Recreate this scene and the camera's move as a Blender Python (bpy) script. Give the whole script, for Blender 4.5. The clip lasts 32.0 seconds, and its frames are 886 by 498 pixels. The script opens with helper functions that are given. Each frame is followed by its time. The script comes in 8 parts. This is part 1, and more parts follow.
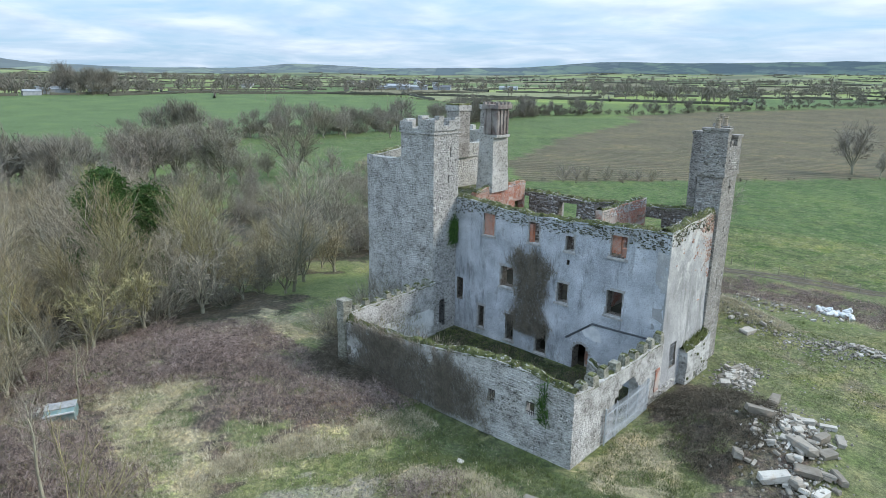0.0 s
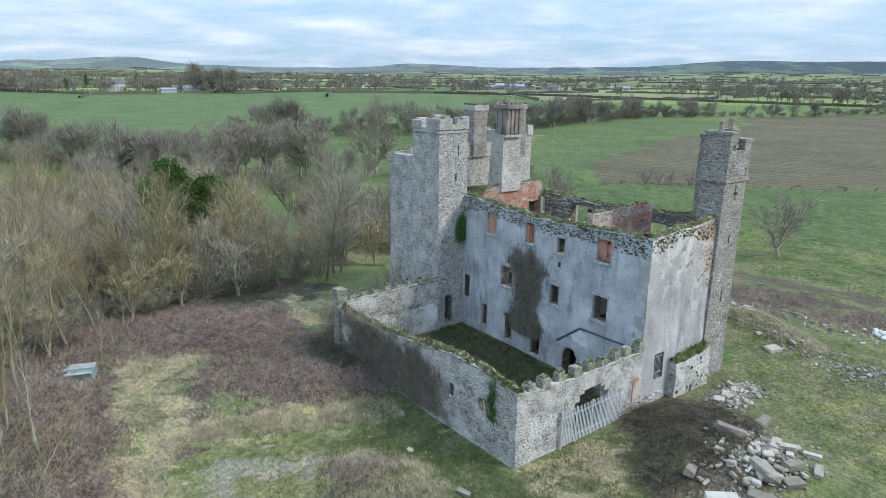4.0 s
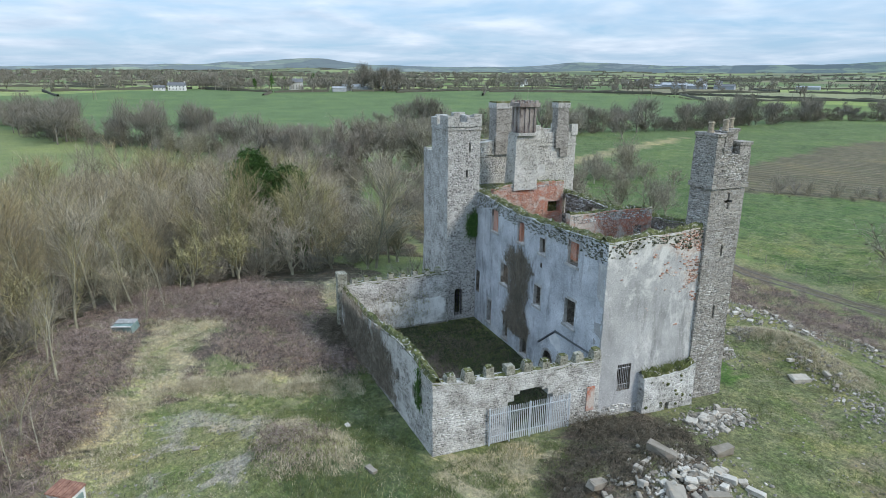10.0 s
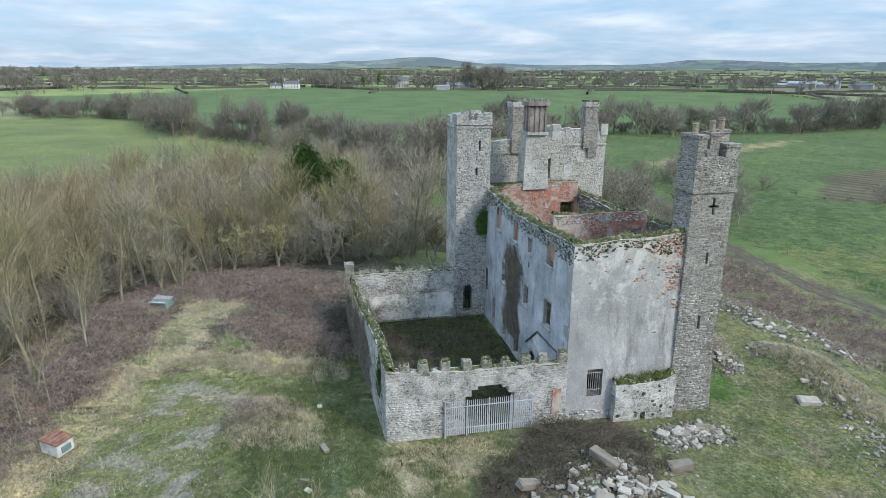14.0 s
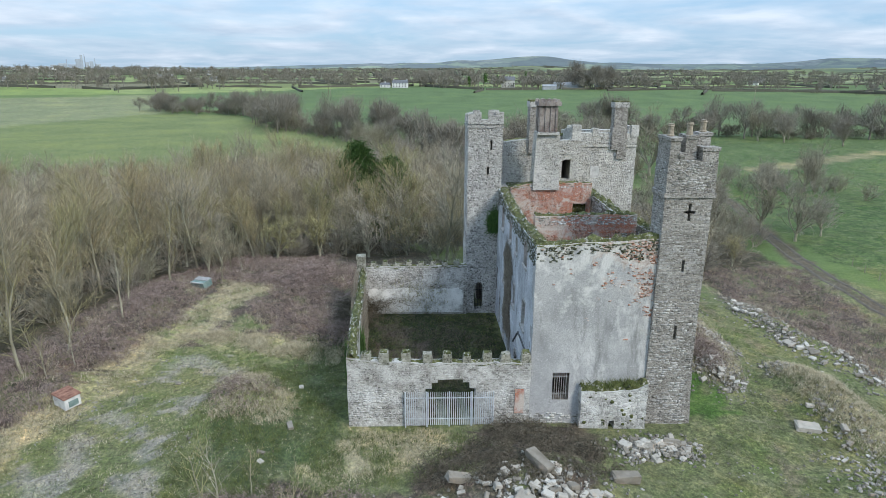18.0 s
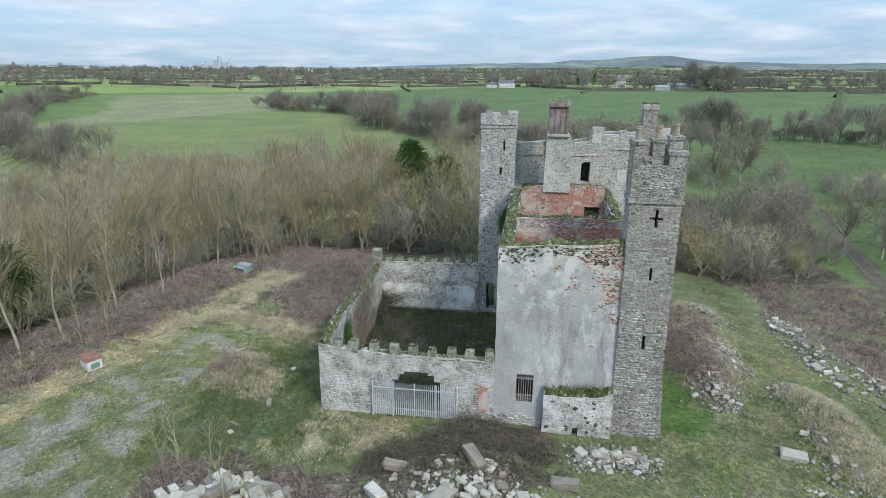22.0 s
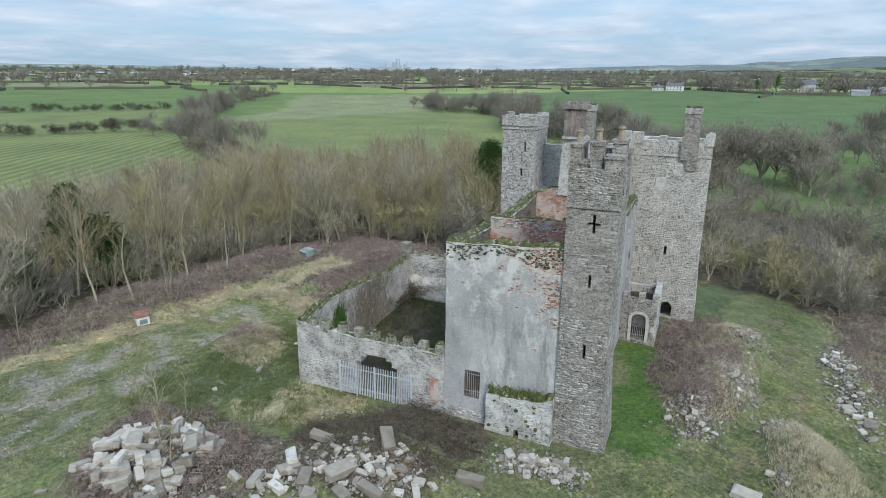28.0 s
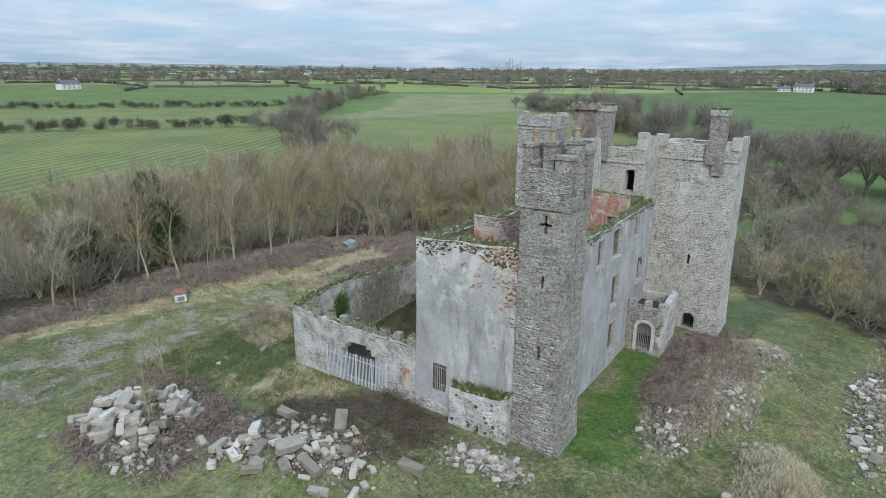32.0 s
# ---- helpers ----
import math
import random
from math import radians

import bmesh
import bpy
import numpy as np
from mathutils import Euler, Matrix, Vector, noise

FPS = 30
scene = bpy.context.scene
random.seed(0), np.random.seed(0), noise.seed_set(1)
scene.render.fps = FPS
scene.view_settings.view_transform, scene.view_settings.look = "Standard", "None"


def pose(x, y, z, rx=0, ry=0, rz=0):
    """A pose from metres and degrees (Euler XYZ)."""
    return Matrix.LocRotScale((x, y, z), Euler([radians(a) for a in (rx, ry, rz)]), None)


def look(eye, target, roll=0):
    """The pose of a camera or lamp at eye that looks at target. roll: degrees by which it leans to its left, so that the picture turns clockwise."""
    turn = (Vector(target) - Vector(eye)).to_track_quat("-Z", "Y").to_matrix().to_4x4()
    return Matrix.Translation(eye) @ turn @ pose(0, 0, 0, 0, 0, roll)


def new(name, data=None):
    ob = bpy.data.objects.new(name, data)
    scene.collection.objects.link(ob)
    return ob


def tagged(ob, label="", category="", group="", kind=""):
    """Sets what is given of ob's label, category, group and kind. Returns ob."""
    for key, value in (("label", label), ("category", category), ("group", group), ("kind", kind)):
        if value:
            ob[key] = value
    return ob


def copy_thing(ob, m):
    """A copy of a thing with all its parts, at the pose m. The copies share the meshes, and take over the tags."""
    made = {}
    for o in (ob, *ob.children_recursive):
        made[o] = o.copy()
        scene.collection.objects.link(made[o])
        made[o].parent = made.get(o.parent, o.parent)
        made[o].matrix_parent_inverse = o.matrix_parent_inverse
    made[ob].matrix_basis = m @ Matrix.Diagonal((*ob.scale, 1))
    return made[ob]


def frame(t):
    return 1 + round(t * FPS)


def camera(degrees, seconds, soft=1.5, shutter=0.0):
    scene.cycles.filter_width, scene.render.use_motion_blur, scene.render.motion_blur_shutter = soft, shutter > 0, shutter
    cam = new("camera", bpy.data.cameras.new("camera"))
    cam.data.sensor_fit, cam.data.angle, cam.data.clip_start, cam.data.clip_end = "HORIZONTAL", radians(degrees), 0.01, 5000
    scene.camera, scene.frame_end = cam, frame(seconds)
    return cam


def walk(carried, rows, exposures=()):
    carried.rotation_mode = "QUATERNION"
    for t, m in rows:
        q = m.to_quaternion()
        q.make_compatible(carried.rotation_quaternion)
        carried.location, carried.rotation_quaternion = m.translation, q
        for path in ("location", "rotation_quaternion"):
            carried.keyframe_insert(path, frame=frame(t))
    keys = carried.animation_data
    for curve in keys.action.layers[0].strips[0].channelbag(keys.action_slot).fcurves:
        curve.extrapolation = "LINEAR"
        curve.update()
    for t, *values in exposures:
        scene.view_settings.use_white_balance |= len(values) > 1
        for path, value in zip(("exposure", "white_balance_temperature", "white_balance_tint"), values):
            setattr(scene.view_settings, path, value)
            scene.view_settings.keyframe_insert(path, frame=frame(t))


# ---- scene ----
cam = camera(71.2, 32.0, 0.55)
METRES, EYE, TILT, LEAN, TURN = 70.28, 22.0, 0.0, 0.0, 43.0
ROWS = [
    (0.0, 0.0, 0.0, 0.0, 0.15, -15.31, -0.54),
    (0.5, 0.0154, -0.0017, 0.0004, 1.38, -15.35, -0.56),
    (1.0, 0.0313, -0.0031, 0.001, 2.65, -15.4, -0.57),
    (1.5, 0.0471, -0.0043, 0.0014, 3.95, -15.43, -0.61),
    (2.0, 0.0626, -0.0049, 0.0015, 5.21, -15.4, -0.59),
    (2.5, 0.0782, -0.0049, 0.0016, 6.45, -15.41, -0.59),
    (3.0, 0.0939, -0.0049, 0.0015, 7.72, -15.41, -0.62),
    (3.5, 0.1096, -0.0049, 0.0016, 8.98, -15.42, -0.61),
    (5.5, 0.1725, 0.0008, 0.0018, 14.08, -15.48, -0.62),
    (6.0, 0.188, 0.003, 0.0015, 15.31, -15.46, -0.62),
    (6.5, 0.2039, 0.0055, 0.0014, 16.6, -15.48, -0.6),
    (7.0, 0.2192, 0.0086, 0.0018, 17.82, -15.51, -0.59),
    (7.5, 0.2344, 0.0116, 0.0019, 19.03, -15.53, -0.56),
    (8.0, 0.2496, 0.0149, 0.0019, 20.24, -15.57, -0.58),
    (8.5, 0.2652, 0.0191, 0.002, 21.52, -15.59, -0.54),
    (9.0, 0.2802, 0.0234, 0.0021, 22.75, -15.61, -0.51),
    (9.5, 0.2952, 0.0278, 0.002, 23.98, -15.62, -0.5),
    (10.0, 0.3102, 0.0329, 0.0022, 25.22, -15.65, -0.47),
    (10.5, 0.3254, 0.038, 0.0021, 26.47, -15.66, -0.47),
    (11.0, 0.34, 0.0435, 0.0022, 27.72, -15.68, -0.45),
    (11.5, 0.3542, 0.0492, 0.0023, 28.96, -15.72, -0.45),
    (12.0, 0.3684, 0.0553, 0.0024, 30.19, -15.75, -0.43),
    (12.5, 0.3825, 0.0616, 0.0025, 31.46, -15.77, -0.44),
    (13.0, 0.396, 0.0683, 0.0026, 32.65, -15.77, -0.4),
    (13.5, 0.4091, 0.075, 0.0033, 33.81, -15.82, -0.39),
    (14.0, 0.423, 0.0823, 0.0036, 35.09, -15.86, -0.38),
    (14.5, 0.4368, 0.09, 0.0039, 36.35, -15.89, -0.38),
    (16.5, 0.491, 0.1234, 0.0042, 41.47, -15.95, -0.37),
    (17.0, 0.5038, 0.1327, 0.0042, 42.76, -15.95, -0.37),
    (17.5, 0.5158, 0.1419, 0.0043, 43.99, -15.96, -0.36),
    (18.0, 0.5276, 0.1517, 0.0046, 45.2, -15.97, -0.36),
    (18.5, 0.5396, 0.162, 0.0052, 46.45, -16.05, -0.39),
    (19.0, 0.5521, 0.1722, 0.0052, 47.74, -16.04, -0.38),
    (19.5, 0.5639, 0.1824, 0.0056, 49.03, -16.06, -0.39),
    (20.0, 0.5752, 0.1924, 0.0055, 50.26, -16.02, -0.37),
    (20.5, 0.5861, 0.2032, 0.0061, 51.52, -16.04, -0.37),
    (21.0, 0.5969, 0.2146, 0.0063, 52.81, -16.05, -0.38),
    (21.5, 0.6076, 0.2261, 0.0062, 54.09, -16.04, -0.41),
    (22.0, 0.6182, 0.2378, 0.0064, 55.36, -16.04, -0.4),
    (22.5, 0.6286, 0.2497, 0.0064, 56.64, -16.03, -0.41),
    (23.0, 0.6386, 0.2616, 0.0061, 57.91, -16.01, -0.44),
    (23.5, 0.6484, 0.2738, 0.006, 59.18, -15.99, -0.44),
    (24.0, 0.6578, 0.2863, 0.006, 60.45, -15.97, -0.45),
    (24.5, 0.6668, 0.2989, 0.0062, 61.74, -15.97, -0.46),
    (25.0, 0.6757, 0.3115, 0.0066, 62.99, -15.99, -0.45),
    (25.5, 0.6843, 0.3243, 0.0067, 64.24, -16.0, -0.44),
    (27.5, 0.7153, 0.3777, 0.0063, 69.31, -15.96, -0.46),
    (28.0, 0.7223, 0.3917, 0.0066, 70.58, -15.97, -0.47),
    (28.5, 0.7292, 0.4057, 0.0069, 71.86, -16.0, -0.48),
    (29.0, 0.7355, 0.42, 0.0071, 73.14, -16.01, -0.49),
    (29.5, 0.7414, 0.4341, 0.0071, 74.39, -16.02, -0.48),
    (30.0, 0.7472, 0.4484, 0.007, 75.63, -16.02, -0.49),
    (30.5, 0.7527, 0.463, 0.0071, 76.91, -16.03, -0.5),
    (31.0, 0.7576, 0.4778, 0.0074, 78.18, -16.05, -0.49),
    (31.5, 0.7624, 0.4927, 0.0075, 79.45, -16.06, -0.5),
    (32.0, 0.7672, 0.5078, 0.0076, 80.73, -16.08, -0.5),
]
walk(cam, [(t, pose(0, 0, EYE, TILT, LEAN, TURN) @ pose(METRES * x, METRES * y, METRES * z, 90 + pitch, roll, yaw)) for t, x, y, z, yaw, pitch, roll in ROWS],
     [(0.0, 0.63), (8.0, 0.53), (16.0, 0.47), (24.0, 0.41), (32.0, 0.31)])

# ---- world and light ----
SUN_EL, SUN_AZ = 36.0, 38.0          # degrees; the azimuth is counted from +x towards +y
sun = new("sun", bpy.data.lights.new("sun", "SUN"))
sun.data.energy, sun.data.angle, sun.data.color = 1.9, radians(14), (1.0, 0.93, 0.82)
scene.view_settings.exposure = 0.45
sun_way = Vector((math.cos(radians(SUN_AZ)) * math.cos(radians(SUN_EL)), math.sin(radians(SUN_AZ)) * math.cos(radians(SUN_EL)), math.sin(radians(SUN_EL))))
sun.matrix_world = look(sun_way * 100, (0, 0, 0))

world = bpy.data.worlds.new("sky")
scene.world = world
world.use_nodes = True
wn, wl = world.node_tree.nodes, world.node_tree.links
wn.clear()

w_out = wn.new("ShaderNodeOutputWorld")
w_bg = wn.new("ShaderNodeBackground")
w_sky = wn.new("ShaderNodeTexSky")
w_sky.sky_type, w_sky.sun_disc = "NISHITA", False
w_sky.sun_elevation, w_sky.sun_rotation = radians(SUN_EL), radians(90 - SUN_AZ)
w_sky.air_density, w_sky.dust_density, w_sky.ozone_density = 1.0, 1.0, 1.5
w_co = wn.new("ShaderNodeTexCoord")
w_sep = wn.new("ShaderNodeSeparateXYZ")
wl.new(w_co.outputs["Generated"], w_sep.inputs[0])
w_up = wn.new("ShaderNodeMath")
w_up.operation = "MAXIMUM"
w_up.inputs[1].default_value = 0.0
wl.new(w_sep.outputs["Z"], w_up.inputs[0])
w_add = wn.new("ShaderNodeMath")
w_add.operation = "ADD"
w_add.inputs[1].default_value = 0.10
wl.new(w_up.outputs[0], w_add.inputs[0])
w_div = wn.new("ShaderNodeVectorMath")
w_div.operation = "DIVIDE"
w_cmb = wn.new("ShaderNodeCombineXYZ")
for i in range(3):
    wl.new(w_add.outputs[0], w_cmb.inputs[i])
wl.new(w_co.outputs["Generated"], w_div.inputs[0])
wl.new(w_cmb.outputs[0], w_div.inputs[1])
w_flat = wn.new("ShaderNodeVectorMath")
w_flat.operation = "MULTIPLY"
w_flat.inputs[1].default_value = (1.0, 1.0, 0.0)
wl.new(w_div.outputs[0], w_flat.inputs[0])
w_noise = wn.new("ShaderNodeTexNoise")
w_noise.inputs["Scale"].default_value = 0.8
w_noise.inputs["Detail"].default_value = 7.0
w_noise.inputs["Roughness"].default_value = 0.55
w_noise.inputs["Distortion"].default_value = 0.35
wl.new(w_flat.outputs[0], w_noise.inputs["Vector"])
w_ramp = wn.new("ShaderNodeValToRGB")
w_ramp.color_ramp.elements[0].position, w_ramp.color_ramp.elements[1].position = 0.36, 0.62
wl.new(w_noise.outputs["Fac"], w_ramp.inputs[0])
w_noise2 = wn.new("ShaderNodeTexNoise")
w_noise2.inputs["Scale"].default_value = 1.7
w_noise2.inputs["Detail"].default_value = 6.0
wl.new(w_flat.outputs[0], w_noise2.inputs["Vector"])
w_cloud = wn.new("ShaderNodeValToRGB")
w_cloud.color_ramp.elements[0].position, w_cloud.color_ramp.elements[0].color = 0.30, (4.05, 5.2, 6.6, 1)
w_cloud.color_ramp.elements[1].position, w_cloud.color_ramp.elements[1].color = 0.66, (6.05, 6.95, 8.1, 1)
wl.new(w_noise2.outputs["Fac"], w_cloud.inputs[0])
w_blue = wn.new("ShaderNodeMixRGB")
w_blue.inputs[0].default_value = 0.72
w_blue.inputs[2].default_value = (3.0, 5.0, 7.4, 1)
wl.new(w_sky.outputs[0], w_blue.inputs[1])
w_mix = wn.new("ShaderNodeMixRGB")
wl.new(w_ramp.outputs[0], w_mix.inputs[0])
wl.new(w_blue.outputs[0], w_mix.inputs[1])
wl.new(w_cloud.outputs[0], w_mix.inputs[2])
# an overcast sky is brighter overhead than at the horizon
w_rise = wn.new("ShaderNodeMath")
w_rise.operation = "MULTIPLY_ADD"
w_rise.inputs[1].default_value, w_rise.inputs[2].default_value = 1.4, 0.88
wl.new(w_up.outputs[0], w_rise.inputs[0])
w_lift = wn.new("ShaderNodeVectorMath")
w_lift.operation = "SCALE"
wl.new(w_mix.outputs[0], w_lift.inputs[0])
wl.new(w_rise.outputs[0], w_lift.inputs["Scale"])
wl.new(w_lift.outputs[0], w_bg.inputs["Color"])
w_bg.inputs["Strength"].default_value = 0.096
wl.new(w_bg.outputs[0], w_out.inputs[0])

# ---- materials ----


class Nodes:
    """A short way to write a node material."""

    def __init__(self, name, rough=0.9):
        self.m = bpy.data.materials.new(name)
        self.m.use_nodes = True
        self.n, self.l = self.m.node_tree.nodes, self.m.node_tree.links
        self.b = self.n["Principled BSDF"]
        self.b.inputs["Roughness"].default_value = rough
        self.b.inputs["Specular IOR Level"].default_value = 0.25
        self.pos = self.n.new("ShaderNodeNewGeometry")

    def put(self, socket, value):
        if isinstance(value, bpy.types.NodeSocket):
            self.l.new(value, socket)
        elif isinstance(value, tuple) and len(value) == 3 and socket.type == "RGBA":
            socket.default_value = (*value, 1)
        else:
            socket.default_value = value

    def where(self, sx=1.0, sy=1.0, sz=1.0):
        k = self.n.new("ShaderNodeVectorMath")
        k.operation = "MULTIPLY"
        self.l.new(self.pos.outputs["Position"], k.inputs[0])
        k.inputs[1].default_value = (sx, sy, sz)
        return k.outputs[0]

    def noise(self, scale, detail=4.0, rough=0.55, at=None, distort=0.0):
        k = self.n.new("ShaderNodeTexNoise")
        self.put(k.inputs["Vector"], at or self.pos.outputs["Position"])
        k.inputs["Scale"].default_value, k.inputs["Detail"].default_value = scale, detail
        k.inputs["Roughness"].default_value, k.inputs["Distortion"].default_value = rough, distort
        return k.outputs["Fac"]

    def cells(self, scale, feature="F1", at=None, out="Distance"):
        k = self.n.new("ShaderNodeTexVoronoi")
        k.feature = feature
        self.put(k.inputs["Vector"], at or self.pos.outputs["Position"])
        k.inputs["Scale"].default_value = scale
        return k.outputs[out]

    def ramp(self, fac, *stops):
        k = self.n.new("ShaderNodeValToRGB")
        self.put(k.inputs[0], fac)
        e = k.color_ramp.elements
        while len(e) < len(stops):
            e.new(0.5)
        for el, (p, c) in zip(e, stops):
            el.position = p
            el.color = (*c, 1) if isinstance(c, tuple) else (c, c, c, 1)
        return k.outputs["Color"]

    def mix(self, fac, a, b, kind="MIX"):
        k = self.n.new("ShaderNodeMixRGB")
        k.blend_type = kind
        self.put(k.inputs[0], fac)
        self.put(k.inputs[1], a)
        self.put(k.inputs[2], b)
        return k.outputs[0]

    def math(self, op, a, b=0.0):
        k = self.n.new("ShaderNodeMath")
        k.operation = op
        k.use_clamp = op not in ("MULTIPLY", "SUBTRACT", "ADD")
        self.put(k.inputs[0], a)
        self.put(k.inputs[1], b)
        return k.outputs[0]

    def random(self):
        return self.pos.outputs["Random Per Island"]

    def attr(self, name):
        k = self.n.new("ShaderNodeAttribute")
        k.attribute_name = name
        s = self.n.new("ShaderNodeSeparateColor")
        self.l.new(k.outputs["Color"], s.inputs[0])
        return s.outputs

    def object_random(self):
        return self.n.new("ShaderNodeObjectInfo").outputs["Random"]

    def bump(self, height, strength=0.4, distance=0.05):
        k = self.n.new("ShaderNodeBump")
        self.put(k.inputs["Height"], height)
        k.inputs["Strength"].default_value, k.inputs["Distance"].default_value = strength, distance
        self.l.new(k.outputs[0], self.b.inputs["Normal"])
        return self

    def done(self, colour):
        self.put(self.b.inputs["Base Color"], colour)
        return self.m


def stone_wall(name, dark, mid, light, joint, size=3.4, flat=1.7, lichen=0.5, wash=0.0):
    """Rubble walling: stones of several greys in mortar, with white lichen, dark weathering and painted-in dark pits.
    """
    k = Nodes(name, 0.95)
    at = k.where(1, 1, flat)
    edge = k.cells(size, "DISTANCE_TO_EDGE", at)
    col = k.cells(size, "F1", at, "Color")
    base = k.ramp(k.math("ADD", k.math("MULTIPLY", k.noise(0.55, 5), 0.6), k.math("MULTIPLY", col, 0.4)), (0.25, dark), (0.5, mid), (0.72, light))
    base = k.mix(k.ramp(edge, (0.02, 0.85), (0.10, 0.0)), base, joint)
    base = k.mix(k.ramp(k.noise(7, 6, 0.7), (0.56, 0.0), (0.68, lichen)), base, (0.62, 0.61, 0.57))
    base = k.mix(k.ramp(k.noise(2.3, 8, 0.72), (0.54, 0.0), (0.70, 0.8)), base, (0.06, 0.056, 0.05))
    # near-black spots paint the shade of small pits into the stone
    base = k.mix(k.ramp(k.noise(6.5, 3, 0.6), (0.60, 0.0), (0.66, 0.9)), base, (0.03, 0.028, 0.025))
    if wash:
        base = k.mix(k.ramp(k.noise(0.8, 8, 0.72), (0.44, 0.0), (0.60, wash)), base, (0.66, 0.655, 0.63))
    k.bump(k.math("ADD", k.ramp(edge, (0.0, 0.0), (0.12, 1.0)), k.math("MULTIPLY", k.noise(11, 5), 0.6)), 0.7, 0.06)
    return k.done(base)


def skin_stone(name, dark, mid, light, lichen=0.5, wash=0.0):
    """Single stones, each of its own grey."""
    k = Nodes(name, 0.95)
    base = k.ramp(k.math("ADD", k.math("MULTIPLY", k.random(), 0.42), k.math("MULTIPLY", k.noise(0.5, 5), 0.58)), (0.2, dark), (0.5, mid), (0.8, light))
    base = k.mix(k.ramp(k.noise(6, 6, 0.7), (0.53, 0.0), (0.62, lichen)), base, (0.62, 0.61, 0.58))
    base = k.mix(k.ramp(k.noise(0.7, 7, 0.7, k.where(1, 1, 0.7)), (0.50, 0.0), (0.66, 0.6)), base, (0.11, 0.105, 0.095))
    base = k.mix(k.ramp(k.noise(3.1, 7, 0.7), (0.52, 0.0), (0.64, 0.8)), base, (0.06, 0.056, 0.05))
    # small pits, their shade painted as near-black spots
    base = k.mix(k.ramp(k.noise(7.5, 3, 0.6), (0.60, 0.0), (0.65, 0.9)), base, (0.03, 0.028, 0.025))
    if wash:
        base = k.mix(k.ramp(k.noise(0.8, 8, 0.72), (0.44, 0.0), (0.60, wash)), base, (0.66, 0.655, 0.63))
    k.bump(k.noise(14, 6), 0.6, 0.03)
    return k.done(base)


M_RUBBLE = stone_wall("grey_rubble_stone", (0.21, 0.205, 0.19), (0.39, 0.38, 0.36), (0.56, 0.55, 0.52), (0.47, 0.455, 0.42), 4.6, 1.6)
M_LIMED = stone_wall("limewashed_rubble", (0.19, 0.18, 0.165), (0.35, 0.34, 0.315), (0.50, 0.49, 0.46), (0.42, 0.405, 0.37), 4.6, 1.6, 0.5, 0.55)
M_LIMED_S = skin_stone("limewashed_rubble_face", (0.16, 0.15, 0.135), (0.34, 0.325, 0.30), (0.54, 0.525, 0.49), 0.75, 0.6)
M_MOTTLE_S = skin_stone("mossy_broken_rubble", (0.024, 0.030, 0.014), (0.08, 0.085, 0.05), (0.42, 0.41, 0.37), 0.2)
M_BRICK_S = skin_stone("loose_red_brick", (0.28, 0.125, 0.085), (0.43, 0.235, 0.165), (0.53, 0.45, 0.39), 0.4)
M_KEEP = stone_wall("pale_keep_stone", (0.24, 0.23, 0.205), (0.42, 0.405, 0.365), (0.57, 0.55, 0.50), (0.47, 0.45, 0.40), 5.0, 1.5, 0.5, 0.35)
M_DARK = stone_wall("brown_turret_stone", (0.135, 0.123, 0.108), (0.245, 0.227, 0.202), (0.40, 0.38, 0.345), (0.40, 0.38, 0.35), 3.6, 2.4, 0.5)
M_RUBBLE_S = skin_stone("grey_rubble_face", (0.21, 0.205, 0.195), (0.37, 0.36, 0.345), (0.54, 0.532, 0.51), 0.75)
M_KEEP_S = skin_stone("pale_keep_face", (0.25, 0.24, 0.22), (0.40, 0.388, 0.358), (0.54, 0.525, 0.485), 0.65, 0.4)
M_DARK_S = skin_stone("brown_turret_face", (0.115, 0.108, 0.098), (0.26, 0.247, 0.228), (0.45, 0.435, 0.405), 0.6, 0.3)
M_MERLON = stone_wall("mossy_merlon_stone", (0.12, 0.12, 0.085), (0.24, 0.237, 0.185), (0.42, 0.41, 0.36), (0.30, 0.29, 0.24), 5.0, 1.4, 0.4)


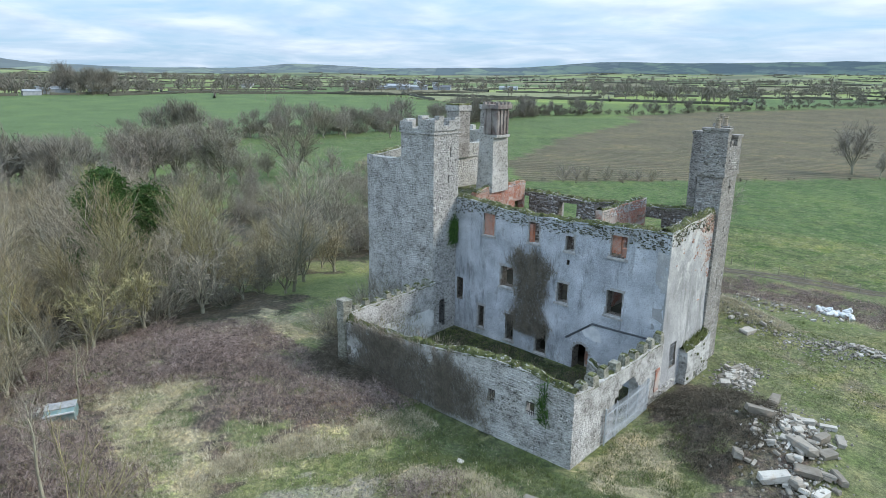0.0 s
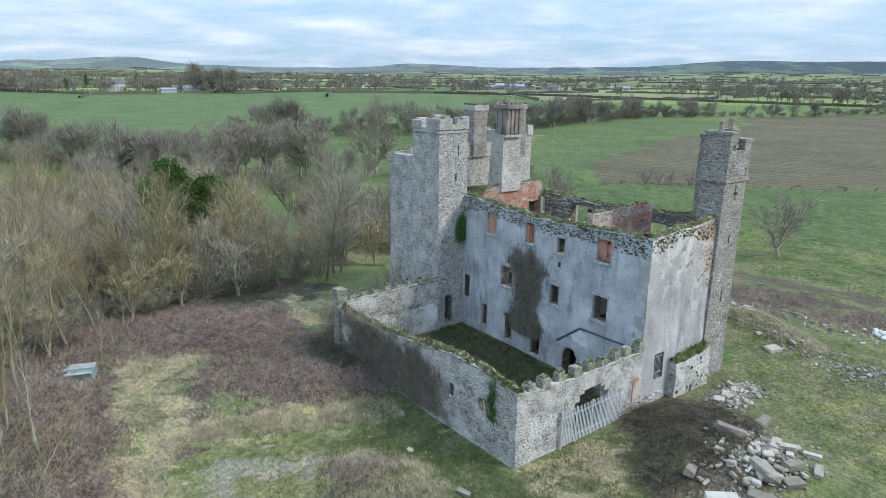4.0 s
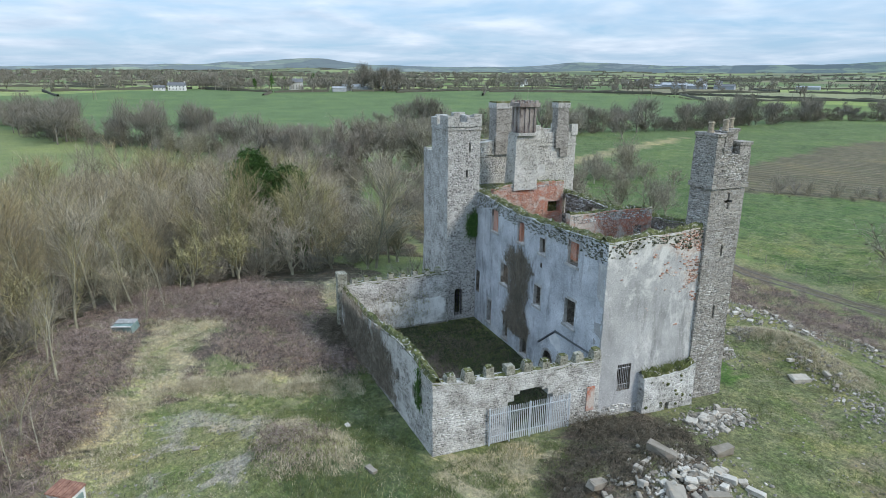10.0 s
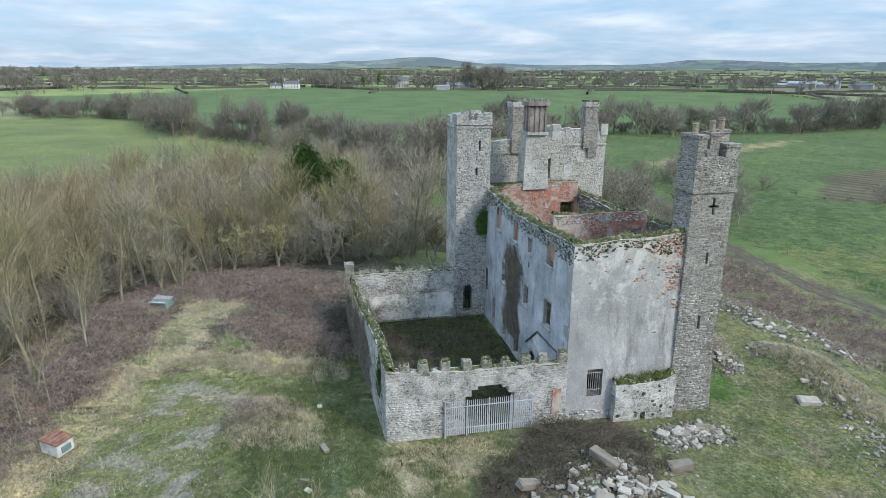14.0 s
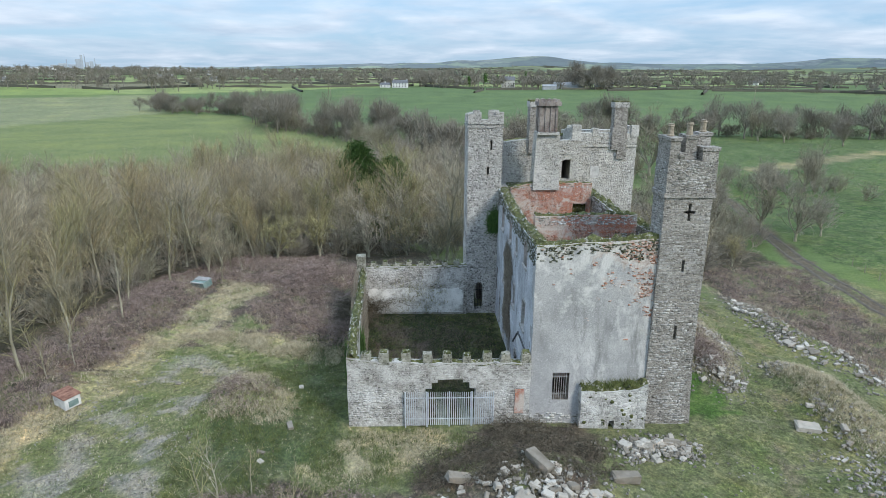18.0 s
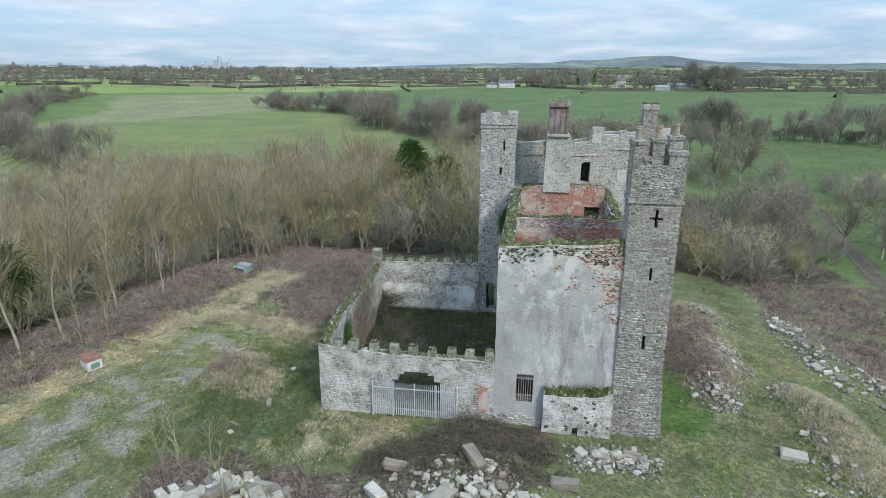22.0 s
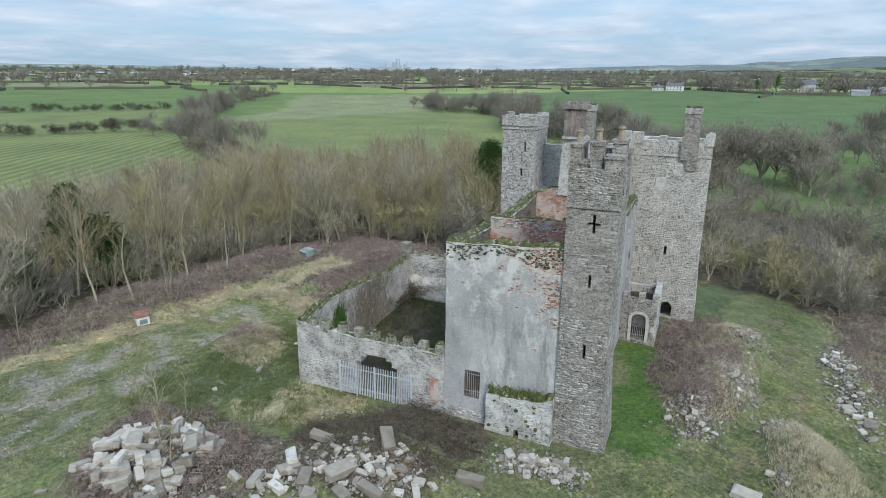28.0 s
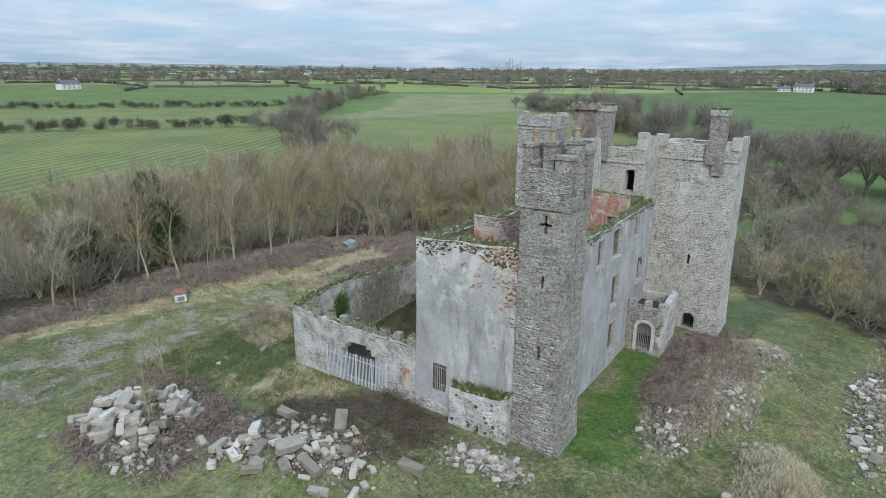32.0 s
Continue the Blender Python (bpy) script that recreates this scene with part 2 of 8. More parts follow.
def plaster(name="grey_roughcast", bared=False):
    """Old roughcast in mottled greys; bared: limewash and pink brick dust where it has come off towards one upper corner."""
    k = Nodes(name, 0.95)
    base = k.ramp(k.noise(0.35, 6, 0.6), (0.32, (0.285, 0.288, 0.288)), (0.5, (0.38, 0.382, 0.38)), (0.68, (0.49, 0.488, 0.48)))
    base = k.mix(k.ramp(k.noise(16, 4, 0.75), (0.42, 0.0), (0.60, 0.65)), base, (0.23, 0.23, 0.228))
    base = k.mix(k.ramp(k.noise(0.9, 8, 0.7, k.where(1, 1, 0.45)), (0.55, 0.0), (0.68, 0.8)), base, (0.58, 0.575, 0.56))
    base = k.mix(k.ramp(k.noise(0.7, 9, 0.75, k.where(1.3, 1.3, 0.28)), (0.54, 0.0), (0.72, 0.8)), base, (0.12, 0.12, 0.115))
    base = k.mix(k.ramp(k.noise(5.5, 6, 0.75, k.where(1, 1, 2.2)), (0.56, 0.0), (0.68, 0.7)), base, (0.62, 0.615, 0.60))
    base = k.mix(k.ramp(k.noise(4.4, 7, 0.75, k.where(1, 1, 2.0)), (0.57, 0.0), (0.70, 0.8)), base, (0.15, 0.15, 0.145))
    if bared:
        sep = k.n.new("ShaderNodeSeparateXYZ")
        k.l.new(k.pos.outputs["Position"], sep.inputs[0])
        high = k.math("MULTIPLY", k.math("SUBTRACT", sep.outputs[2], 9.0), 0.045)
        side = k.math("MULTIPLY", k.math("SUBTRACT", sep.outputs[1], 44.0), 0.034)
        pale = k.math("ADD", k.noise(0.75, 8, 0.7, None, 0.4), high)
        base = k.mix(k.ramp(pale, (0.54, 0.0), (0.66, 0.75)), base, (0.60, 0.595, 0.57))
        worn = k.math("ADD", k.math("ADD", k.noise(1.0, 9, 0.74, None, 0.3), high), side)
        base = k.mix(k.ramp(worn, (0.60, 0.0), (0.70, 0.75)), base, k.ramp(k.noise(3.0, 7, 0.7), (0.36, (0.27, 0.185, 0.15)), (0.5, (0.44, 0.36, 0.31)), (0.62, (0.58, 0.545, 0.50))))
    else:
        base = k.mix(k.ramp(k.noise(1.6, 8, 0.7), (0.66, 0.0), (0.74, 0.5)), base, (0.34, 0.23, 0.17))
    k.bump(k.math("ADD", k.noise(20, 5, 0.7), k.noise(1.2, 4)), 0.6, 0.05)
    return k.done(base)


def bricks(name, a, b, wash):
    k = Nodes(name, 0.95)
    t = k.n.new("ShaderNodeTexBrick")
    sw = k.n.new("ShaderNodeSeparateXYZ")
    k.l.new(k.pos.outputs["Position"], sw.inputs[0])
    cb = k.n.new("ShaderNodeCombineXYZ")
    k.l.new(k.math("ADD", sw.outputs[0], sw.outputs[1]), cb.inputs[0])
    k.l.new(sw.outputs[2], cb.inputs[1])
    k.l.new(cb.outputs[0], t.inputs["Vector"])
    t.inputs["Scale"].default_value = 1.0
    t.inputs["Brick Width"].default_value, t.inputs["Row Height"].default_value, t.inputs["Mortar Size"].default_value = 0.24, 0.085, 0.012
    k.put(t.inputs["Color1"], a)
    k.put(t.inputs["Color2"], b)
    k.put(t.inputs["Mortar"], tuple(0.4 * v + 0.20 for v in a))
    base = k.mix(k.ramp(k.noise(0.55, 6, 0.65, None, 0.6), (0.46, 0.0), (0.57, wash)), t.outputs["Color"], (0.50, 0.465, 0.415))
    base = k.mix(k.ramp(k.noise(4.5, 7, 0.75), (0.50, 0.0), (0.64, 0.7 * wash)), base, (0.46, 0.41, 0.36))
    base = k.mix(k.ramp(k.noise(1.4, 8, 0.72), (0.55, 0.0), (0.7, 0.7)), base, (0.10, 0.085, 0.07))
    k.bump(k.math("ADD", k.noise(12, 5), t.outputs["Fac"]), 0.5, 0.03)
    return k.done(base)


def moss():
    k = Nodes("moss_and_grass_on_masonry", 1.0)
    base = k.ramp(k.noise(2.2, 7, 0.7), (0.32, (0.022, 0.026, 0.014)), (0.48, (0.075, 0.085, 0.03)), (0.60, (0.145, 0.15, 0.06)), (0.74, (0.25, 0.235, 0.16)))
    base = k.mix(k.ramp(k.noise(5.0, 5), (0.56, 0.0), (0.64, 0.8)), base, (0.40, 0.39, 0.36))
    k.bump(k.noise(9, 6, 0.7), 0.9, 0.12)
    return k.done(base)


def plain(name, a, b, scale=3.0, rough=0.85, bumps=0.3, metal=0.0):
    k = Nodes(name, rough)
    k.b.inputs["Metallic"].default_value = metal
    base = k.ramp(k.noise(scale, 6, 0.65), (0.32, a), (0.68, b))
    k.bump(k.noise(scale * 4, 4), bumps, 0.02)
    return k.done(base)


def twigs(name, a, b, vary=0.5):
    """Bark or twigs; each tree takes its own shade."""
    k = Nodes(name, 0.9)
    f = k.math("ADD", k.math("MULTIPLY", k.object_random(), vary), k.math("MULTIPLY", k.random(), 1 - vary))
    base = k.ramp(f, (0.1, a), (0.9, b))
    base = k.mix(k.ramp(k.noise(1.4, 4), (0.4, 0.0), (0.7, 0.5)), base, tuple(0.6 * v for v in a))
    return k.done(base)


def bark_of_many(name, tones):
    """Twigs in which each tree has its own hue, from grey over tan to olive."""
    k = Nodes(name, 0.9)
    base = k.ramp(k.object_random(), *[(i / (len(tones) - 1), t) for i, t in enumerate(tones)])
    base = k.mix(1.0, base, k.ramp(k.random(), (0.0, (0.42, 0.42, 0.42)), (0.6, (0.95, 0.95, 0.95)), (1.0, (1.5, 1.48, 1.42))), "MULTIPLY")
    return k.done(base)


M_PLASTER = plaster()
M_BARED = plaster("worn_grey_roughcast", True)


# limewash of the south face; the blue is its skylit shade, put into the colour
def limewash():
    k = Nodes("blue_shade_limewash", 0.95)
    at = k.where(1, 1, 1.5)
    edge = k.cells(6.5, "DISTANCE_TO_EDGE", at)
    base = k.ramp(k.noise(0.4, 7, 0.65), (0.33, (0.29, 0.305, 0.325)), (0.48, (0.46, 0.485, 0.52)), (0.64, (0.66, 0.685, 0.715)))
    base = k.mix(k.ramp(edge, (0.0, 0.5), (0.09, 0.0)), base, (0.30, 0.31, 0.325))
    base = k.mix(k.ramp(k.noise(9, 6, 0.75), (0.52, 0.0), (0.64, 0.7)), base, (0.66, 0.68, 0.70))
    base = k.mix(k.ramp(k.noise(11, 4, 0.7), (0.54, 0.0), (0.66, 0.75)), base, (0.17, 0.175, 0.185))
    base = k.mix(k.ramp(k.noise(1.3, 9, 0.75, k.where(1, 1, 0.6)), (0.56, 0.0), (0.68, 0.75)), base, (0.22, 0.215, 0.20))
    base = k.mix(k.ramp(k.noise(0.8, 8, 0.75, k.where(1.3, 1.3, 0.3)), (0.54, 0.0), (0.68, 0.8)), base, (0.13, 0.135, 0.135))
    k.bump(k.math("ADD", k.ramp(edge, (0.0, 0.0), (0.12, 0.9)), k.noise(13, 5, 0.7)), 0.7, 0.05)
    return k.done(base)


M_SHADE_LIMEWASH = limewash()
M_BRICK = bricks("orange_red_brick", (0.45, 0.155, 0.08), (0.31, 0.11, 0.065), 0.85)
M_BRICK_FILL = bricks("bright_orange_brick", (0.48, 0.175, 0.09), (0.36, 0.13, 0.07), 0.25)
M_BRICK_DARK = bricks("dark_brown_brick", (0.135, 0.088, 0.072), (0.09, 0.068, 0.06), 0.35)
M_MOSS = moss()
M_WHITE = plain("whitewashed_plaster", (0.50, 0.51, 0.52), (0.72, 0.72, 0.71), 1.6)
def flaking():
    k = Nodes("flaking_limewash", 0.95)
    base = k.ramp(k.noise(0.8, 7, 0.7), (0.38, (0.30, 0.295, 0.27)), (0.5, (0.60, 0.595, 0.57)), (0.65, (0.72, 0.715, 0.69)))
    base = k.mix(k.ramp(k.noise(3.5, 7, 0.75), (0.56, 0.0), (0.68, 0.8)), base, (0.20, 0.19, 0.165))
    k.bump(k.noise(6, 6), 0.6, 0.04)
    return k.done(base)


M_LIME_COAT = flaking()
M_STEEL = plain("galvanised_steel", (0.42, 0.45, 0.48), (0.62, 0.65, 0.68), 5.0, 0.5, 0.1, 0.15)
M_IRON = plain("dark_iron_bars", (0.03, 0.03, 0.032), (0.08, 0.08, 0.085), 6.0, 0.6, 0.2, 0.5)
M_GREYBAR = plain("grey_painted_bars", (0.28, 0.28, 0.28), (0.42, 0.42, 0.42), 6.0, 0.6, 0.1)
M_SLATE = plain("dark_lead_flashing", (0.05, 0.055, 0.06), (0.11, 0.115, 0.12), 4.0, 0.7)
M_POT = plain("buff_clay_pots", (0.20, 0.165, 0.12), (0.36, 0.31, 0.24), 7.0)
M_CUT = plain("pale_cut_stone", (0.36, 0.355, 0.34), (0.58, 0.575, 0.55), 2.4, 0.95, 0.6)
# bare inner masonry, its colour darkened so that window openings read as shaded
M_REVEAL = stone_wall("darkened_bare_masonry", (0.07, 0.06, 0.05), (0.15, 0.13, 0.11), (0.26, 0.235, 0.20), (0.22, 0.20, 0.17), 4.0, 1.8, 0.3)
M_JAMB = plain("grey_window_stone", (0.24, 0.235, 0.225), (0.46, 0.45, 0.43), 3.0, 0.95, 0.6)
M_DEEP = plain("near_black_floor", (0.030, 0.028, 0.022), (0.075, 0.07, 0.05), 1.0, 1.0, 0.6)
M_IVY = twigs("dead_ivy_stems", (0.16, 0.14, 0.11), (0.36, 0.32, 0.26), 0.1)

# ---- geometry helpers ----


def mesh_of(name, verts, faces, material=None, smooth=False):
    me = bpy.data.meshes.new(name)
    me.from_pydata([tuple(v) for v in verts], [], [tuple(f) for f in faces])
    if material:
        me.materials.append(material)
    if smooth:
        me.polygons.foreach_set("use_smooth", [True] * len(me.polygons))
    me.update()
    return me


def tri_mesh(name, verts, tris, material):
    """A mesh from numpy arrays of corners and triangles."""
    me = bpy.data.meshes.new(name)
    nv, nt = len(verts), len(tris)
    me.vertices.add(nv)
    me.vertices.foreach_set("co", np.asarray(verts, dtype=np.float32).ravel())
    me.loops.add(nt * 3)
    me.loops.foreach_set("vertex_index", np.asarray(tris, dtype=np.int32).ravel())
    me.polygons.add(nt)
    me.polygons.foreach_set("loop_start", np.arange(0, nt * 3, 3, dtype=np.int32))
    me.materials.append(material)
    me.update(calc_edges=True)
    me.validate()
    return me


def part(name, bm, material, parent, label=""):
    """Links a bmesh or a mesh as one mesh object under a thing or a part."""
    if isinstance(bm, bmesh.types.BMesh):
        me = bpy.data.meshes.new(name)
        bmesh.ops.recalc_face_normals(bm, faces=bm.faces)
        bm.to_mesh(me)
        bm.free()
    else:
        me = bm
    if not me.materials:
        me.materials.append(material)
    ob = new(name, me)
    ob.parent = parent
    if label:
        tagged(ob, label)
    return ob


def thing(name, label, category, group="", kind="", at=(0, 0, 0)):
    ob = new(name)
    ob.location = at
    return tagged(ob, label, category, group, kind)


def wobble(p, amp, scale=0.9):
    v = noise.noise_vector(Vector(p) * scale)
    return (p[0] + v[0] * amp, p[1] + v[1] * amp, p[2] + v[2] * amp * 0.6)


def cuts(a, b, step, extra=()):
    n = max(1, round((b - a) / step))
    out = sorted([a + (b - a) * i / n for i in range(n + 1)] + [e for e in extra if a < e < b])
    keep = [out[0]]
    hard = {round(e, 4) for e in extra} | {round(a, 4), round(b, 4)}
    for v in out[1:]:
        if v - keep[-1] < 0.12 * step:
            if round(v, 4) in hard and round(keep[-1], 4) not in hard:
                keep[-1] = v
                continue
            if round(v, 4) not in hard:
                continue
            if v - keep[-1] < 1e-5:
                continue
        keep.append(v)
    return keep


def wall_bm(p0, p1, thick, z0, top, holes=(), step=0.7, rough=0.03, batter=0.0):
    """A wall whose outer face runs from p0 to p1, with its body to the left of that way. top: a height, or a function of the
    metres along it. holes: (u0, u1, z0, z1, rise), each going through it, with an arched head where rise > 0."""
    d = Vector((p1[0] - p0[0], p1[1] - p0[1], 0))
    length = d.length
    d.normalize()
    inward = Vector((-d.y, d.x, 0))
    rise = top if callable(top) else (lambda u: top)
    eu, ez = [], []
    for u0, u1, a, b, r in holes:
        eu += [u0, u1]
        ez += [a, b]
        if r:
            eu += [u0 + (u1 - u0) * i / 8 for i in range(9)]
            ez += [b - r + r * i / 5 for i in range(6)]
    us = cuts(0, length, step, eu)
    low = min(rise(u) for u in us)
    zs = cuts(z0, low, step, [e for e in ez if e < low - 0.05])
    nu, nz = len(us), len(zs)

    def empty(i, j):
        if j == nz - 1:
            return False
        u, z = (us[i] + us[i + 1]) / 2, (zs[j] + zs[j + 1]) / 2
        for u0, u1, a, b, r in holes:
            if u0 < u < u1 and a < z < b:
                if r and z > b - r:
                    w = (u1 - u0) / 2
                    if ((u - (u0 + u1) / 2) / w) ** 2 + ((z - (b - r)) / r) ** 2 > 1:
                        continue
                return True
        return False

    bm = bmesh.new()
    made = {}

    def vert(i, j, k):
        key = (i, j, k)
        if key not in made:
            z = zs[j] if j < nz else max(rise(us[i]), zs[-1] + 0.02)
            back = batter * max(0.0, 1 - (z - z0) / 6.0)
            q = Vector((p0[0], p0[1], 0)) + d * us[i] + inward * (thick if k else -back)
            made[key] = bm.verts.new(wobble((q.x, q.y, z), rough))
        return made[key]

    solid = {(i, j) for i in range(nu - 1) for j in range(nz) if not empty(i, j)}
    for i, j in solid:
        inner = []
        bm.faces.new((vert(i, j, 0), vert(i + 1, j, 0), vert(i + 1, j + 1, 0), vert(i, j + 1, 0)))
        inner.append(bm.faces.new((vert(i, j, 1), vert(i, j + 1, 1), vert(i + 1, j + 1, 1), vert(i + 1, j, 1))))
        for di, dj, a, b in ((-1, 0, (i, j), (i, j + 1)), (1, 0, (i + 1, j), (i + 1, j + 1)), (0, -1, (i, j), (i + 1, j)), (0, 1, (i, j + 1), (i + 1, j + 1))):
            if (i + di, j + dj) not in solid:
                side = bm.faces.new((vert(*a, 0), vert(*a, 1), vert(*b, 1), vert(*b, 0)))
                if 0 <= i + di < nu - 1 and 0 <= j + dj < nz:
                    inner.append(side)
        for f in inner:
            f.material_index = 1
    return bm


def box_bm(x0, x1, y0, y1, z0, z1, step=0.6, rough=0.025, taper=0.0, bm=None):
    """A worn block of masonry, cut fine enough to be uneven. taper: by how much the foot stands out."""
    bm = bm or bmesh.new()
    xs, ys, zs = cuts(x0, x1, step), cuts(y0, y1, step), cuts(z0, z1, step)
    made = {}

    def vert(i, j, k):
        if (i, j, k) not in made:
            f = 1 - (zs[k] - z0) / (z1 - z0)
            x = (x0 + x1) / 2 + (xs[i] - (x0 + x1) / 2) * (1 + 2 * taper * f / (x1 - x0))
            y = (y0 + y1) / 2 + (ys[j] - (y0 + y1) / 2) * (1 + 2 * taper * f / (y1 - y0))
            made[i, j, k] = bm.verts.new(wobble((x, y, zs[k]), rough, 1.3))
        return made[i, j, k]

    a, b, c = len(xs) - 1, len(ys) - 1, len(zs) - 1
    for i in range(a):
        for j in range(b):
            for k in (0, c):
                bm.faces.new((vert(i, j, k), vert(i + 1, j, k), vert(i + 1, j + 1, k), vert(i, j + 1, k)))
    for i in range(a):
        for k in range(c):
            for j in (0, b):
                bm.faces.new((vert(i, j, k), vert(i + 1, j, k), vert(i + 1, j, k + 1), vert(i, j, k + 1)))
    for j in range(b):
        for k in range(c):
            for i in (0, a):
                bm.faces.new((vert(i, j, k), vert(i, j + 1, k), vert(i, j + 1, k + 1), vert(i, j, k + 1)))
    return bm


def tube_bm(points, radii, sides=6, bm=None):
    """A tapered, closed tube along some points."""
    bm = bm or bmesh.new()
    rings = []
    pts = [Vector(p) for p in points]
    for i, p in enumerate(pts):
        way = (pts[min(i + 1, len(pts) - 1)] - pts[max(i - 1, 0)]).normalized()
        a = way.orthogonal().normalized()
        b = way.cross(a)
        rings.append([bm.verts.new(p + (a * math.cos(2 * math.pi * s / sides) + b * math.sin(2 * math.pi * s / sides)) * radii[i]) for s in range(sides)])
    for r0, r1 in zip(rings, rings[1:]):
        for s in range(sides):
            bm.faces.new((r0[s], r0[(s + 1) % sides], r1[(s + 1) % sides], r1[s]))
    bm.faces.new(rings[0][::-1])
    bm.faces.new(rings[-1])
    return bm


def stone_skin(p0, p1, z0, top, holes, course, length, proud=0.008, seed=1, stop=None, mask=None, rects=None):
    """Faces of single stones standing a little proud of a wall from p0 to p1: corners and triangles."""
    rnd = random.Random(seed)
    d = Vector((p1[0] - p0[0], p1[1] - p0[1], 0))
    run = d.length
    d.normalize()
    out = Vector((d.y, -d.x, 0))
    rise = top if callable(top) else (lambda u: top)
    verts, tris = [], []
    z = z0
    while z < (stop or 99):
        h = rnd.uniform(*course)
        if z + h > max(rise(0), rise(run / 2), rise(run)):
            break
        u = -rnd.uniform(0, length[0])
        while u < run:
            w = rnd.uniform(*length)
            a, b = max(u, 0.02), min(u + w - 0.025, run - 0.02)
            u += w
            if b - a < 0.08 or z + h > rise((a + b) / 2) - 0.02:
                continue
            if any(b > h0 - 0.02 and a < h1 + 0.02 and z + h > g0 - 0.02 and z < g1 + 0.02 for h0, h1, g0, g1, _ in holes):
                continue
            if rnd.random() < 0.44 or (mask and not mask((a + b) / 2, z + h / 2)):
                continue
            if rects is not None and len(rects) < 300 and z > rects[0][0] and a > rects[0][1]:
                rects.append((a, b, z, h))
                continue
            lift = proud * rnd.uniform(0.5, 1.4)
            n = len(verts)
            for k, (uu, zz) in enumerate(((a, z), (b, z), (b, z + h - 0.025), (a, z + h - 0.025))):
                q = Vector((p0[0], p0[1], 0)) + d * (uu + rnd.uniform(-0.035, 0.035))
                zz += rnd.uniform(-0.035, 0.035) + 0.16 * noise.noise(Vector((uu * 0.55, z * 0.4, seed)))
                verts.append(wobble((q.x - out.x * 0.05, q.y - out.y * 0.05, zz), 0.03))
            for k in range(4):
                c = [sum(verts[n + i][x] for i in range(4)) / 4 for x in range(3)]
                v = verts[n + k]
                s = 0.93
                verts.append((c[0] + (v[0] - c[0]) * s + out.x * (lift + 0.05), c[1] + (v[1] - c[1]) * s + out.y * (lift + 0.05), c[2] + (v[2] - c[2]) * s))
            tris += [(n + 4, n + 5, n + 6), (n + 4, n + 6, n + 7)]
            for k in range(4):
                m = (k + 1) % 4
                tris += [(n + k, n + m, n + 4 + m), (n + k, n + 4 + m, n + 4 + k)]
        z += h
    return verts, tris


def ruin_top(base, amp, seed, scale=0.5):
    """A broken wall-head: its height along the wall."""
    return lambda u: base + amp * noise.noise(Vector((u * scale, seed * 7.3, 0))) + 0.35 * amp * noise.noise(Vector((u * 2.1, seed * 3.1, 5)))


def turf_bm(p0, p1, thick, top, seed=1, lift=0.12, step=0.35):
    """A bumpy cushion of grass and moss along a wall-head."""
    d = Vector((p1[0] - p0[0], p1[1] - p0[1], 0))
    run = d.length
    d.normalize()
    inward = Vector((-d.y, d.x, 0))
    rise = top if callable(top) else (lambda u: top)
    bm = bmesh.new()
    nu, nw = max(2, round(run / step)), 4
    rows = []
    for i in range(nu + 1):
        u = run * i / nu
        row = []
        for j in range(nw + 1):
            w = j / nw
            arch = math.sin(math.pi * w)
            q = Vector((p0[0], p0[1], 0)) + d * u + inward * (thick * (w * 1.08 - 0.04) + 0.06 * noise.noise(Vector((u * 2.3, j, seed))))
            n1 = noise.noise(Vector((q.x * 1.7, q.y * 1.7, seed)))
            n2 = noise.noise(Vector((q.x * 5, q.y * 5, seed + 9)))
            z = rise(u) - 0.04 + (lift * (0.7 + 1.1 * n1 + 1.1 * n2)) * (0.25 + 0.75 * arch)
            if j in (0, nw):
                z -= 0.06 + 0.35 * max(0, n1) + 0.2 * max(0, n2)
            row.append(bm.verts.new((q.x, q.y, z)))
        rows.append(row)
    for a, b in zip(rows, rows[1:]):
        for j in range(nw):
            bm.faces.new((a[j], b[j], b[j + 1], a[j + 1]))
    return bm


def grow(u):
    return u * u * (3 - 2 * u)


def soft_step(a, b, x):
    return grow(min(1.0, max(0.0, (x - a) / (b - a))))


# ---- the land ----
SKYLINE = ((-180, 0.75), (-160, 0.25), (-152, 0.2), (-119, 0.35), (-60, 0.2), (0, 0.2), (60, 0.55), (101, 1.6), (112, 1.5), (118, 1.6), (128, 1.05), (138, 0.95), (146, 1.2), (152, 0.8), (158, 0.75), (164, 0.85), (170, 1.38), (176, 1.0), (180, 0.75))


def skyline(az):
    for (a, u), (b, v) in zip(SKYLINE, SKYLINE[1:]):
        if a <= az <= b:
            return u + (v - u) * grow((az - a) / (b - a))
    return 1.0


MOUNDS = ((-11.8, 40.2, 2.0, 2.6, 0.7), (-8.5, 38.5, 2.9, 3.2, 1.5), (-3.5, 27.0, 3.0, 3.2, 1.0), (-20.5, 62.0, 3.6, 1.6, 1.7), (-17.0, 63.0, 2.6, 2.0, 0.6), (-19.6, 20.6, 2.4, 1.9, 1.1), (-37.0, 17.8, 3.2, 2.4, 0.9), (-31.5, 23.3, 3.6, 2.6, 0.9), (-44.0, 21.5, 3.8, 3.0, 0.8), (-31.0, 6.6, 4.5, 2.0, 0.8), (-39.5, 6.0, 3.6, 2.2, 0.8), (-50.0, 15.0, 3.0, 3.0, 0.7), (-22.5, 4.0, 3.6, 2.0, 0.7), (-24.0, 55.3, 2.6, 1.5, 1.0), (-30.0, 56.8, 3.4, 1.6, 1.1),
          (-40.0, 59.0, 3.0, 1.4, 0.9), (-38.0, 67.5, 4.5, 1.6, 1.0), (-29.0, 69.0, 5.0, 1.8, 1.0), (-18.0, 73.5, 5.0, 1.8, 0.9), (-6.5, 60.5, 3.0, 3.0, 1.0))


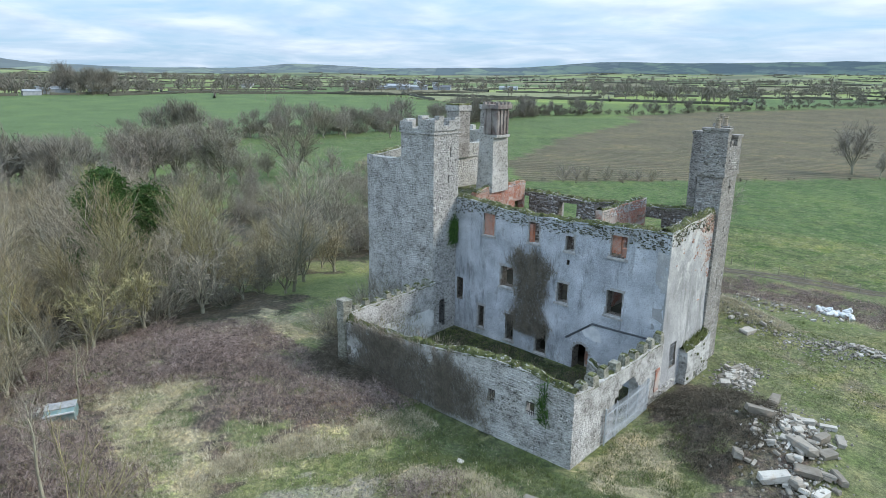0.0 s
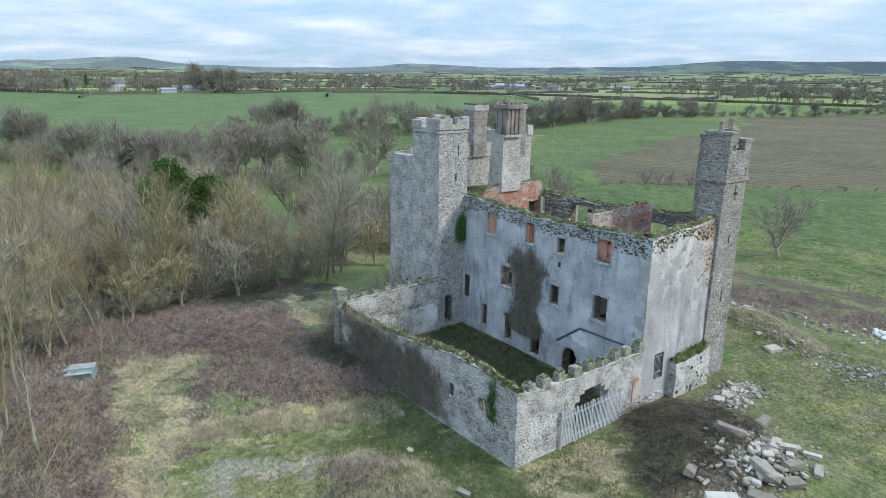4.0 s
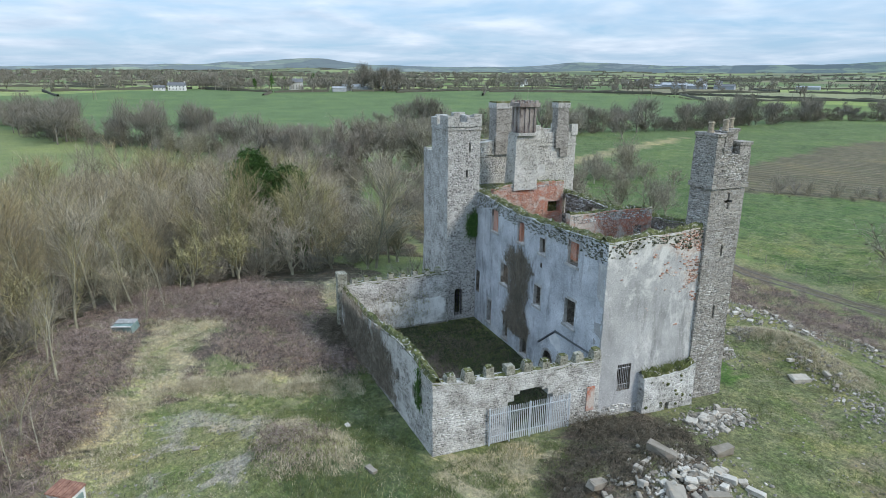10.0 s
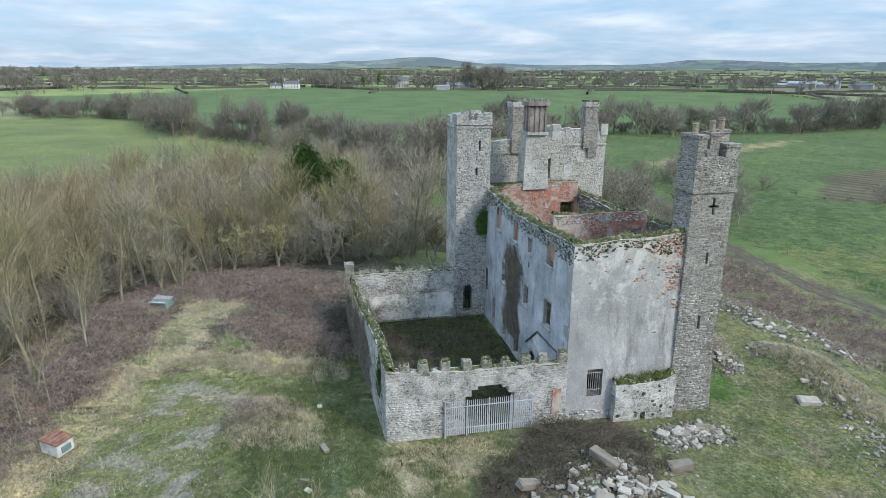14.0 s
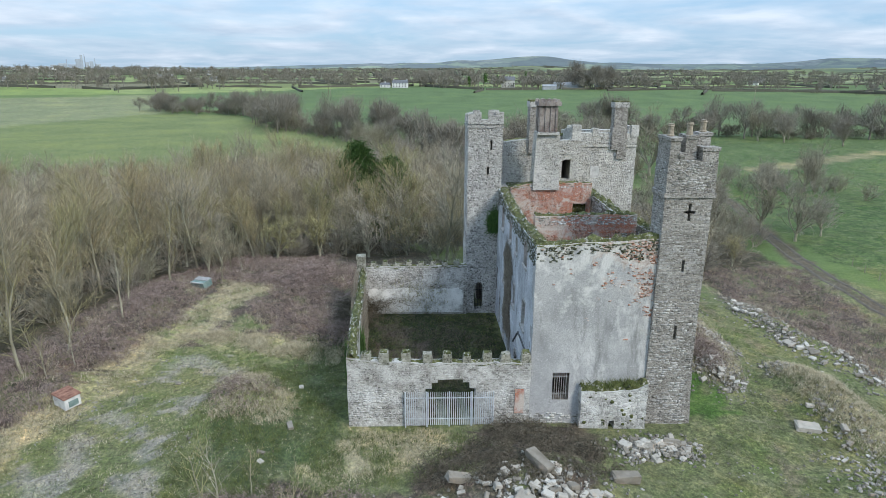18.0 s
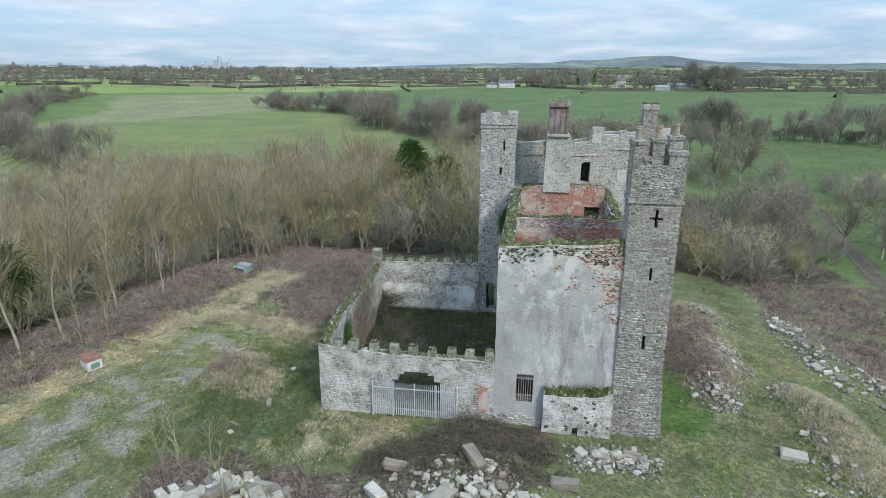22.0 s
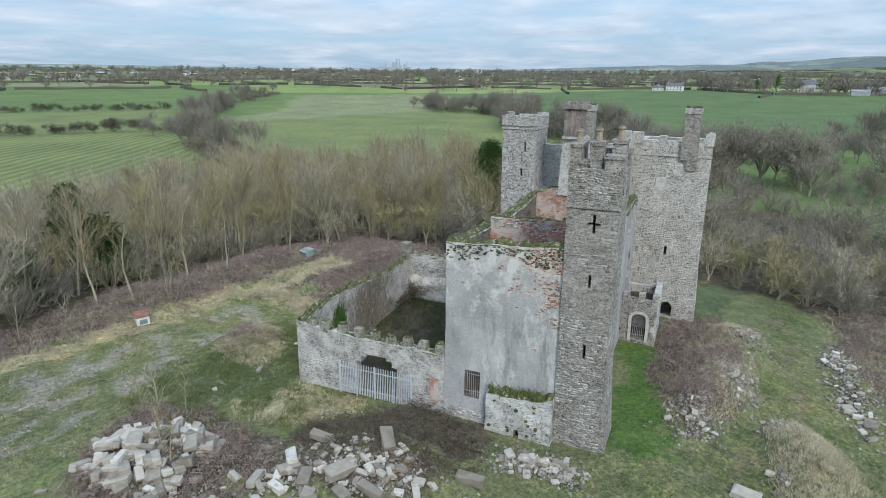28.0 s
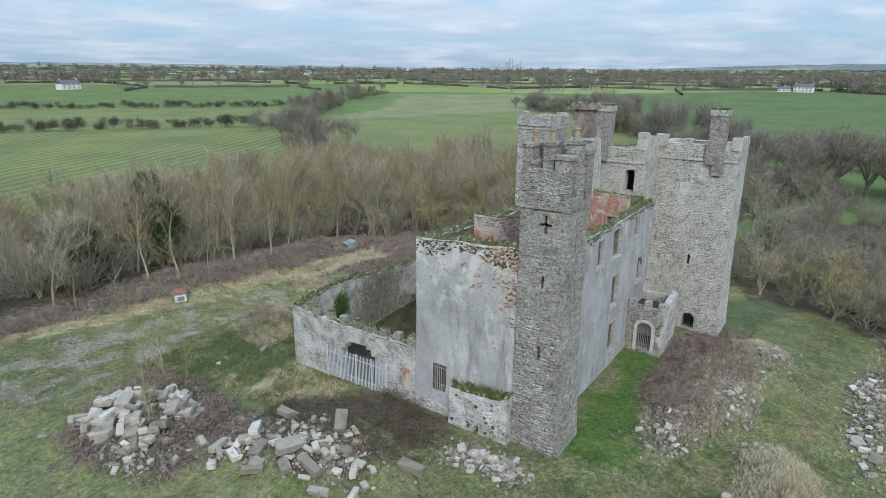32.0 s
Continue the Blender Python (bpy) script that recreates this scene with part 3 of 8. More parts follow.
def land(x, y):
    """The ground's height."""
    d = math.hypot(x + 22, y - 25)
    z = -3.3 * soft_step(25, 60, d) - 1.7 * soft_step(100, 350, d) + 10 * soft_step(450, 800, d) + 12 * soft_step(800, 1800, d)
    if d > 2000:
        up = 22 + 4300 * math.tan(radians(0.42 * skyline(math.degrees(math.atan2(y - 40, x + 20))) - 0.04))
        f = soft_step(2000, 4300, d)
        z += (up - 17) * f + 14 * (f - f * f) * noise.noise(Vector((x * 0.0016, y * 0.0016, 3)))
    z += 0.18 * noise.noise(Vector((x * 0.13, y * 0.13, 1))) * soft_step(8, 30, d)
    if d < 70:
        for cx, cy, sx, sy, h in MOUNDS:
            q = ((x - cx) / sx) ** 2 + ((y - cy) / sy) ** 2
            if q < 9:
                z += h * math.exp(-q / 2)
    if 14 < d < 120:
        z += 0.5 * noise.noise(Vector((x * 0.045, y * 0.045, 7))) * soft_step(30, 60, d)
    return z

# ---- the ruin ----
# The gate wall faces +x; the court lies behind it, the house beside it towards +y.
HX, HS, HN = -16.2, 40.0, 49.0            # the house's east, south and north faces


def graph(*pairs):
    """A height that goes through the pairs given."""
    def f(u):
        for (a, p), (b, q) in zip(pairs, pairs[1:]):
            if u <= b:
                return p + (q - p) * max(0.0, (u - a) / (b - a))
        return pairs[-1][1]
    return f


def broken(f, amp, seed):
    r = ruin_top(0, amp, seed, 0.7)
    return lambda u: f(u) + r(u)


def single_stones(owner, p0, p1, rects, material, seed):
    """Stones of a wall's face that can be told apart, each an object on one of a few shared meshes."""
    rnd = random.Random(seed)
    d = Vector((p1[0] - p0[0], p1[1] - p0[1], 0)).normalized()
    o = Vector((d.y, -d.x, 0))
    turn = Matrix((d, o, Vector((0, 0, 1)))).transposed().to_4x4()
    shapes = []
    for i in range(8):
        w = lambda: rnd.uniform(-0.05, 0.05)
        v = [(x + w(), -1.0, z + w()) for x, z in ((-.5, -.5), (.5, -.5), (.5, .5), (-.5, .5))] + [(x * 0.92 + w() * 0.5, 1.0 + w() * 4, z * 0.86 + w() * 0.5) for x, z in ((-.5, -.5), (.5, -.5), (.5, .5), (-.5, .5))]
        shapes.append(mesh_of("stone", v, [(4, 5, 6, 7), (0, 1, 5, 4), (1, 2, 6, 5), (2, 3, 7, 6), (3, 0, 4, 7)], material))
    for a, b, z, h in rects:
        ob = new("stone", rnd.choice(shapes))
        ob.parent = owner
        q = Vector((p0[0], p0[1], 0)) + d * ((a + b) / 2)
        q = Vector(wobble((q.x, q.y, z + h / 2), 0.03))
        ob.matrix_basis = Matrix.Translation(q) @ turn @ Matrix.Diagonal((b - a, rnd.uniform(0.010, 0.022), (h - 0.02) * rnd.uniform(0.75, 1.05), 1))


def masonry(owner, name, p0, p1, thick, z0, top, holes=(), mat=None, skin=None, course=(0.07, 0.19), length=(0.09, 0.34), seed=1, turf=0.0, step=0.7, batter=0.0, rough=0.03, label="", pieces=None):
    """One wall of a building, with its facing stones and the growth on its head."""
    w = part(name, wall_bm(p0, p1, thick, z0, top, holes, step, rough, batter), mat, owner, label)
    w.data.materials.append(M_REVEAL if mat in (M_PLASTER, M_BARED, M_SHADE_LIMEWASH) else mat)
    if skin:
        rects = [pieces] if pieces else None
        v, t = stone_skin(p0, p1, z0, top, holes, course, length, seed=seed, rects=rects)
        if batter:
            inw = Vector((-(p1[1] - p0[1]), p1[0] - p0[0], 0)).normalized()
            v = [(x - inw.x * batter * max(0.0, 1 - (z - z0) / 6.0), y - inw.y * batter * max(0.0, 1 - (z - z0) / 6.0), z) for x, y, z in v]
        if rects:
            single_stones(w, p0, p1, rects[1:], skin, seed)
        tagged(part("stone_facing", tri_mesh("stone_facing", v, t, skin), skin, w, "uneven grey facing stones with open joints"), kind="stuff")
    if turf:
        part("turf", turf_bm(p0, p1, thick, top, seed, turf), M_MOSS, w, "grass and moss on the broken wall-head")
    return w


def frame_stones(owner, p0, p1, hole, mat, out=0.02, sill=True, wide=0.11):
    """Jambs, head and sill of a window in a wall from p0 to p1."""
    d = Vector((p1[0] - p0[0], p1[1] - p0[1], 0)).normalized()
    o = Vector((d.y, -d.x, 0))
    u0, u1, z0, z1, r = hole

    def slab(name, a, b, c, e, deep=0.25, proud=out):
        bm = bmesh.new()
        bmesh.ops.create_cube(bm, size=1)
        mid = Vector((p0[0], p0[1], 0)) + d * ((a + b) / 2) + o * ((proud - deep) / 2)
        m = Matrix.Translation((mid.x, mid.y, (c + e) / 2)) @ Matrix((d, o, Vector((0, 0, 1)))).transposed().to_4x4() @ Matrix.Diagonal((b - a, deep + proud, e - c, 1))
        bmesh.ops.transform(bm, matrix=m, verts=bm.verts)
        part(name, bm, mat, owner)

    slab("jamb", u0 - wide, u0 + 0.012, z0, z1)
    slab("jamb", u1 - 0.012, u1 + wide, z0, z1)
    slab("lintel", u0 - wide - 0.05, u1 + wide + 0.05, z1 - 0.012, z1 + 0.2)
    if sill:
        slab("sill", u0 - wide - 0.05, u1 + wide + 0.05, z0 - 0.16, z0 + 0.012, 0.3, out + 0.1)


def bars(owner, p0, p1, hole, mat, gap=0.14, inset=0.2, thick=0.018, rails=2):
    """An iron grille in an opening."""
    d = Vector((p1[0] - p0[0], p1[1] - p0[1], 0)).normalized()
    o = Vector((d.y, -d.x, 0))
    u0, u1, z0, z1, r = hole
    base = Vector((p0[0], p0[1], 0)) - o * inset
    n = max(2, round((u1 - u0) / gap))
    mid, half = (u0 + u1) / 2, (u1 - u0) / 2
    for i in range(1, n):
        u = u0 + (u1 - u0) * i / n
        head = z1 if not r else z1 - r + r * math.sqrt(max(0.0, 1 - ((u - mid) / half) ** 2))
        q = base + d * u
        part("bar", tube_bm([(q.x, q.y, z0), (q.x, q.y, head)], [thick, thick], 5), mat, owner)
    for i in range(rails):
        z = z0 + (z1 - r - z0) * (0.2 + 0.65 * i / max(1, rails - 1))
        a, b = base + d * u0, base + d * u1
        part("rail", tube_bm([(a.x, a.y, z), (b.x, b.y, z)], [thick * 1.2] * 2, 5), mat, owner)


def merlon_row(owner, spots, size, z0, mat, seed=3):
    """Worn merlons; spots: (x, y, height)."""
    rnd = random.Random(seed)
    for x, y, h in spots:
        w, d = size[0] * rnd.uniform(0.85, 1.15) / 2, size[1] / 2
        o = part("merlon", box_bm(x - w, x + w, y - d, y + d, z0(x, y) - 0.15, z0(x, y) + h * rnd.uniform(0.8, 1.05), 0.2, 0.09, 0.06), mat, owner)
        part("moss_cap", box_bm(x - w * 0.8, x + w * 0.8, y - d * 0.8, y + d * 0.8, z0(x, y) + h * 0.78, z0(x, y) + h * rnd.uniform(0.98, 1.12), 0.15, 0.07), M_MOSS, o, "moss on the merlon")


def roof_floor(owner, name, x0, x1, y0, y1, z, mat, label):
    part(name, box_bm(x0, x1, y0, y1, z - 0.3, z, 0.9, 0.05), mat, owner, label)


# The house: a roofless shell of three storeys, with two cross walls.
house = thing("ruined_house", "roofless three-storey ruined house in grey roughcast with grassy wall-heads", "building")
S_TOP = broken(graph((0, 12.1), (1.5, 12.1), (6, 11.7), (12, 11.75), (17, 12.0), (20, 12.2)), 0.16, 2)
s_holes = [(x0 + 36, x1 + 36, z0, z1, 0) for x0, x1, z0, z1 in (
    (-32.6, -31.4, 9.25, 11.15), (-27.9, -26.9, 9.44, 11.15), (-24.45, -23.7, 9.4, 10.6), (-20.7, -19.4, 9.7, 11.35),
    (-30.6, -29.25, 5.1, 6.9), (-25.0, -24.0, 5.1, 6.75), (-20.7, -19.4, 5.2, 7.15),
    (-33.0, -32.3, 0.7, 2.75), (-29.9, -29.05, 0.4, 2.8), (-26.8, -25.75, 0.2, 2.8), (-35.5, -34.8, 2.75, 4.8), (-24.25, -24.0, 8.3, 8.7))] + [(12.8, 14.15, -0.1, 2.2, 0.65)]
south = masonry(house, "wall_south", (-36, HS), (HX - 0.12, HS), 0.9, -0.3, S_TOP, s_holes, M_SHADE_LIMEWASH, turf=0.3, seed=2, rough=0.04)
for h in s_holes[:10]:
    frame_stones(south, (-36, HS), (HX, HS), h, M_JAMB, 0.01)
E_TOP = broken(graph((0, 12.2), (7.4, 12.6)), 0.12, 4)
e_holes = [(1.45, 2.5, 1.8, 3.68, 0)]
east = masonry(house, "wall_east", (HX, HS), (HX, 47.5), 0.9, -0.6, E_TOP, e_holes, M_BARED, turf=0.3, seed=4, rough=0.04, batter=0.25)
bars(east, (HX + 0.1, HS), (HX + 0.1, 47.5), e_holes[0], M_GREYBAR, 0.15, 0.1, 0.02)
N_TOP = broken(graph((0, 12.3), (10, 11.7), (20.5, 11.9)), 0.16, 5)
n_holes = [(-18 - x1, -18 - x0, z0, z1, 0) for x0, x1, z0, z1 in (
    (-34.9, -33.7, 9.7, 11.4), (-30.4, -28.5, 9.1, 11.3), (-22.5, -20.6, 9.2, 11.2), (-36.7, -35.4, 5.4, 7.6), (-30.5, -29.0, 5.1, 7.6),
    (-22.9, -21.7, 4.8, 7.0), (-30.6, -29.1, 1.2, 3.7), (-23.0, -21.9, 0.9, 2.9), (-26.5, -25.3, 9.2, 11.2))]
north = masonry(house, "wall_north", (-18, HN), (-38.6, HN), 0.9, -0.5, N_TOP, n_holes, M_PLASTER, turf=0.3, seed=6, rough=0.04)
for h in n_holes:
    frame_stones(north, (-18, HN), (-38.6, HN), h, M_JAMB, 0.015)
cross = masonry(house, "cross_wall", (-22.0, 40.9), (-22.0, 48.1), 0.6, 0.0, broken(graph((0, 12.7), (7.2, 12.8)), 0.2, 7), [(5.6, 6.8, 10.0, 11.5, 0)], M_BRICK, turf=0.2, seed=7)
gable = masonry(house, "inner_gable", (-34.2, 40.9), (-34.2, 48.1), 0.6, 0.0, broken(graph((0, 12.5), (1.5, 12.9), (6, 12.9), (7.2, 12.9)), 0.15, 8), [(5.6, 6.9, 10.0, 11.05, 0)], M_BRICK, turf=0.2, seed=8)
part("floor", box_bm(-34.2, -17.1, 40.9, 48.1, -0.2, 0.25, 1.2, 0.05), M_DEEP, house, "near-black uneven floor inside the shell")
part("vault_top", box_bm(-38.6, -34.8, 40.9, 48.1, 9.0, 12.2, 0.5, 0.14), M_MOSS, house, "overgrown rubble above the vault")
# brick blocking of the upper windows
for h, x0, x1, z0, z1, y0 in ((s_holes[0], 0.0, 1.2, 9.25, 11.15, 0.16), (s_holes[3], 0.0, 0.72, 9.95, 11.35, 0.22), (s_holes[1], 0.0, 0.3, 9.44, 10.9, 0.12), (s_holes[3], 0.72, 1.3, 9.7, 10.35, 0.42)):
    part("brick_blocking", box_bm(h[0] - 36 + x0, h[0] - 36 + x1, HS + y0, HS + y0 + 0.35, z0, z1, 0.3, 0.015), M_BRICK_FILL, south, "worn red brick filling part of a window")

# broken rubble under the wall-heads, and brick where the roughcast has fallen
def ragged(low, high, seed, f=0.5):
    return lambda u, z: low + 0.5 * noise.noise(Vector((u * f, seed, 1))) + 0.25 * noise.noise(Vector((u * 2.2, seed, 4))) < z < high


for owner, a, b, top, low in ((south, (-36, HS), (HX, HS), S_TOP, 10.8), (east, (HX, HS), (HX, 47.5), E_TOP, 11.5), (north, (-18, HN), (-38.6, HN), N_TOP, 11.5)):
    holes = {south: s_holes, east: e_holes, north: n_holes}[owner]
    v, t = stone_skin(a, b, 10.6, top, holes, (0.06, 0.14), (0.08, 0.26), 0.04, 81, None, ragged(low, 20, low))
    tagged(part("broken_head", tri_mesh("broken_head", v, t, M_MOTTLE_S), M_MOTTLE_S, owner, "mossy broken rubble below the wall-head"), kind="stuff")
v, t = stone_skin((HX + 0.03, HS), (HX + 0.03, 47.5), 0.6, E_TOP, e_holes, (0.075, 0.095), (0.16, 0.25), 0.006, 82, None,
                  lambda u, z: 0.5 * noise.noise(Vector((u * 0.5, z * 0.45, 3))) + 0.4 * noise.noise(Vector((u * 1.6, z * 1.6, 6))) + 0.35 * noise.noise(Vector((u * 4.7, z * 6.1, 2))) + 0.07 * (z - 9) + 0.07 * (u - 4) > 0.30)
tagged(part("bare_brick", tri_mesh("bare_brick", v, t, M_BRICK_S), M_BRICK_S, east, "brick and stone bared where roughcast fell"), kind="stuff")
v, t = stone_skin((HX + 0.2, HS), (HX + 0.2, 43.2), -0.6, 1.3, (), (0.10, 0.2), (0.14, 0.4), 0.03, 84, None, lambda u, z: z < 0.9 + 0.3 * noise.noise(Vector((u, 0, 2))))
tagged(part("bare_footing", tri_mesh("bare_footing", v, t, M_LIMED_S), M_LIMED_S, east, "bare rubble footing"), kind="stuff")
for wall_ob, x, z_line in ((cross, -22.0, 12.1), (gable, -34.2, 12.5)):
    c_holes0 = [(5.6, 6.9, 10.0, 11.3, 0)]
    v, t = stone_skin((x, 40.9), (x, 48.1), 8.8, 14, c_holes0, (0.075, 0.09), (0.12, 0.25), 0.018, 85, z_line, lambda u, z: noise.noise(Vector((u * 0.7, z * 0.8, x))) < 0.1)
    tagged(part("brickwork", tri_mesh("brickwork", v, t, M_BRICK_S), M_BRICK_S, wall_ob, "uneven red brick facing"), kind="stuff")
    v, t = stone_skin((x, 40.9), (x, 48.1), z_line, 12.75, (), (0.06, 0.14), (0.1, 0.3), 0.03, 86)
    tagged(part("stone_head", tri_mesh("stone_head", v, t, M_LIMED_S), M_LIMED_S, wall_ob, "pale rubble head of the wall"), kind="stuff")
v, t = stone_skin((-34.2, 48.1), (-18, 48.1), 7.5, 11.8, [(34.2 - 18 - h[1], 34.2 - 18 - h[0], h[2], h[3], 0) for h in n_holes], (0.08, 0.18), (0.12, 0.4), 0.02, 87)
tagged(part("inner_stone", tri_mesh("inner_stone", v, t, M_RUBBLE_S), M_RUBBLE_S, north, "bare grey rubble inside the shell"), kind="stuff")
# unseen slab, added to cut off daylight behind the lower windows
part("upper_floor", box_bm(-34.2, -17.1, 40.9, 48.1, 4.1, 4.45, 1.2, 0.05), M_DEEP, house, "unseen slab added to keep the lower windows dark")

# the chimney on the inner gable
stack = thing("brick_chimney", "tall dark brick chimney with panelled sides on a flared stone stack", "chimney", at=(-34.8, 43.9, 12.6))


def local(ob, bm):
    bmesh.ops.translate(bm, vec=-Vector(ob.location), verts=bm.verts)
    return bm


part("stone_base", local(stack, box_bm(-35.7, -34.15, 42.95, 44.95, 12.3, 17.2, 0.45, 0.05, 0.16)), M_KEEP, stack)
part("string_course", local(stack, box_bm(-35.55, -33.8, 42.95, 44.85, 17.15, 17.36, 0.4, 0.03)), M_KEEP, stack)
part("shaft", local(stack, box_bm(-35.3, -33.95, 43.12, 44.62, 17.38, 19.6, 0.5, 0.02)), M_BRICK_DARK, stack)
for y in (43.18, 43.64, 44.1, 44.56):
    part("pilaster", local(stack, box_bm(-33.97, -33.86, y - 0.09, y + 0.09, 17.4, 19.55, 0.5, 0.01)), M_BRICK_DARK, stack)
for x in (-35.25, -34.62, -34.0):
    part("pilaster", local(stack, box_bm(x - 0.09, x + 0.09, 43.02, 43.14, 17.4, 19.55, 0.5, 0.005)), M_BRICK_DARK, stack)
part("cap", local(stack, box_bm(-35.5, -33.7, 42.9, 44.9, 19.6, 19.95, 0.4, 0.02)), M_BRICK_DARK, stack)
for i in range(4):
    for x in (-35.3, -33.85):
        part("cap_block", local(stack, box_bm(x - 0.13, x + 0.13, 43.05 + i * 0.52 - 0.13, 43.05 + i * 0.52 + 0.13, 19.95, 20.15, 0.3, 0.02)), M_BRICK_DARK, stack)


def stone_chimney(x0, x1, y0, y1, z0, z1, label):
    c = thing("stone_chimney", label, "chimney", at=((x0 + x1) / 2, (y0 + y1) / 2, z0))
    part("shaft", local(c, box_bm(x0, x1, y0, y1, z0, z1 - 0.65, 0.4, 0.04)), M_DARK, c)
    part("cap", local(c, box_bm(x0 - 0.08, x1 + 0.08, y0 - 0.08, y1 + 0.08, z1 - 0.65, z1 - 0.15, 0.4, 0.03)), M_RUBBLE, c)
    part("coping", local(c, box_bm(x0 - 0.02, x1 + 0.02, y0 - 0.02, y1 + 0.02, z1 - 0.15, z1, 0.4, 0.04)), M_MOSS, c)
    return c


stone_chimney(-39.8, -38.3, 43.0, 44.6, 15.0, 19.9, "square stone chimney with a weathered cap behind the brick one")
stone_chimney(-43.3, -42.2, 52.1, 53.4, 16.0, 19.7, "slender stone chimney on the keep's parapet")

# the south-west stair tower
tower = thing("stair_tower", "square grey rubble stair tower with battlements and narrow slits", "tower")
TW = (-39.7, -35.75, 37.1, 40.2)
t_holes = [(2.0, 2.18, 15.6, 16.5, 0), (1.75, 1.97, 13.4, 14.1, 0)]
masonry(tower, "wall_south", (TW[0], TW[2]), (TW[1], TW[2]), 0.8, -0.6, 18.0, (), M_LIMED, M_LIMED_S, seed=11, rough=0.05)
t_low = [(0.75, 1.65, 0.4, 3.0, 0.35)]
part("infill", box_bm(-38.6, -36.0, 40.1, 40.9, -0.3, 12.2, 0.6, 0.04), M_RUBBLE, tower)
t_east = masonry(tower, "wall_east", (TW[1], TW[2]), (TW[1], TW[3]), 0.8, -0.6, 18.0, t_holes + t_low, M_RUBBLE, M_RUBBLE_S, seed=12, rough=0.05)
bars(t_east, (TW[1], TW[2]), (TW[1], TW[3]), t_low[0], M_IRON, 0.16, 0.12, 0.02)
masonry(tower, "wall_north", (TW[1], TW[3]), (TW[0], TW[3]), 0.8, 10.0, 18.0, (), M_RUBBLE, M_RUBBLE_S, seed=13)
masonry(tower, "wall_west", (TW[0], TW[3]), (TW[0], TW[2]), 0.8, 10.0, 18.0, (), M_RUBBLE, M_RUBBLE_S, seed=14)
roof_floor(tower, "roof", TW[0] + 0.8, TW[1] - 0.8, TW[2] + 0.8, TW[3] - 0.8, 17.0, M_MOSS, "mossy stair-tower roof")
part("string_course", box_bm(TW[0] - 0.09, TW[1] + 0.09, TW[2] - 0.09, TW[3] + 0.09, 17.6, 17.74, 0.5, 0.03), M_RUBBLE, tower)
for x0, x1, y0, y1, z in ((-39.8, -38.2, 37.05, 37.5, 18.55), (-37.6, -35.6, 37.05, 37.5, 18.8), (-36.1, -35.6, 37.5, 38.1, 19.1), (-36.1, -35.65, 38.9, 39.5, 18.7), (-36.1, -35.65, 39.5, 40.25, 18.95),
                          (-39.8, -39.35, 37.5, 38.6, 18.7), (-39.8, -39.35, 39.3, 40.25, 18.9), (-39.35, -38.0, 39.8, 40.25, 18.7), (-37.2, -36.1, 39.8, 40.25, 18.8)):
    part("merlon", box_bm(x0, x1, y0, y1, 17.9, z, 0.35, 0.07), M_RUBBLE, tower)
part("parapet", box_bm(-36.1, -35.62, 38.1, 39.0, 17.9, 18.3, 0.35, 0.05), M_RUBBLE, tower)

# the old keep behind: its east wall with a doorway in the air, and the tall north tower
keep = thing("old_keep", "tall pale rubble keep with broken battlements and weep holes", "tower")
k_door = (6.15, 7.3, 12.5, 14.4, 0.25)
weeps = [(u, u + 0.14, 15.35, 15.5, 0) for u in (0.8, 1.6, 2.4, 5.3, 6.2)]
masonry(keep, "wall_east", (-38.6, 40.15), (-38.6, 47.9), 0.8, 9.0, broken(graph((0, 16.2), (6.7, 16.2), (7.7, 17.2)), 0.2, 21), [k_door] + weeps, M_KEEP, M_KEEP_S, seed=21, rough=0.05)
masonry(keep, "wall_north", (-38.6, 47.9), (-42.5, 47.9), 0.8, -0.5, broken(graph((0, 17.3), (1.2, 17.2), (3.9, 16.9)), 0.2, 22), (), M_KEEP, M_KEEP_S, seed=22, rough=0.05)
masonry(keep, "wall_south", (-46.2, 38.7), (-39.6, 38.7), 0.9, -0.8, broken(graph((0, 15.0), (3.5, 14.9), (5, 15.2), (6.0, 17.0), (6.6, 17.4)), 0.2, 23), (), M_LIMED, M_LIMED_S, seed=23, rough=0.06, batter=0.3)
masonry(keep, "wall_west", (-46.2, 47.9), (-46.2, 38.7), 0.9, -0.8, broken(graph((0, 16), (9, 15)), 0.25, 24), (), M_RUBBLE, turf=0.2, seed=24, step=1.0)
roof_floor(keep, "roof", -45.4, -39.4, 39.6, 47.2, 14.6, M_MOSS, "overgrown keep roof")
part("string_course", box_bm(-38.62, -38.5, 40.95, 47.85, 14.95, 15.1, 0.5, 0.02), M_KEEP, keep)
KX, KY0, KY1 = -42.5, 47.9, 54.65
k_holes = [(3.55, 3.8, 5.7, 6.6, 0), (3.75, 4.85, -0.4, 1.05, 0.45)] + [(u, u + 0.14, 15.45, 15.6, 0) for u in (0.9, 1.9, 2.9)]
k_east = masonry(keep, "tower_wall_east", (KX, KY0), (KX, KY1), 0.9, -0.9, broken(graph((0, 16.5), (7.1, 16.5)), 0.12, 25), k_holes, M_KEEP, M_KEEP_S, seed=25, rough=0.05, batter=0.2)
bars(k_east, (KX, KY0), (KX, KY1), k_holes[1], M_IRON, 0.14, 0.15, 0.02)
masonry(keep, "tower_wall_north", (KX, KY1), (KX - 4.5, KY1), 0.9, -0.9, 16.5, (), M_KEEP, M_KEEP_S, seed=26, rough=0.05, batter=0.2)
masonry(keep, "tower_wall_west", (KX - 4.5, KY1), (KX - 4.5, KY0), 0.9, -0.9, 16.5, (), M_KEEP, seed=27, step=1.2)
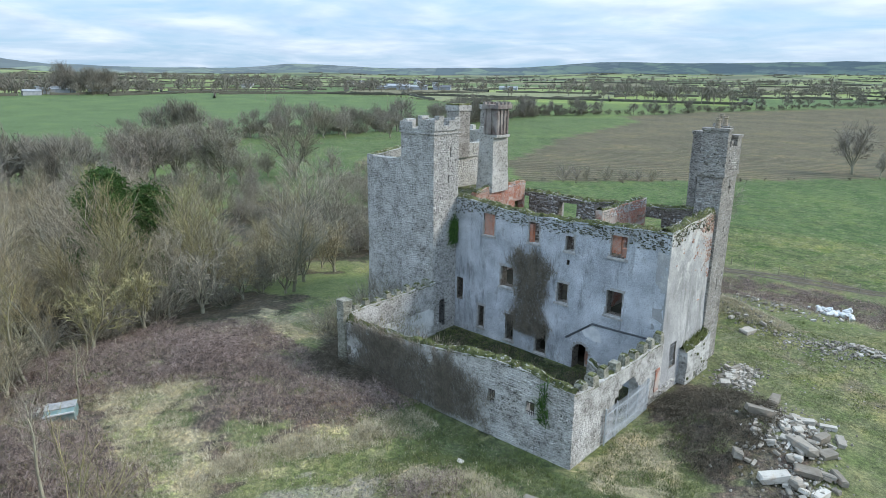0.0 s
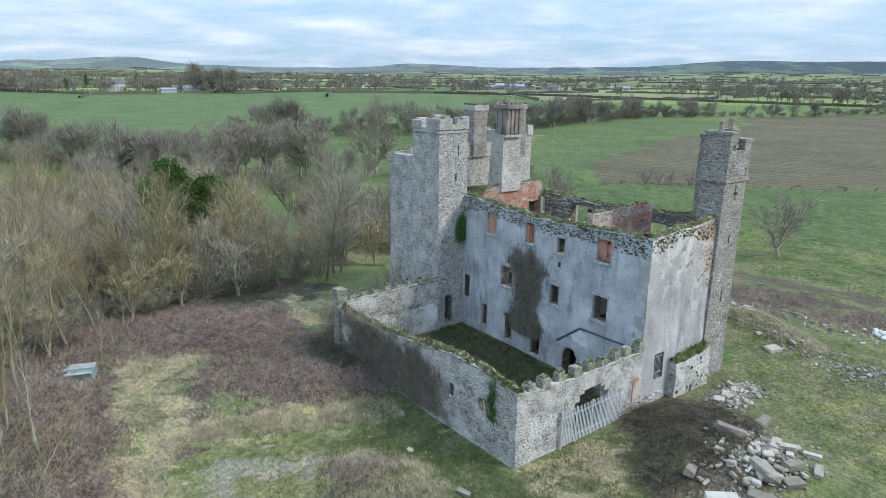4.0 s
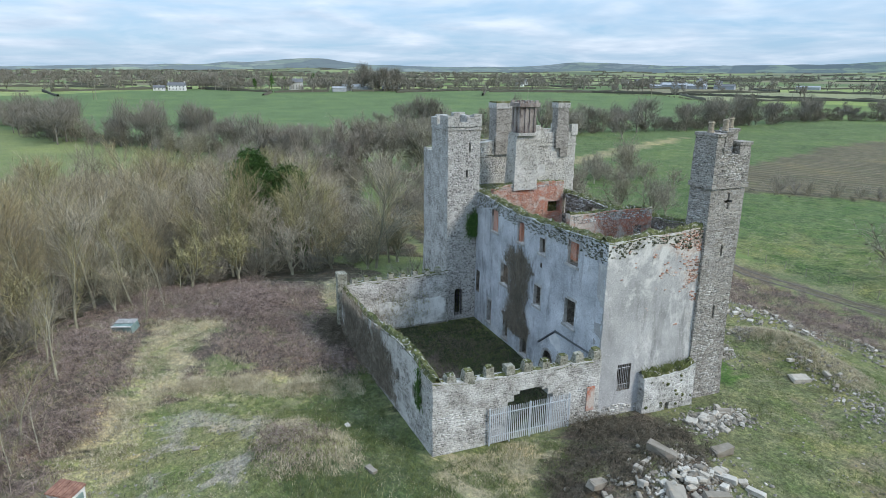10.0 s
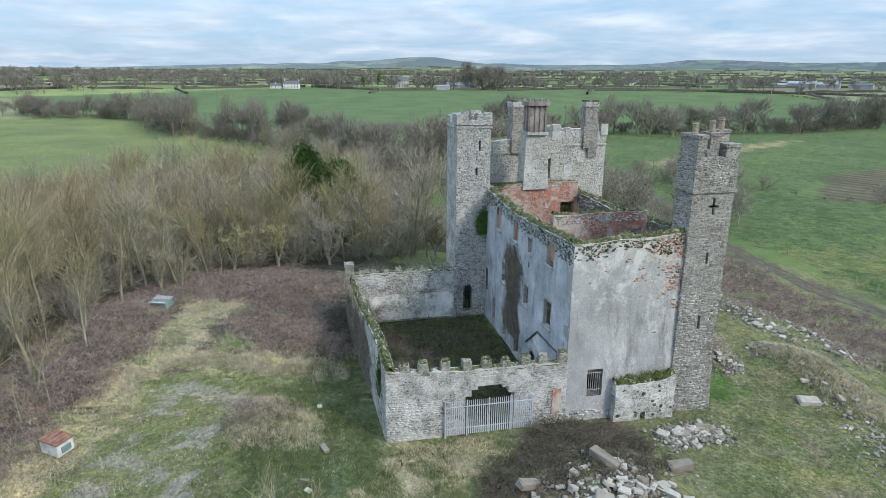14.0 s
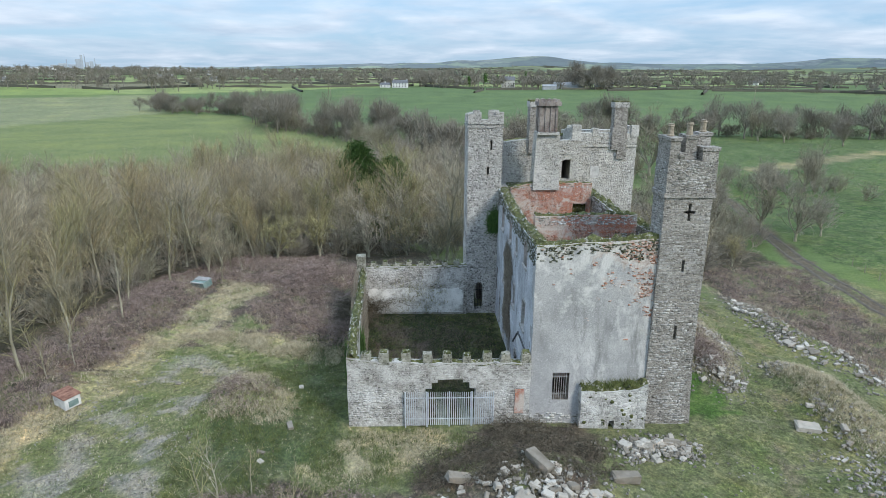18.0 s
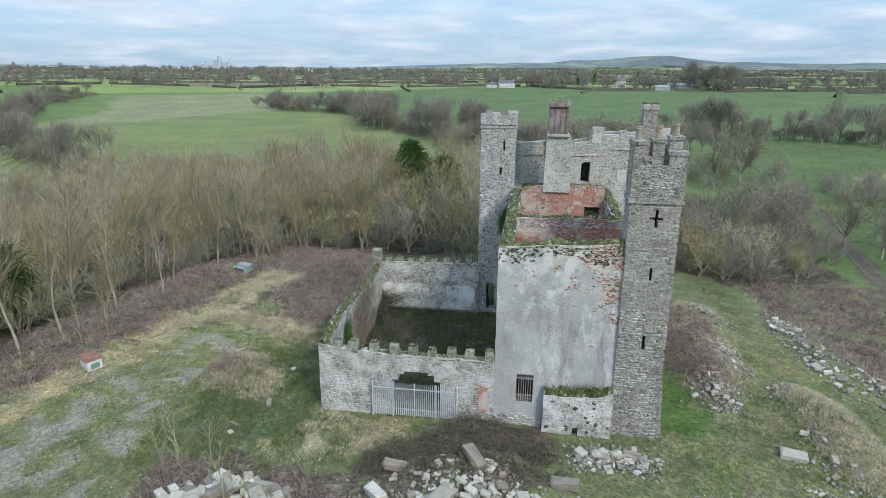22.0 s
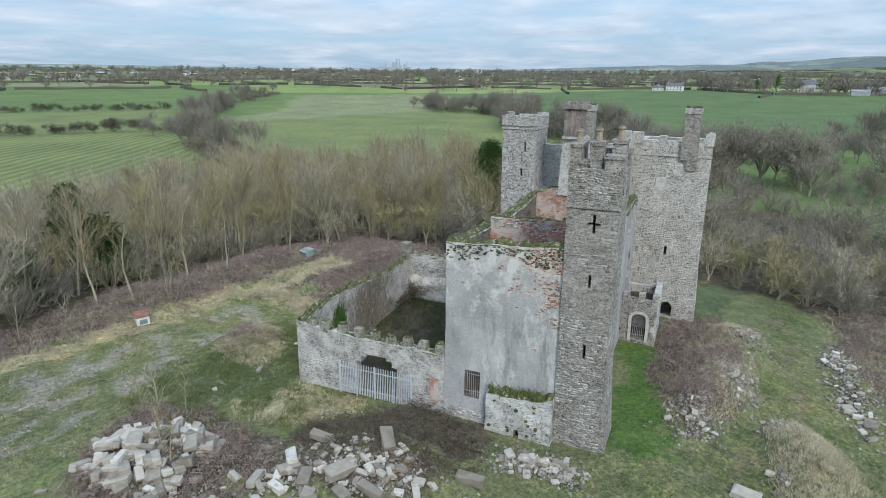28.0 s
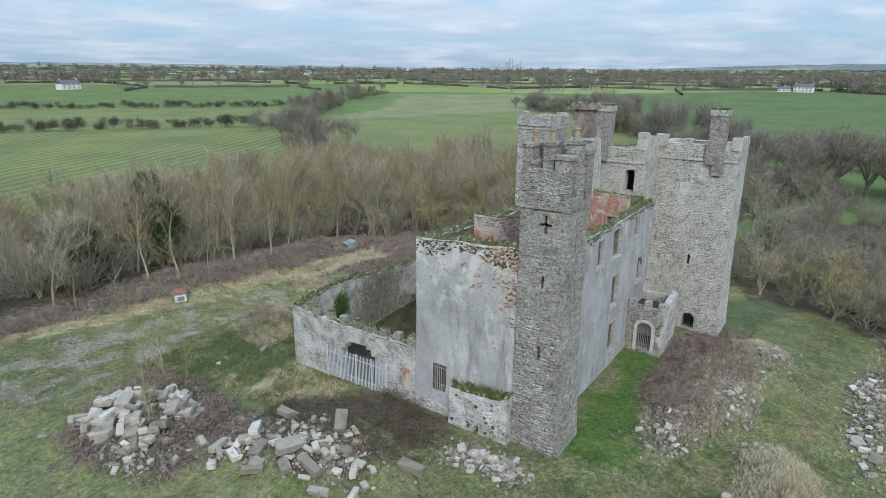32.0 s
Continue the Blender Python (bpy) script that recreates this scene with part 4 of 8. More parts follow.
masonry(keep, "tower_wall_south", (KX - 4.5, KY0), (KX - 0.9, KY0), 0.9, 14.0, 16.5, (), M_KEEP, seed=28, step=1.0)
roof_floor(keep, "roof", KX - 3.7, KX - 0.9, KY0 + 0.8, KY1 - 0.8, 15.6, M_MOSS, "overgrown tower roof")
part("string_course", box_bm(KX - 0.02, KX + 0.1, KY0 + 0.1, KY1 + 0.08, 15.15, 15.32, 0.5, 0.02), M_KEEP, keep)
for x0, x1, y0, y1, z in ((KX - 0.6, KX + 0.08, 47.6, 48.6, 17.25), (KX - 0.5, KX + 0.06, 50.1, 50.7, 17.0), (KX - 0.5, KX + 0.1, 54.0, 54.75, 17.3), (KX - 2.6, KX - 1.5, 54.2, 54.7, 17.1), (KX - 4.5, KX - 3.6, 54.2, 54.7, 17.1), (-39.3, -38.55, 47.1, 47.95, 17.6)):
    part("merlon", box_bm(x0, x1, y0, y1, 16.2, z, 0.35, 0.06), M_KEEP, keep)
part("corbel_block", box_bm(KX, KX + 0.35, 52.0, 53.5, 14.9, 17.0, 0.4, 0.03), M_DARK, keep, "stepped stone corbel under a chimney")
part("corbel_step", box_bm(KX, KX + 0.3, 52.6, 53.5, 14.0, 14.9, 0.4, 0.03), M_DARK, keep)
part("blind_panel", box_bm(KX - 0.02, KX + 0.05, 50.1, 51.0, 12.0, 13.2, 0.4, 0.01), M_CUT, keep, "smooth stone blocking of a small window")

# the north-east corner turret with its chimney stacks
turret = thing("corner_turret", "slender brown stone turret with arrow slits and chimney stacks", "tower")
TX0, TX1, TY0, TY1 = -17.9, -16.0, 47.5, 50.4
r_holes = [(1.50, 1.68, 13.75, 14.85, 0), (1.22, 1.96, 14.2, 14.38, 0), (1.50, 1.66, 10.5, 11.3, 0), (1.48, 1.66, 6.0, 6.95, 0)]
masonry(turret, "wall_east", (TX1, TY0), (TX1, TY1), 0.6, -0.9, 15.3, r_holes, M_DARK, M_DARK_S, (0.09, 0.19), (0.15, 0.5), 31, rough=0.03, pieces=(8.6, 0.0))
masonry(turret, "wall_north", (TX1, TY1), (TX0 - 1.2, TY1), 0.6, -0.9, 15.3, [(1.3, 1.42, 12.6, 14.0, 0), (1.6, 1.75, 9.5, 10.4, 0), (1.8, 1.95, 3.8, 4.6, 0)], M_DARK, M_DARK_S, (0.09, 0.19), (0.15, 0.5), 32, batter=0.35)
masonry(turret, "wall_west", (TX0 - 1.2, TY1), (TX0 - 1.2, 49.0), 0.6, -0.5, 15.3, (), M_DARK, M_DARK_S, (0.10, 0.19), (0.22, 0.6), 33)
masonry(turret, "wall_south", (TX0, TY0), (TX1, TY0), 0.6, -0.6, 15.3, (), M_DARK, M_DARK_S, (0.10, 0.19), (0.22, 0.6), 34)
masonry(turret, "wall_inner", (TX0, TY0 + 2.0), (TX0, TY0), 0.6, 9.0, 15.3, (), M_DARK, M_DARK_S, (0.10, 0.19), (0.22, 0.6), 35)
part("cornice", box_bm(TX0 - 0.1, TX1 + 0.12, TY0 - 0.12, TY1 + 0.12, 15.2, 15.5, 0.5, 0.03), M_DARK, turret, "moulded stone cornice")
part("upper_body", box_bm(TX0 - 0.02, TX1 + 0.05, TY0 - 0.03, TY1 + 0.04, 15.5, 17.4, 0.45, 0.03), M_DARK, turret)
for a, b in (((TX1 + 0.05, TY0), (TX1 + 0.05, TY1)), ((TX0, TY0 - 0.03), (TX1, TY0 - 0.03)), ((TX1, TY1 + 0.04), (TX0, TY1 + 0.04))):
    v, t = stone_skin(a, b, 15.5, 17.4, (), (0.07, 0.16), (0.14, 0.4), 0.022, 36)
    tagged(part("stone_facing", tri_mesh("stone_facing", v, t, M_DARK_S), M_DARK_S, turret), kind="stuff")


def pot(owner, x, y, z, r=0.19, h=0.72):
    rings = [(0, r * 1.15), (0.08, r * 1.2), (0.1, r), (h * 0.75, r * 0.82), (h * 0.78, r * 1.1), (h * 0.86, r * 1.15), (h * 0.9, r * 0.9), (h, r * 0.95)]
    part("chimney_pot", tube_bm([(x, y, z + a) for a, _ in rings], [b for _, b in rings], 10), M_POT, owner, "buff clay chimney pot")


for x0, x1, y0, y1, z, p in ((-17.9, -16.0, 47.5, 48.1, 18.75, 1), (-17.3, -16.35, 48.55, 49.2, 18.85, 1), (-17.9, -17.1, 49.6, 50.35, 18.95, 1), (-16.75, -15.95, 49.45, 50.4, 18.2, 0), (-16.6, -15.95, 48.1, 48.4, 17.85, 0)):
    part("chimney_shaft", box_bm(x0, x1, y0, y1, 17.3, z - 0.2, 0.4, 0.03), M_DARK, turret)
    part("shaft_cap", box_bm(x0 - 0.07, x1 + 0.07, y0 - 0.07, y1 + 0.07, z - 0.2, z, 0.4, 0.03), M_DARK, turret)
    if p:
        pot(turret, (x0 + x1) / 2, (y0 + y1) / 2, z)
west_stack = thing("stone_chimney", "weathered stone chimney stack beside the corner turret", "chimney", at=(-18.6, 49.8, 15.3))
part("shaft", local(west_stack, box_bm(-19.15, -18.2, 49.0, 50.45, 15.2, 18.1, 0.4, 0.03)), M_DARK, west_stack)
part("cap", local(west_stack, box_bm(-19.22, -18.12, 48.93, 50.52, 18.1, 18.35, 0.4, 0.03)), M_DARK, west_stack)

# the stump of wall at the turret's foot
stump = thing("wall_stump", "stump of a broken whitish rubble wall with weeds on top", "wall")
M_STUMP = stone_wall("limed_stump_rubble", (0.17, 0.165, 0.15), (0.32, 0.315, 0.295), (0.46, 0.455, 0.43), (0.44, 0.43, 0.40), 3.2, 1.3, 0.5, 0.75)
stump_wall = masonry(stump, "wall_east", (-15.5, 43.2), (-15.5, 47.5), 0.75, -0.9, broken(graph((0, 2.6), (2, 2.7), (4.3, 3.0)), 0.2, 41), [(1.9, 2.25, 0.0, 0.6, 0)], M_STUMP, seed=41, turf=0.45, batter=0.2, rough=0.1, step=0.35)
rs = random.Random(43)
for _ in range(26):
    y, z, r = rs.uniform(43.4, 47.4), rs.uniform(0.3, 2.6), rs.uniform(0.05, 0.15)
    bm = bmesh.new()
    bmesh.ops.create_icosphere(bm, subdivisions=2, radius=r)
    for v in bm.verts:
        v.co = Vector((v.co.x * 0.7 - 15.47 + 0.2 * (2.7 - z) / 3.6, v.co.y * rs.uniform(0.8, 1.3) + y, v.co.z * rs.uniform(0.7, 1.2) + z))
    part("moss_tuft", bm, M_MOSS, stump_wall, "cushion of moss on the stump")

# the walls of the court
court = thing("courtyard_wall", "crenellated grey rubble courtyard wall, mossy on top, with a broken gate arch", "wall")
G_TOP = broken(graph((0, 4.9), (1.2, 4.75), (2, 4.55), (6, 4.5), (11.8, 4.45)), 0.08, 51)
gate = (5.0, 8.25, -0.2, 3.35, 1.1)
masonry(court, "wall_east", (-16, 28.2), (-16, 40.0), 0.65, -0.3, G_TOP, [gate], M_LIMED, M_LIMED_S, (0.10, 0.18), (0.14, 0.4), 51, turf=0.12, rough=0.05, pieces=(2.6, 0.0))
merlon_row(court, [(-16.33, y, h) for y, h in ((29.4, 0.35), (30.55, 0.62), (31.99, 0.62), (33.34, 0.6), (34.58, 0.62), (35.87, 0.6), (37.16, 0.6), (38.33, 0.55), (39.65, 0.75))], (0.5, 0.55), lambda x, y: G_TOP(y - 28.2), M_MERLON, 5)
C_TOP = broken(graph((0, 4.3), (6, 4.3), (9, 4.6), (12.3, 5.0), (15, 5.35), (17.5, 5.35), (20.2, 4.8)), 0.1, 52)
c_holes = [(14.2, 14.75, 2.3, 3.25, 0), (17.0, 17.65, 2.45, 3.4, 0), (0.9, 1.3, 1.4, 2.3, 0)]
c_wall = masonry(court, "wall_south", (-36.2, 27.1), (-16, 28.2), 0.65, -0.4, C_TOP, c_holes, M_LIMED, M_LIMED_S, (0.10, 0.18), (0.14, 0.4), 52, turf=0.35, rough=0.06)
for h in c_holes[:2]:
    bars(c_wall, (-36.2, 27.1), (-16, 28.2), h, M_IRON, 0.14, 0.15)
W_TOP = broken(graph((0, 4.7), (9.9, 4.9)), 0.12, 53)
masonry(court, "wall_west", (-35.5, 27.3), (-35.5, 37.2), 0.6, -0.4, W_TOP, (), M_LIMED, M_LIMED_S, seed=53, turf=0.15, rough=0.05)
merlon_row(court, [(-35.8, 28.4 + i * 1.12, 0.42 + 0.1 * math.sin(i * 2.7)) for i in range(8)], (0.42, 0.45), lambda x, y: W_TOP(y - 27.3), M_MERLON, 6)
part("corner_pier", box_bm(-36.1, -35.3, 26.9, 27.7, -0.4, 5.5, 0.4, 0.05), M_MERLON, court, "square corner pier")
part("pier_cap", box_bm(-36.13, -35.27, 26.87, 27.73, 5.5, 5.85, 0.3, 0.07), M_MERLON, court)
part("brick_patch", box_bm(-16.02, -15.93, 39.0, 39.6, 0.9, 2.6, 0.2, 0.02), M_BRICK, court, "exposed red brick beside the house")

# the steel fence before the gate arch
fence = thing("palisade_gate", "grey galvanised steel palisade gate closing the broken arch", "gate", at=(-15.75, 31.9, 0.2))
for i in range(43):
    y = i * 5.7 / 42
    bm = bmesh.new()
    bmesh.ops.create_cube(bm, size=1, matrix=Matrix.Translation((0, y, 1.2)) @ Matrix.Diagonal((0.02, 0.068, 2.36, 1)))
    for v in bm.verts:
        if v.co.z > 2:
            v.co.y = y + (v.co.y - y) * 0.45
    part("pale", bm, M_STEEL, fence)
for z in (0.45, 1.95):
    part("rail", tube_bm([(-0.04, -0.05, z), (-0.04, 5.75, z)], [0.035, 0.035], 6), M_STEEL, fence)
for y in (0.0, 1.4, 2.85, 4.3, 5.7):
    part("post", tube_bm([(-0.1, y, -0.4), (-0.1, y, 2.35)], [0.05, 0.05], 6), M_STEEL, fence)

# the porch on the north side
porch = thing("entrance_porch", "small stone porch with battlements and a barred round-headed door", "porch")
p_hole = (0.95, 2.15, 0.3, 2.6, 0.5)
p_front = masonry(porch, "wall_east", (-33.8, 49.0), (-33.8, 51.95), 0.5, -0.4, broken(graph((0, 4.0), (2.95, 3.9)), 0.1, 61), [p_hole], M_DARK, M_DARK_S, seed=61, rough=0.03)
masonry(porch, "wall_north", (-33.8, 51.95), (-38.4, 51.95), 0.5, -0.6, broken(graph((0, 3.9), (4.6, 4.3)), 0.15, 62), (), M_LIMED, M_LIMED_S, seed=62)
masonry(porch, "wall_west", (-38.4, 51.95), (-38.4, 49.0), 0.5, -0.6, 3.9, (), M_RUBBLE, seed=63)
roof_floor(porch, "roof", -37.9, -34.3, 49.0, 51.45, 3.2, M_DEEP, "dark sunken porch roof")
for y in (49.35, 50.6, 51.75):
    part("merlon", box_bm(-34.25, -33.75, y - 0.25, y + 0.25, 3.8, 4.5, 0.3, 0.06), M_RUBBLE, porch)
bars(p_front, (-33.8, 49.0), (-33.8, 51.95), p_hole, M_GREYBAR, 0.15, 0.12, 0.025)
for i in range(11):
    a = math.pi * i / 10
    y, z = 49.0 + 1.55 + 0.74 * math.cos(a), 2.1 + 0.66 * math.sin(a)
    part("voussoir", box_bm(-33.85, -33.7, y - 0.12, y + 0.12, z - 0.11, z + 0.11, 0.3, 0.02), M_CUT, p_front)
for y in (49.83, 51.27):
    part("door_jamb", box_bm(-33.85, -33.7, y - 0.13, y + 0.13, 0.1, 2.1, 0.4, 0.02), M_CUT, p_front)

# what is left of a lean-to against the house: a whitewashed patch, an arch and the line of its roof
bm = bmesh.new()
ring = [bm.verts.new((x, 39.985 + 0.004 * i % 2, z)) for i, (x, z) in enumerate(((-23.5, 2.25), (-23.2, 2.75), (-22.6, 3.3), (-21.7, 3.95), (-21.1, 3.75), (-20.85, 3.2), (-20.7, 2.5), (-21.3, 2.0), (-21.75, 1.9), (-21.8, 2.05), (-22.1, 2.3), (-22.5, 2.38), (-22.9, 2.3)))]
bm.faces.new(ring)
got = bmesh.ops.extrude_face_region(bm, geom=bm.faces[:])
bmesh.ops.translate(bm, vec=(0, 0.05, 0), verts=[g for g in got["geom"] if isinstance(g, bmesh.types.BMVert)])
part("whitewash", bm, M_WHITE, south, "patch of bright whitewashed plaster")
for i, (p, q) in enumerate((((-23.9, 2.4), (-21.65, 4.15)), ((-21.65, 4.15), (-19.4, 4.2)), ((-19.4, 4.2), (-16.9, 4.3)))):
    part("roof_scar", tube_bm([(p[0], 39.98, p[1]), (q[0], 39.98, q[1])], [0.09, 0.08], 5), M_SLATE, south, "dark line of a lost roof")
for i in range(9):
    a = math.pi * i / 8
    part("voussoir", box_bm(-22.5 + 0.8 * math.cos(a) - 0.12, -22.5 + 0.8 * math.cos(a) + 0.12, 39.94, 40.1, 1.55 + 0.75 * math.sin(a) - 0.1, 1.55 + 0.75 * math.sin(a) + 0.1, 0.3, 0.02), M_JAMB, south)
court_stub = thing("broken_wall_stub", "broken low stub of rubble wall in the court", "wall")
masonry(court_stub, "stub", (-21.4, 39.2), (-20.4, 39.2), 0.75, -0.2, broken(graph((0, 1.5), (1.0, 0.9)), 0.2, 73), (), M_LIMED, M_LIMED_S, seed=73, turf=0.15, step=0.4)

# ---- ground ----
GREEN, LAWN, COURT_SHADE_GREEN = (0.090, 0.112, 0.055), (0.150, 0.160, 0.082), (0.036, 0.044, 0.021)
WORN, TRACK = (0.165, 0.150, 0.098), (0.112, 0.092, 0.070)
STRAW, BRAMBLE, GRAVEL, PLOUGH, LITTER = (0.345, 0.300, 0.200), (0.115, 0.090, 0.079), (0.240, 0.226, 0.196), (0.112, 0.098, 0.068), (0.082, 0.068, 0.051)
FIELD, FIELD_LIGHT, FIELD_PALE, FIELD_DEEP = (0.108, 0.152, 0.054), (0.148, 0.174, 0.070), (0.192, 0.204, 0.118), (0.090, 0.134, 0.054)
# cover of the ground, later ones over earlier: colour, roughness of growth, furrows, outline
PATCHES = (
    (FIELD_LIGHT, 0.2, 0, ((-105, 20), (-105, -95), (-178, -144), (-229, -194), (-400, -140), (-385, -85), (-299, -38), (-233, 5), (-160, 25))),
    (FIELD_PALE, 0.5, 0, ((-229, -194), (-355, -235), (-500, -330), (-600, -215), (-458, -150), (-400, -140))),
    (FIELD_LIGHT, 0.0, 1, ((-30, -66), (-58, -68), (-76, -56), (-112, -70), (-178, -144), (-194, -177), (-109, -240), (60, -300), (80, -120))),
    (FIELD_LIGHT, 0.2, 0, ((60, -300), (-109, -240), (-194, -177), (-229, -194), (-316, -304), (-171, -420), (60, -480))),
    (FIELD, 0.2, 0, ((-316, -304), (-171, -420), (-283, -700), (-600, -500), (-500, -340))),
    (FIELD_DEEP, 0.1, 0, ((-233, 5), (-299, -38), (-385, -85), (-458, -150), (-600, -215), (-790, 20), (-780, 165), (-704, 249), (-694, 370), (-533, 490), (-344, 453), (-289, 418), (-250, 256), (-251, 182), (-262, 140), (-240, 60))),
    ((0.086, 0.122, 0.050), 0.8, 0, ((-115, 92), (-132, 78), (-160, 70), (-262, 140), (-250, 256), (-289, 418), (-215, 430), (-163, 262), (-119, 160), (-100, 128))),
    ((0.225, 0.200, 0.120), 0.6, 0, ((-150, 122), (-172, 150), (-196, 190), (-215, 225), (-213, 230), (-190, 196), (-166, 156), (-146, 128))),
    ((0.080, 0.118, 0.046), 0.8, 0, ((-128, 93), (-60, 91), (40, 93), (160, 120), (120, 260), (-27, 212), (-53, 179), (-84, 142), (-98, 130))),
    ((0.105, 0.128, 0.056), 1.0, 0, ((-60, 91), (40, 93), (160, 120), (150, 150), (0, 122), (-60, 112))),
    (PLOUGH, 0.5, 1, ((-96, 131), (-84, 141), (-53, 178), (-27, 213), (120, 262), (260, 420), (60, 700), (-97, 680), (-215, 545), (-237, 461), (-203, 419), (-165, 262), (-121, 160))),
    (LITTER, 0.8, 0, ((-48, 30), (-60, 46), (-95, 45), (-160, 60), (-180, 45), (-150, 15), (-105, 20), (-104, -20), (-108, -64), (-76, -52), (-56, -62), (-28, -62), (20, -70), (30, -20), (4, -4), (-10, 3), (-24, 1), (-36, 2), (-47, 4), (-53, 10))),
    (LITTER, 0.8, 0, ((-60, 56), (-56, 68), (-62, 82), (-82, 85), (-104, 80), (-118, 68), (-110, 54), (-90, 48), (-70, 48))),
    (FIELD_LIGHT, 0.3, 0, ((-52, 36), (-72, 30), (-66, 40), (-56, 50), (-46, 48))),
    (BRAMBLE, 1.0, 0, ((-36, 27), (-50, 27), (-57, 20), (-56, 9), (-44, 4), (-30, 0), (-22, 5), (-10, 1), (2, -4), (8, 0), (-6, 6), (-20, 8), (-28, 12), (-30, 17), (-27, 22), (-27, 27))),
    (STRAW, 0.9, 0, ((-46, 13), (-42, 18), (-36, 15.3), (-30.5, 13), (-24, 11.5), (-17, 10), (-8, 6.5), (-1, 4.5), (-8, 4), (-18, 6.8), (-27, 8.6), (-34, 10.3), (-41, 11.3))),
    (STRAW, 0.9, 0, ((-31, 12.5), (-28.0, 17), (-26, 22), (-24.5, 26.5), (-26.8, 26.5), (-28.8, 21), (-32, 15.5))),
    (STRAW, 0.9, 0, ((-52, 26), (-44, 28), (-40, 31), (-43, 33), (-52, 30))),
    (GRAVEL, 0.6, 0, ((-27.5, 18), (-27, 13.5), (-22, 12), (-17, 11), (-8, 8), (2, 12), (0, 18), (-7, 19), (-14, 17), (-20, 17.5), (-24, 20))),
    (LAWN, 0.7, 0, ((-12, 15.5), (-22, 15.2), (-23, 14.4), (-12, 13.4), (-4, 13.5))),
    (GREEN, 0.6, 0, ((-28, 26), (-24, 22), (-15, 19), (-9, 23), (-12, 27), (-17, 28.2), (-28, 27.6))),
    (STRAW, 0.9, 0, ((-22.5, 21), (-20, 24), (-17, 23.5), (-18, 20), (-21, 19))),
    (STRAW, 0.5, 0, ((-16, 29.5), (-16, 36), (-12.5, 34.5), (-9, 28), (-12, 26))),
    (BRAMBLE, 1.0, 0, ((-16, 37), (-16, 43), (-14.5, 44), (-9, 43.5), (-5, 41), (-5, 34), (-8, 31), (-12, 33.5))),
    (BRAMBLE, 0.9, 0, ((-8, 31), (-5, 34), (-1, 33), (1, 27), (-2, 22), (-8, 21), (-10, 25))),
    (LAWN, 0.8, 0, ((-8, 46), (-18, 52), (-20, 57), (-36, 61.5), (-60, 62), (-58, 66), (-44, 64.5), (-30, 64.5), (-14, 70), (0, 72), (12, 60), (14, 46), (4, 40))),
    (WORN, 0.7, 0, ((-2, 49), (-10, 52.5), (-17, 56.6), (-24, 60), (-33, 62.6), (-46, 62.6), (-58, 63), (-58, 64.4), (-45, 64), (-32, 64.2), (-23, 61.6), (-16, 58.4), (-8, 55), (-1, 52))),
    (WORN, 0.7, 0, ((-2, 54), (-6, 60), (-4, 66), (2, 70), (6, 66), (4, 56))),
    ((0.082, 0.138, 0.036), 0.5, 0, ((-16.5, 50.6), (-34, 49.2), (-34, 52.5), (-27, 52.0), (-22, 53.5), (-18, 54.5))),
    (BRAMBLE, 1.0, 0, ((-28, 52), (-36, 52.2), (-42, 53), (-46, 57), (-33, 59), (-24, 57), (-20, 55), (-23, 54))),
    (GREEN, 0.4, 0, ((-42, 56), (-48, 57), (-60, 60), (-60, 55), (-50, 50), (-46, 54))),
    (STRAW, 0.9, 0, ((-25, 61), (-24, 64), (-18, 65.5), (-13, 64), (-14, 61.5), (-20, 60.2))),
    (BRAMBLE, 1.0, 0, ((-60, 68), (-44, 67), (-30, 68), (-14, 73), (4, 76), (20, 74), (26, 92), (0, 88), (-28, 85), (-44, 83), (-60, 84))),
    (TRACK, 0.4, 0, ((30, 95.5), (-10, 89.7), (-26, 86.7), (-45, 83.7), (-54, 84.2), (-65, 86.2), (-82, 89.2), (-102, 95.7), (-124, 99), (-124, 101), (-102, 98.3), (-82, 91.8), (-65, 88.8), (-54, 86.8), (-45, 86.3), (-26, 89.3), (-10, 92.3), (30, 98.5))),
    (GRAVEL, 0.3, 0, ((-1, 50), (-4, 58), (0, 64), (4, 62), (3, 50))),
    # courtyard turf, the shade of its walls put into the green
    (COURT_SHADE_GREEN, 0.8, 0, ((-35.5, 27.5), (-16.6, 28.8), (-16.6, 40), (-35.5, 40))),
    (BRAMBLE, 0.6, 0, ((-33, 29), (-18, 29.5), (-18, 33), (-26, 34), (-33, 32))),
)


def inside(px, py, outline):
    got = np.zeros(px.shape, bool)
    n = len(outline)
    for i in range(n):
        (x0, y0), (x1, y1) = outline[i], outline[(i + 1) % n]
        if y0 != y1:
            got ^= ((y0 > py) != (y1 > py)) & (px < (x1 - x0) * (py - y0) / (y1 - y0) + x0)
    return got


rng = np.random.default_rng(5)
SEEDS = np.array([(-22 + 170 * (i + 0.5 * (j % 2)) + a, 25 + 210 * j + b, k) for i in range(-28, 29) for j in range(-23, 24)
                  for a, b, k in [(rng.uniform(-55, 55), rng.uniform(-65, 65), rng.uniform())]])
# the bright yellow-greens paint sunlight into some of the far fields
FAR_COLOURS = np.array([FIELD_DEEP, (0.190, 0.236, 0.088), FIELD_LIGHT, FIELD_PALE, (0.215, 0.256, 0.105), FIELD, (0.16, 0.15, 0.10), (0.180, 0.230, 0.075)])


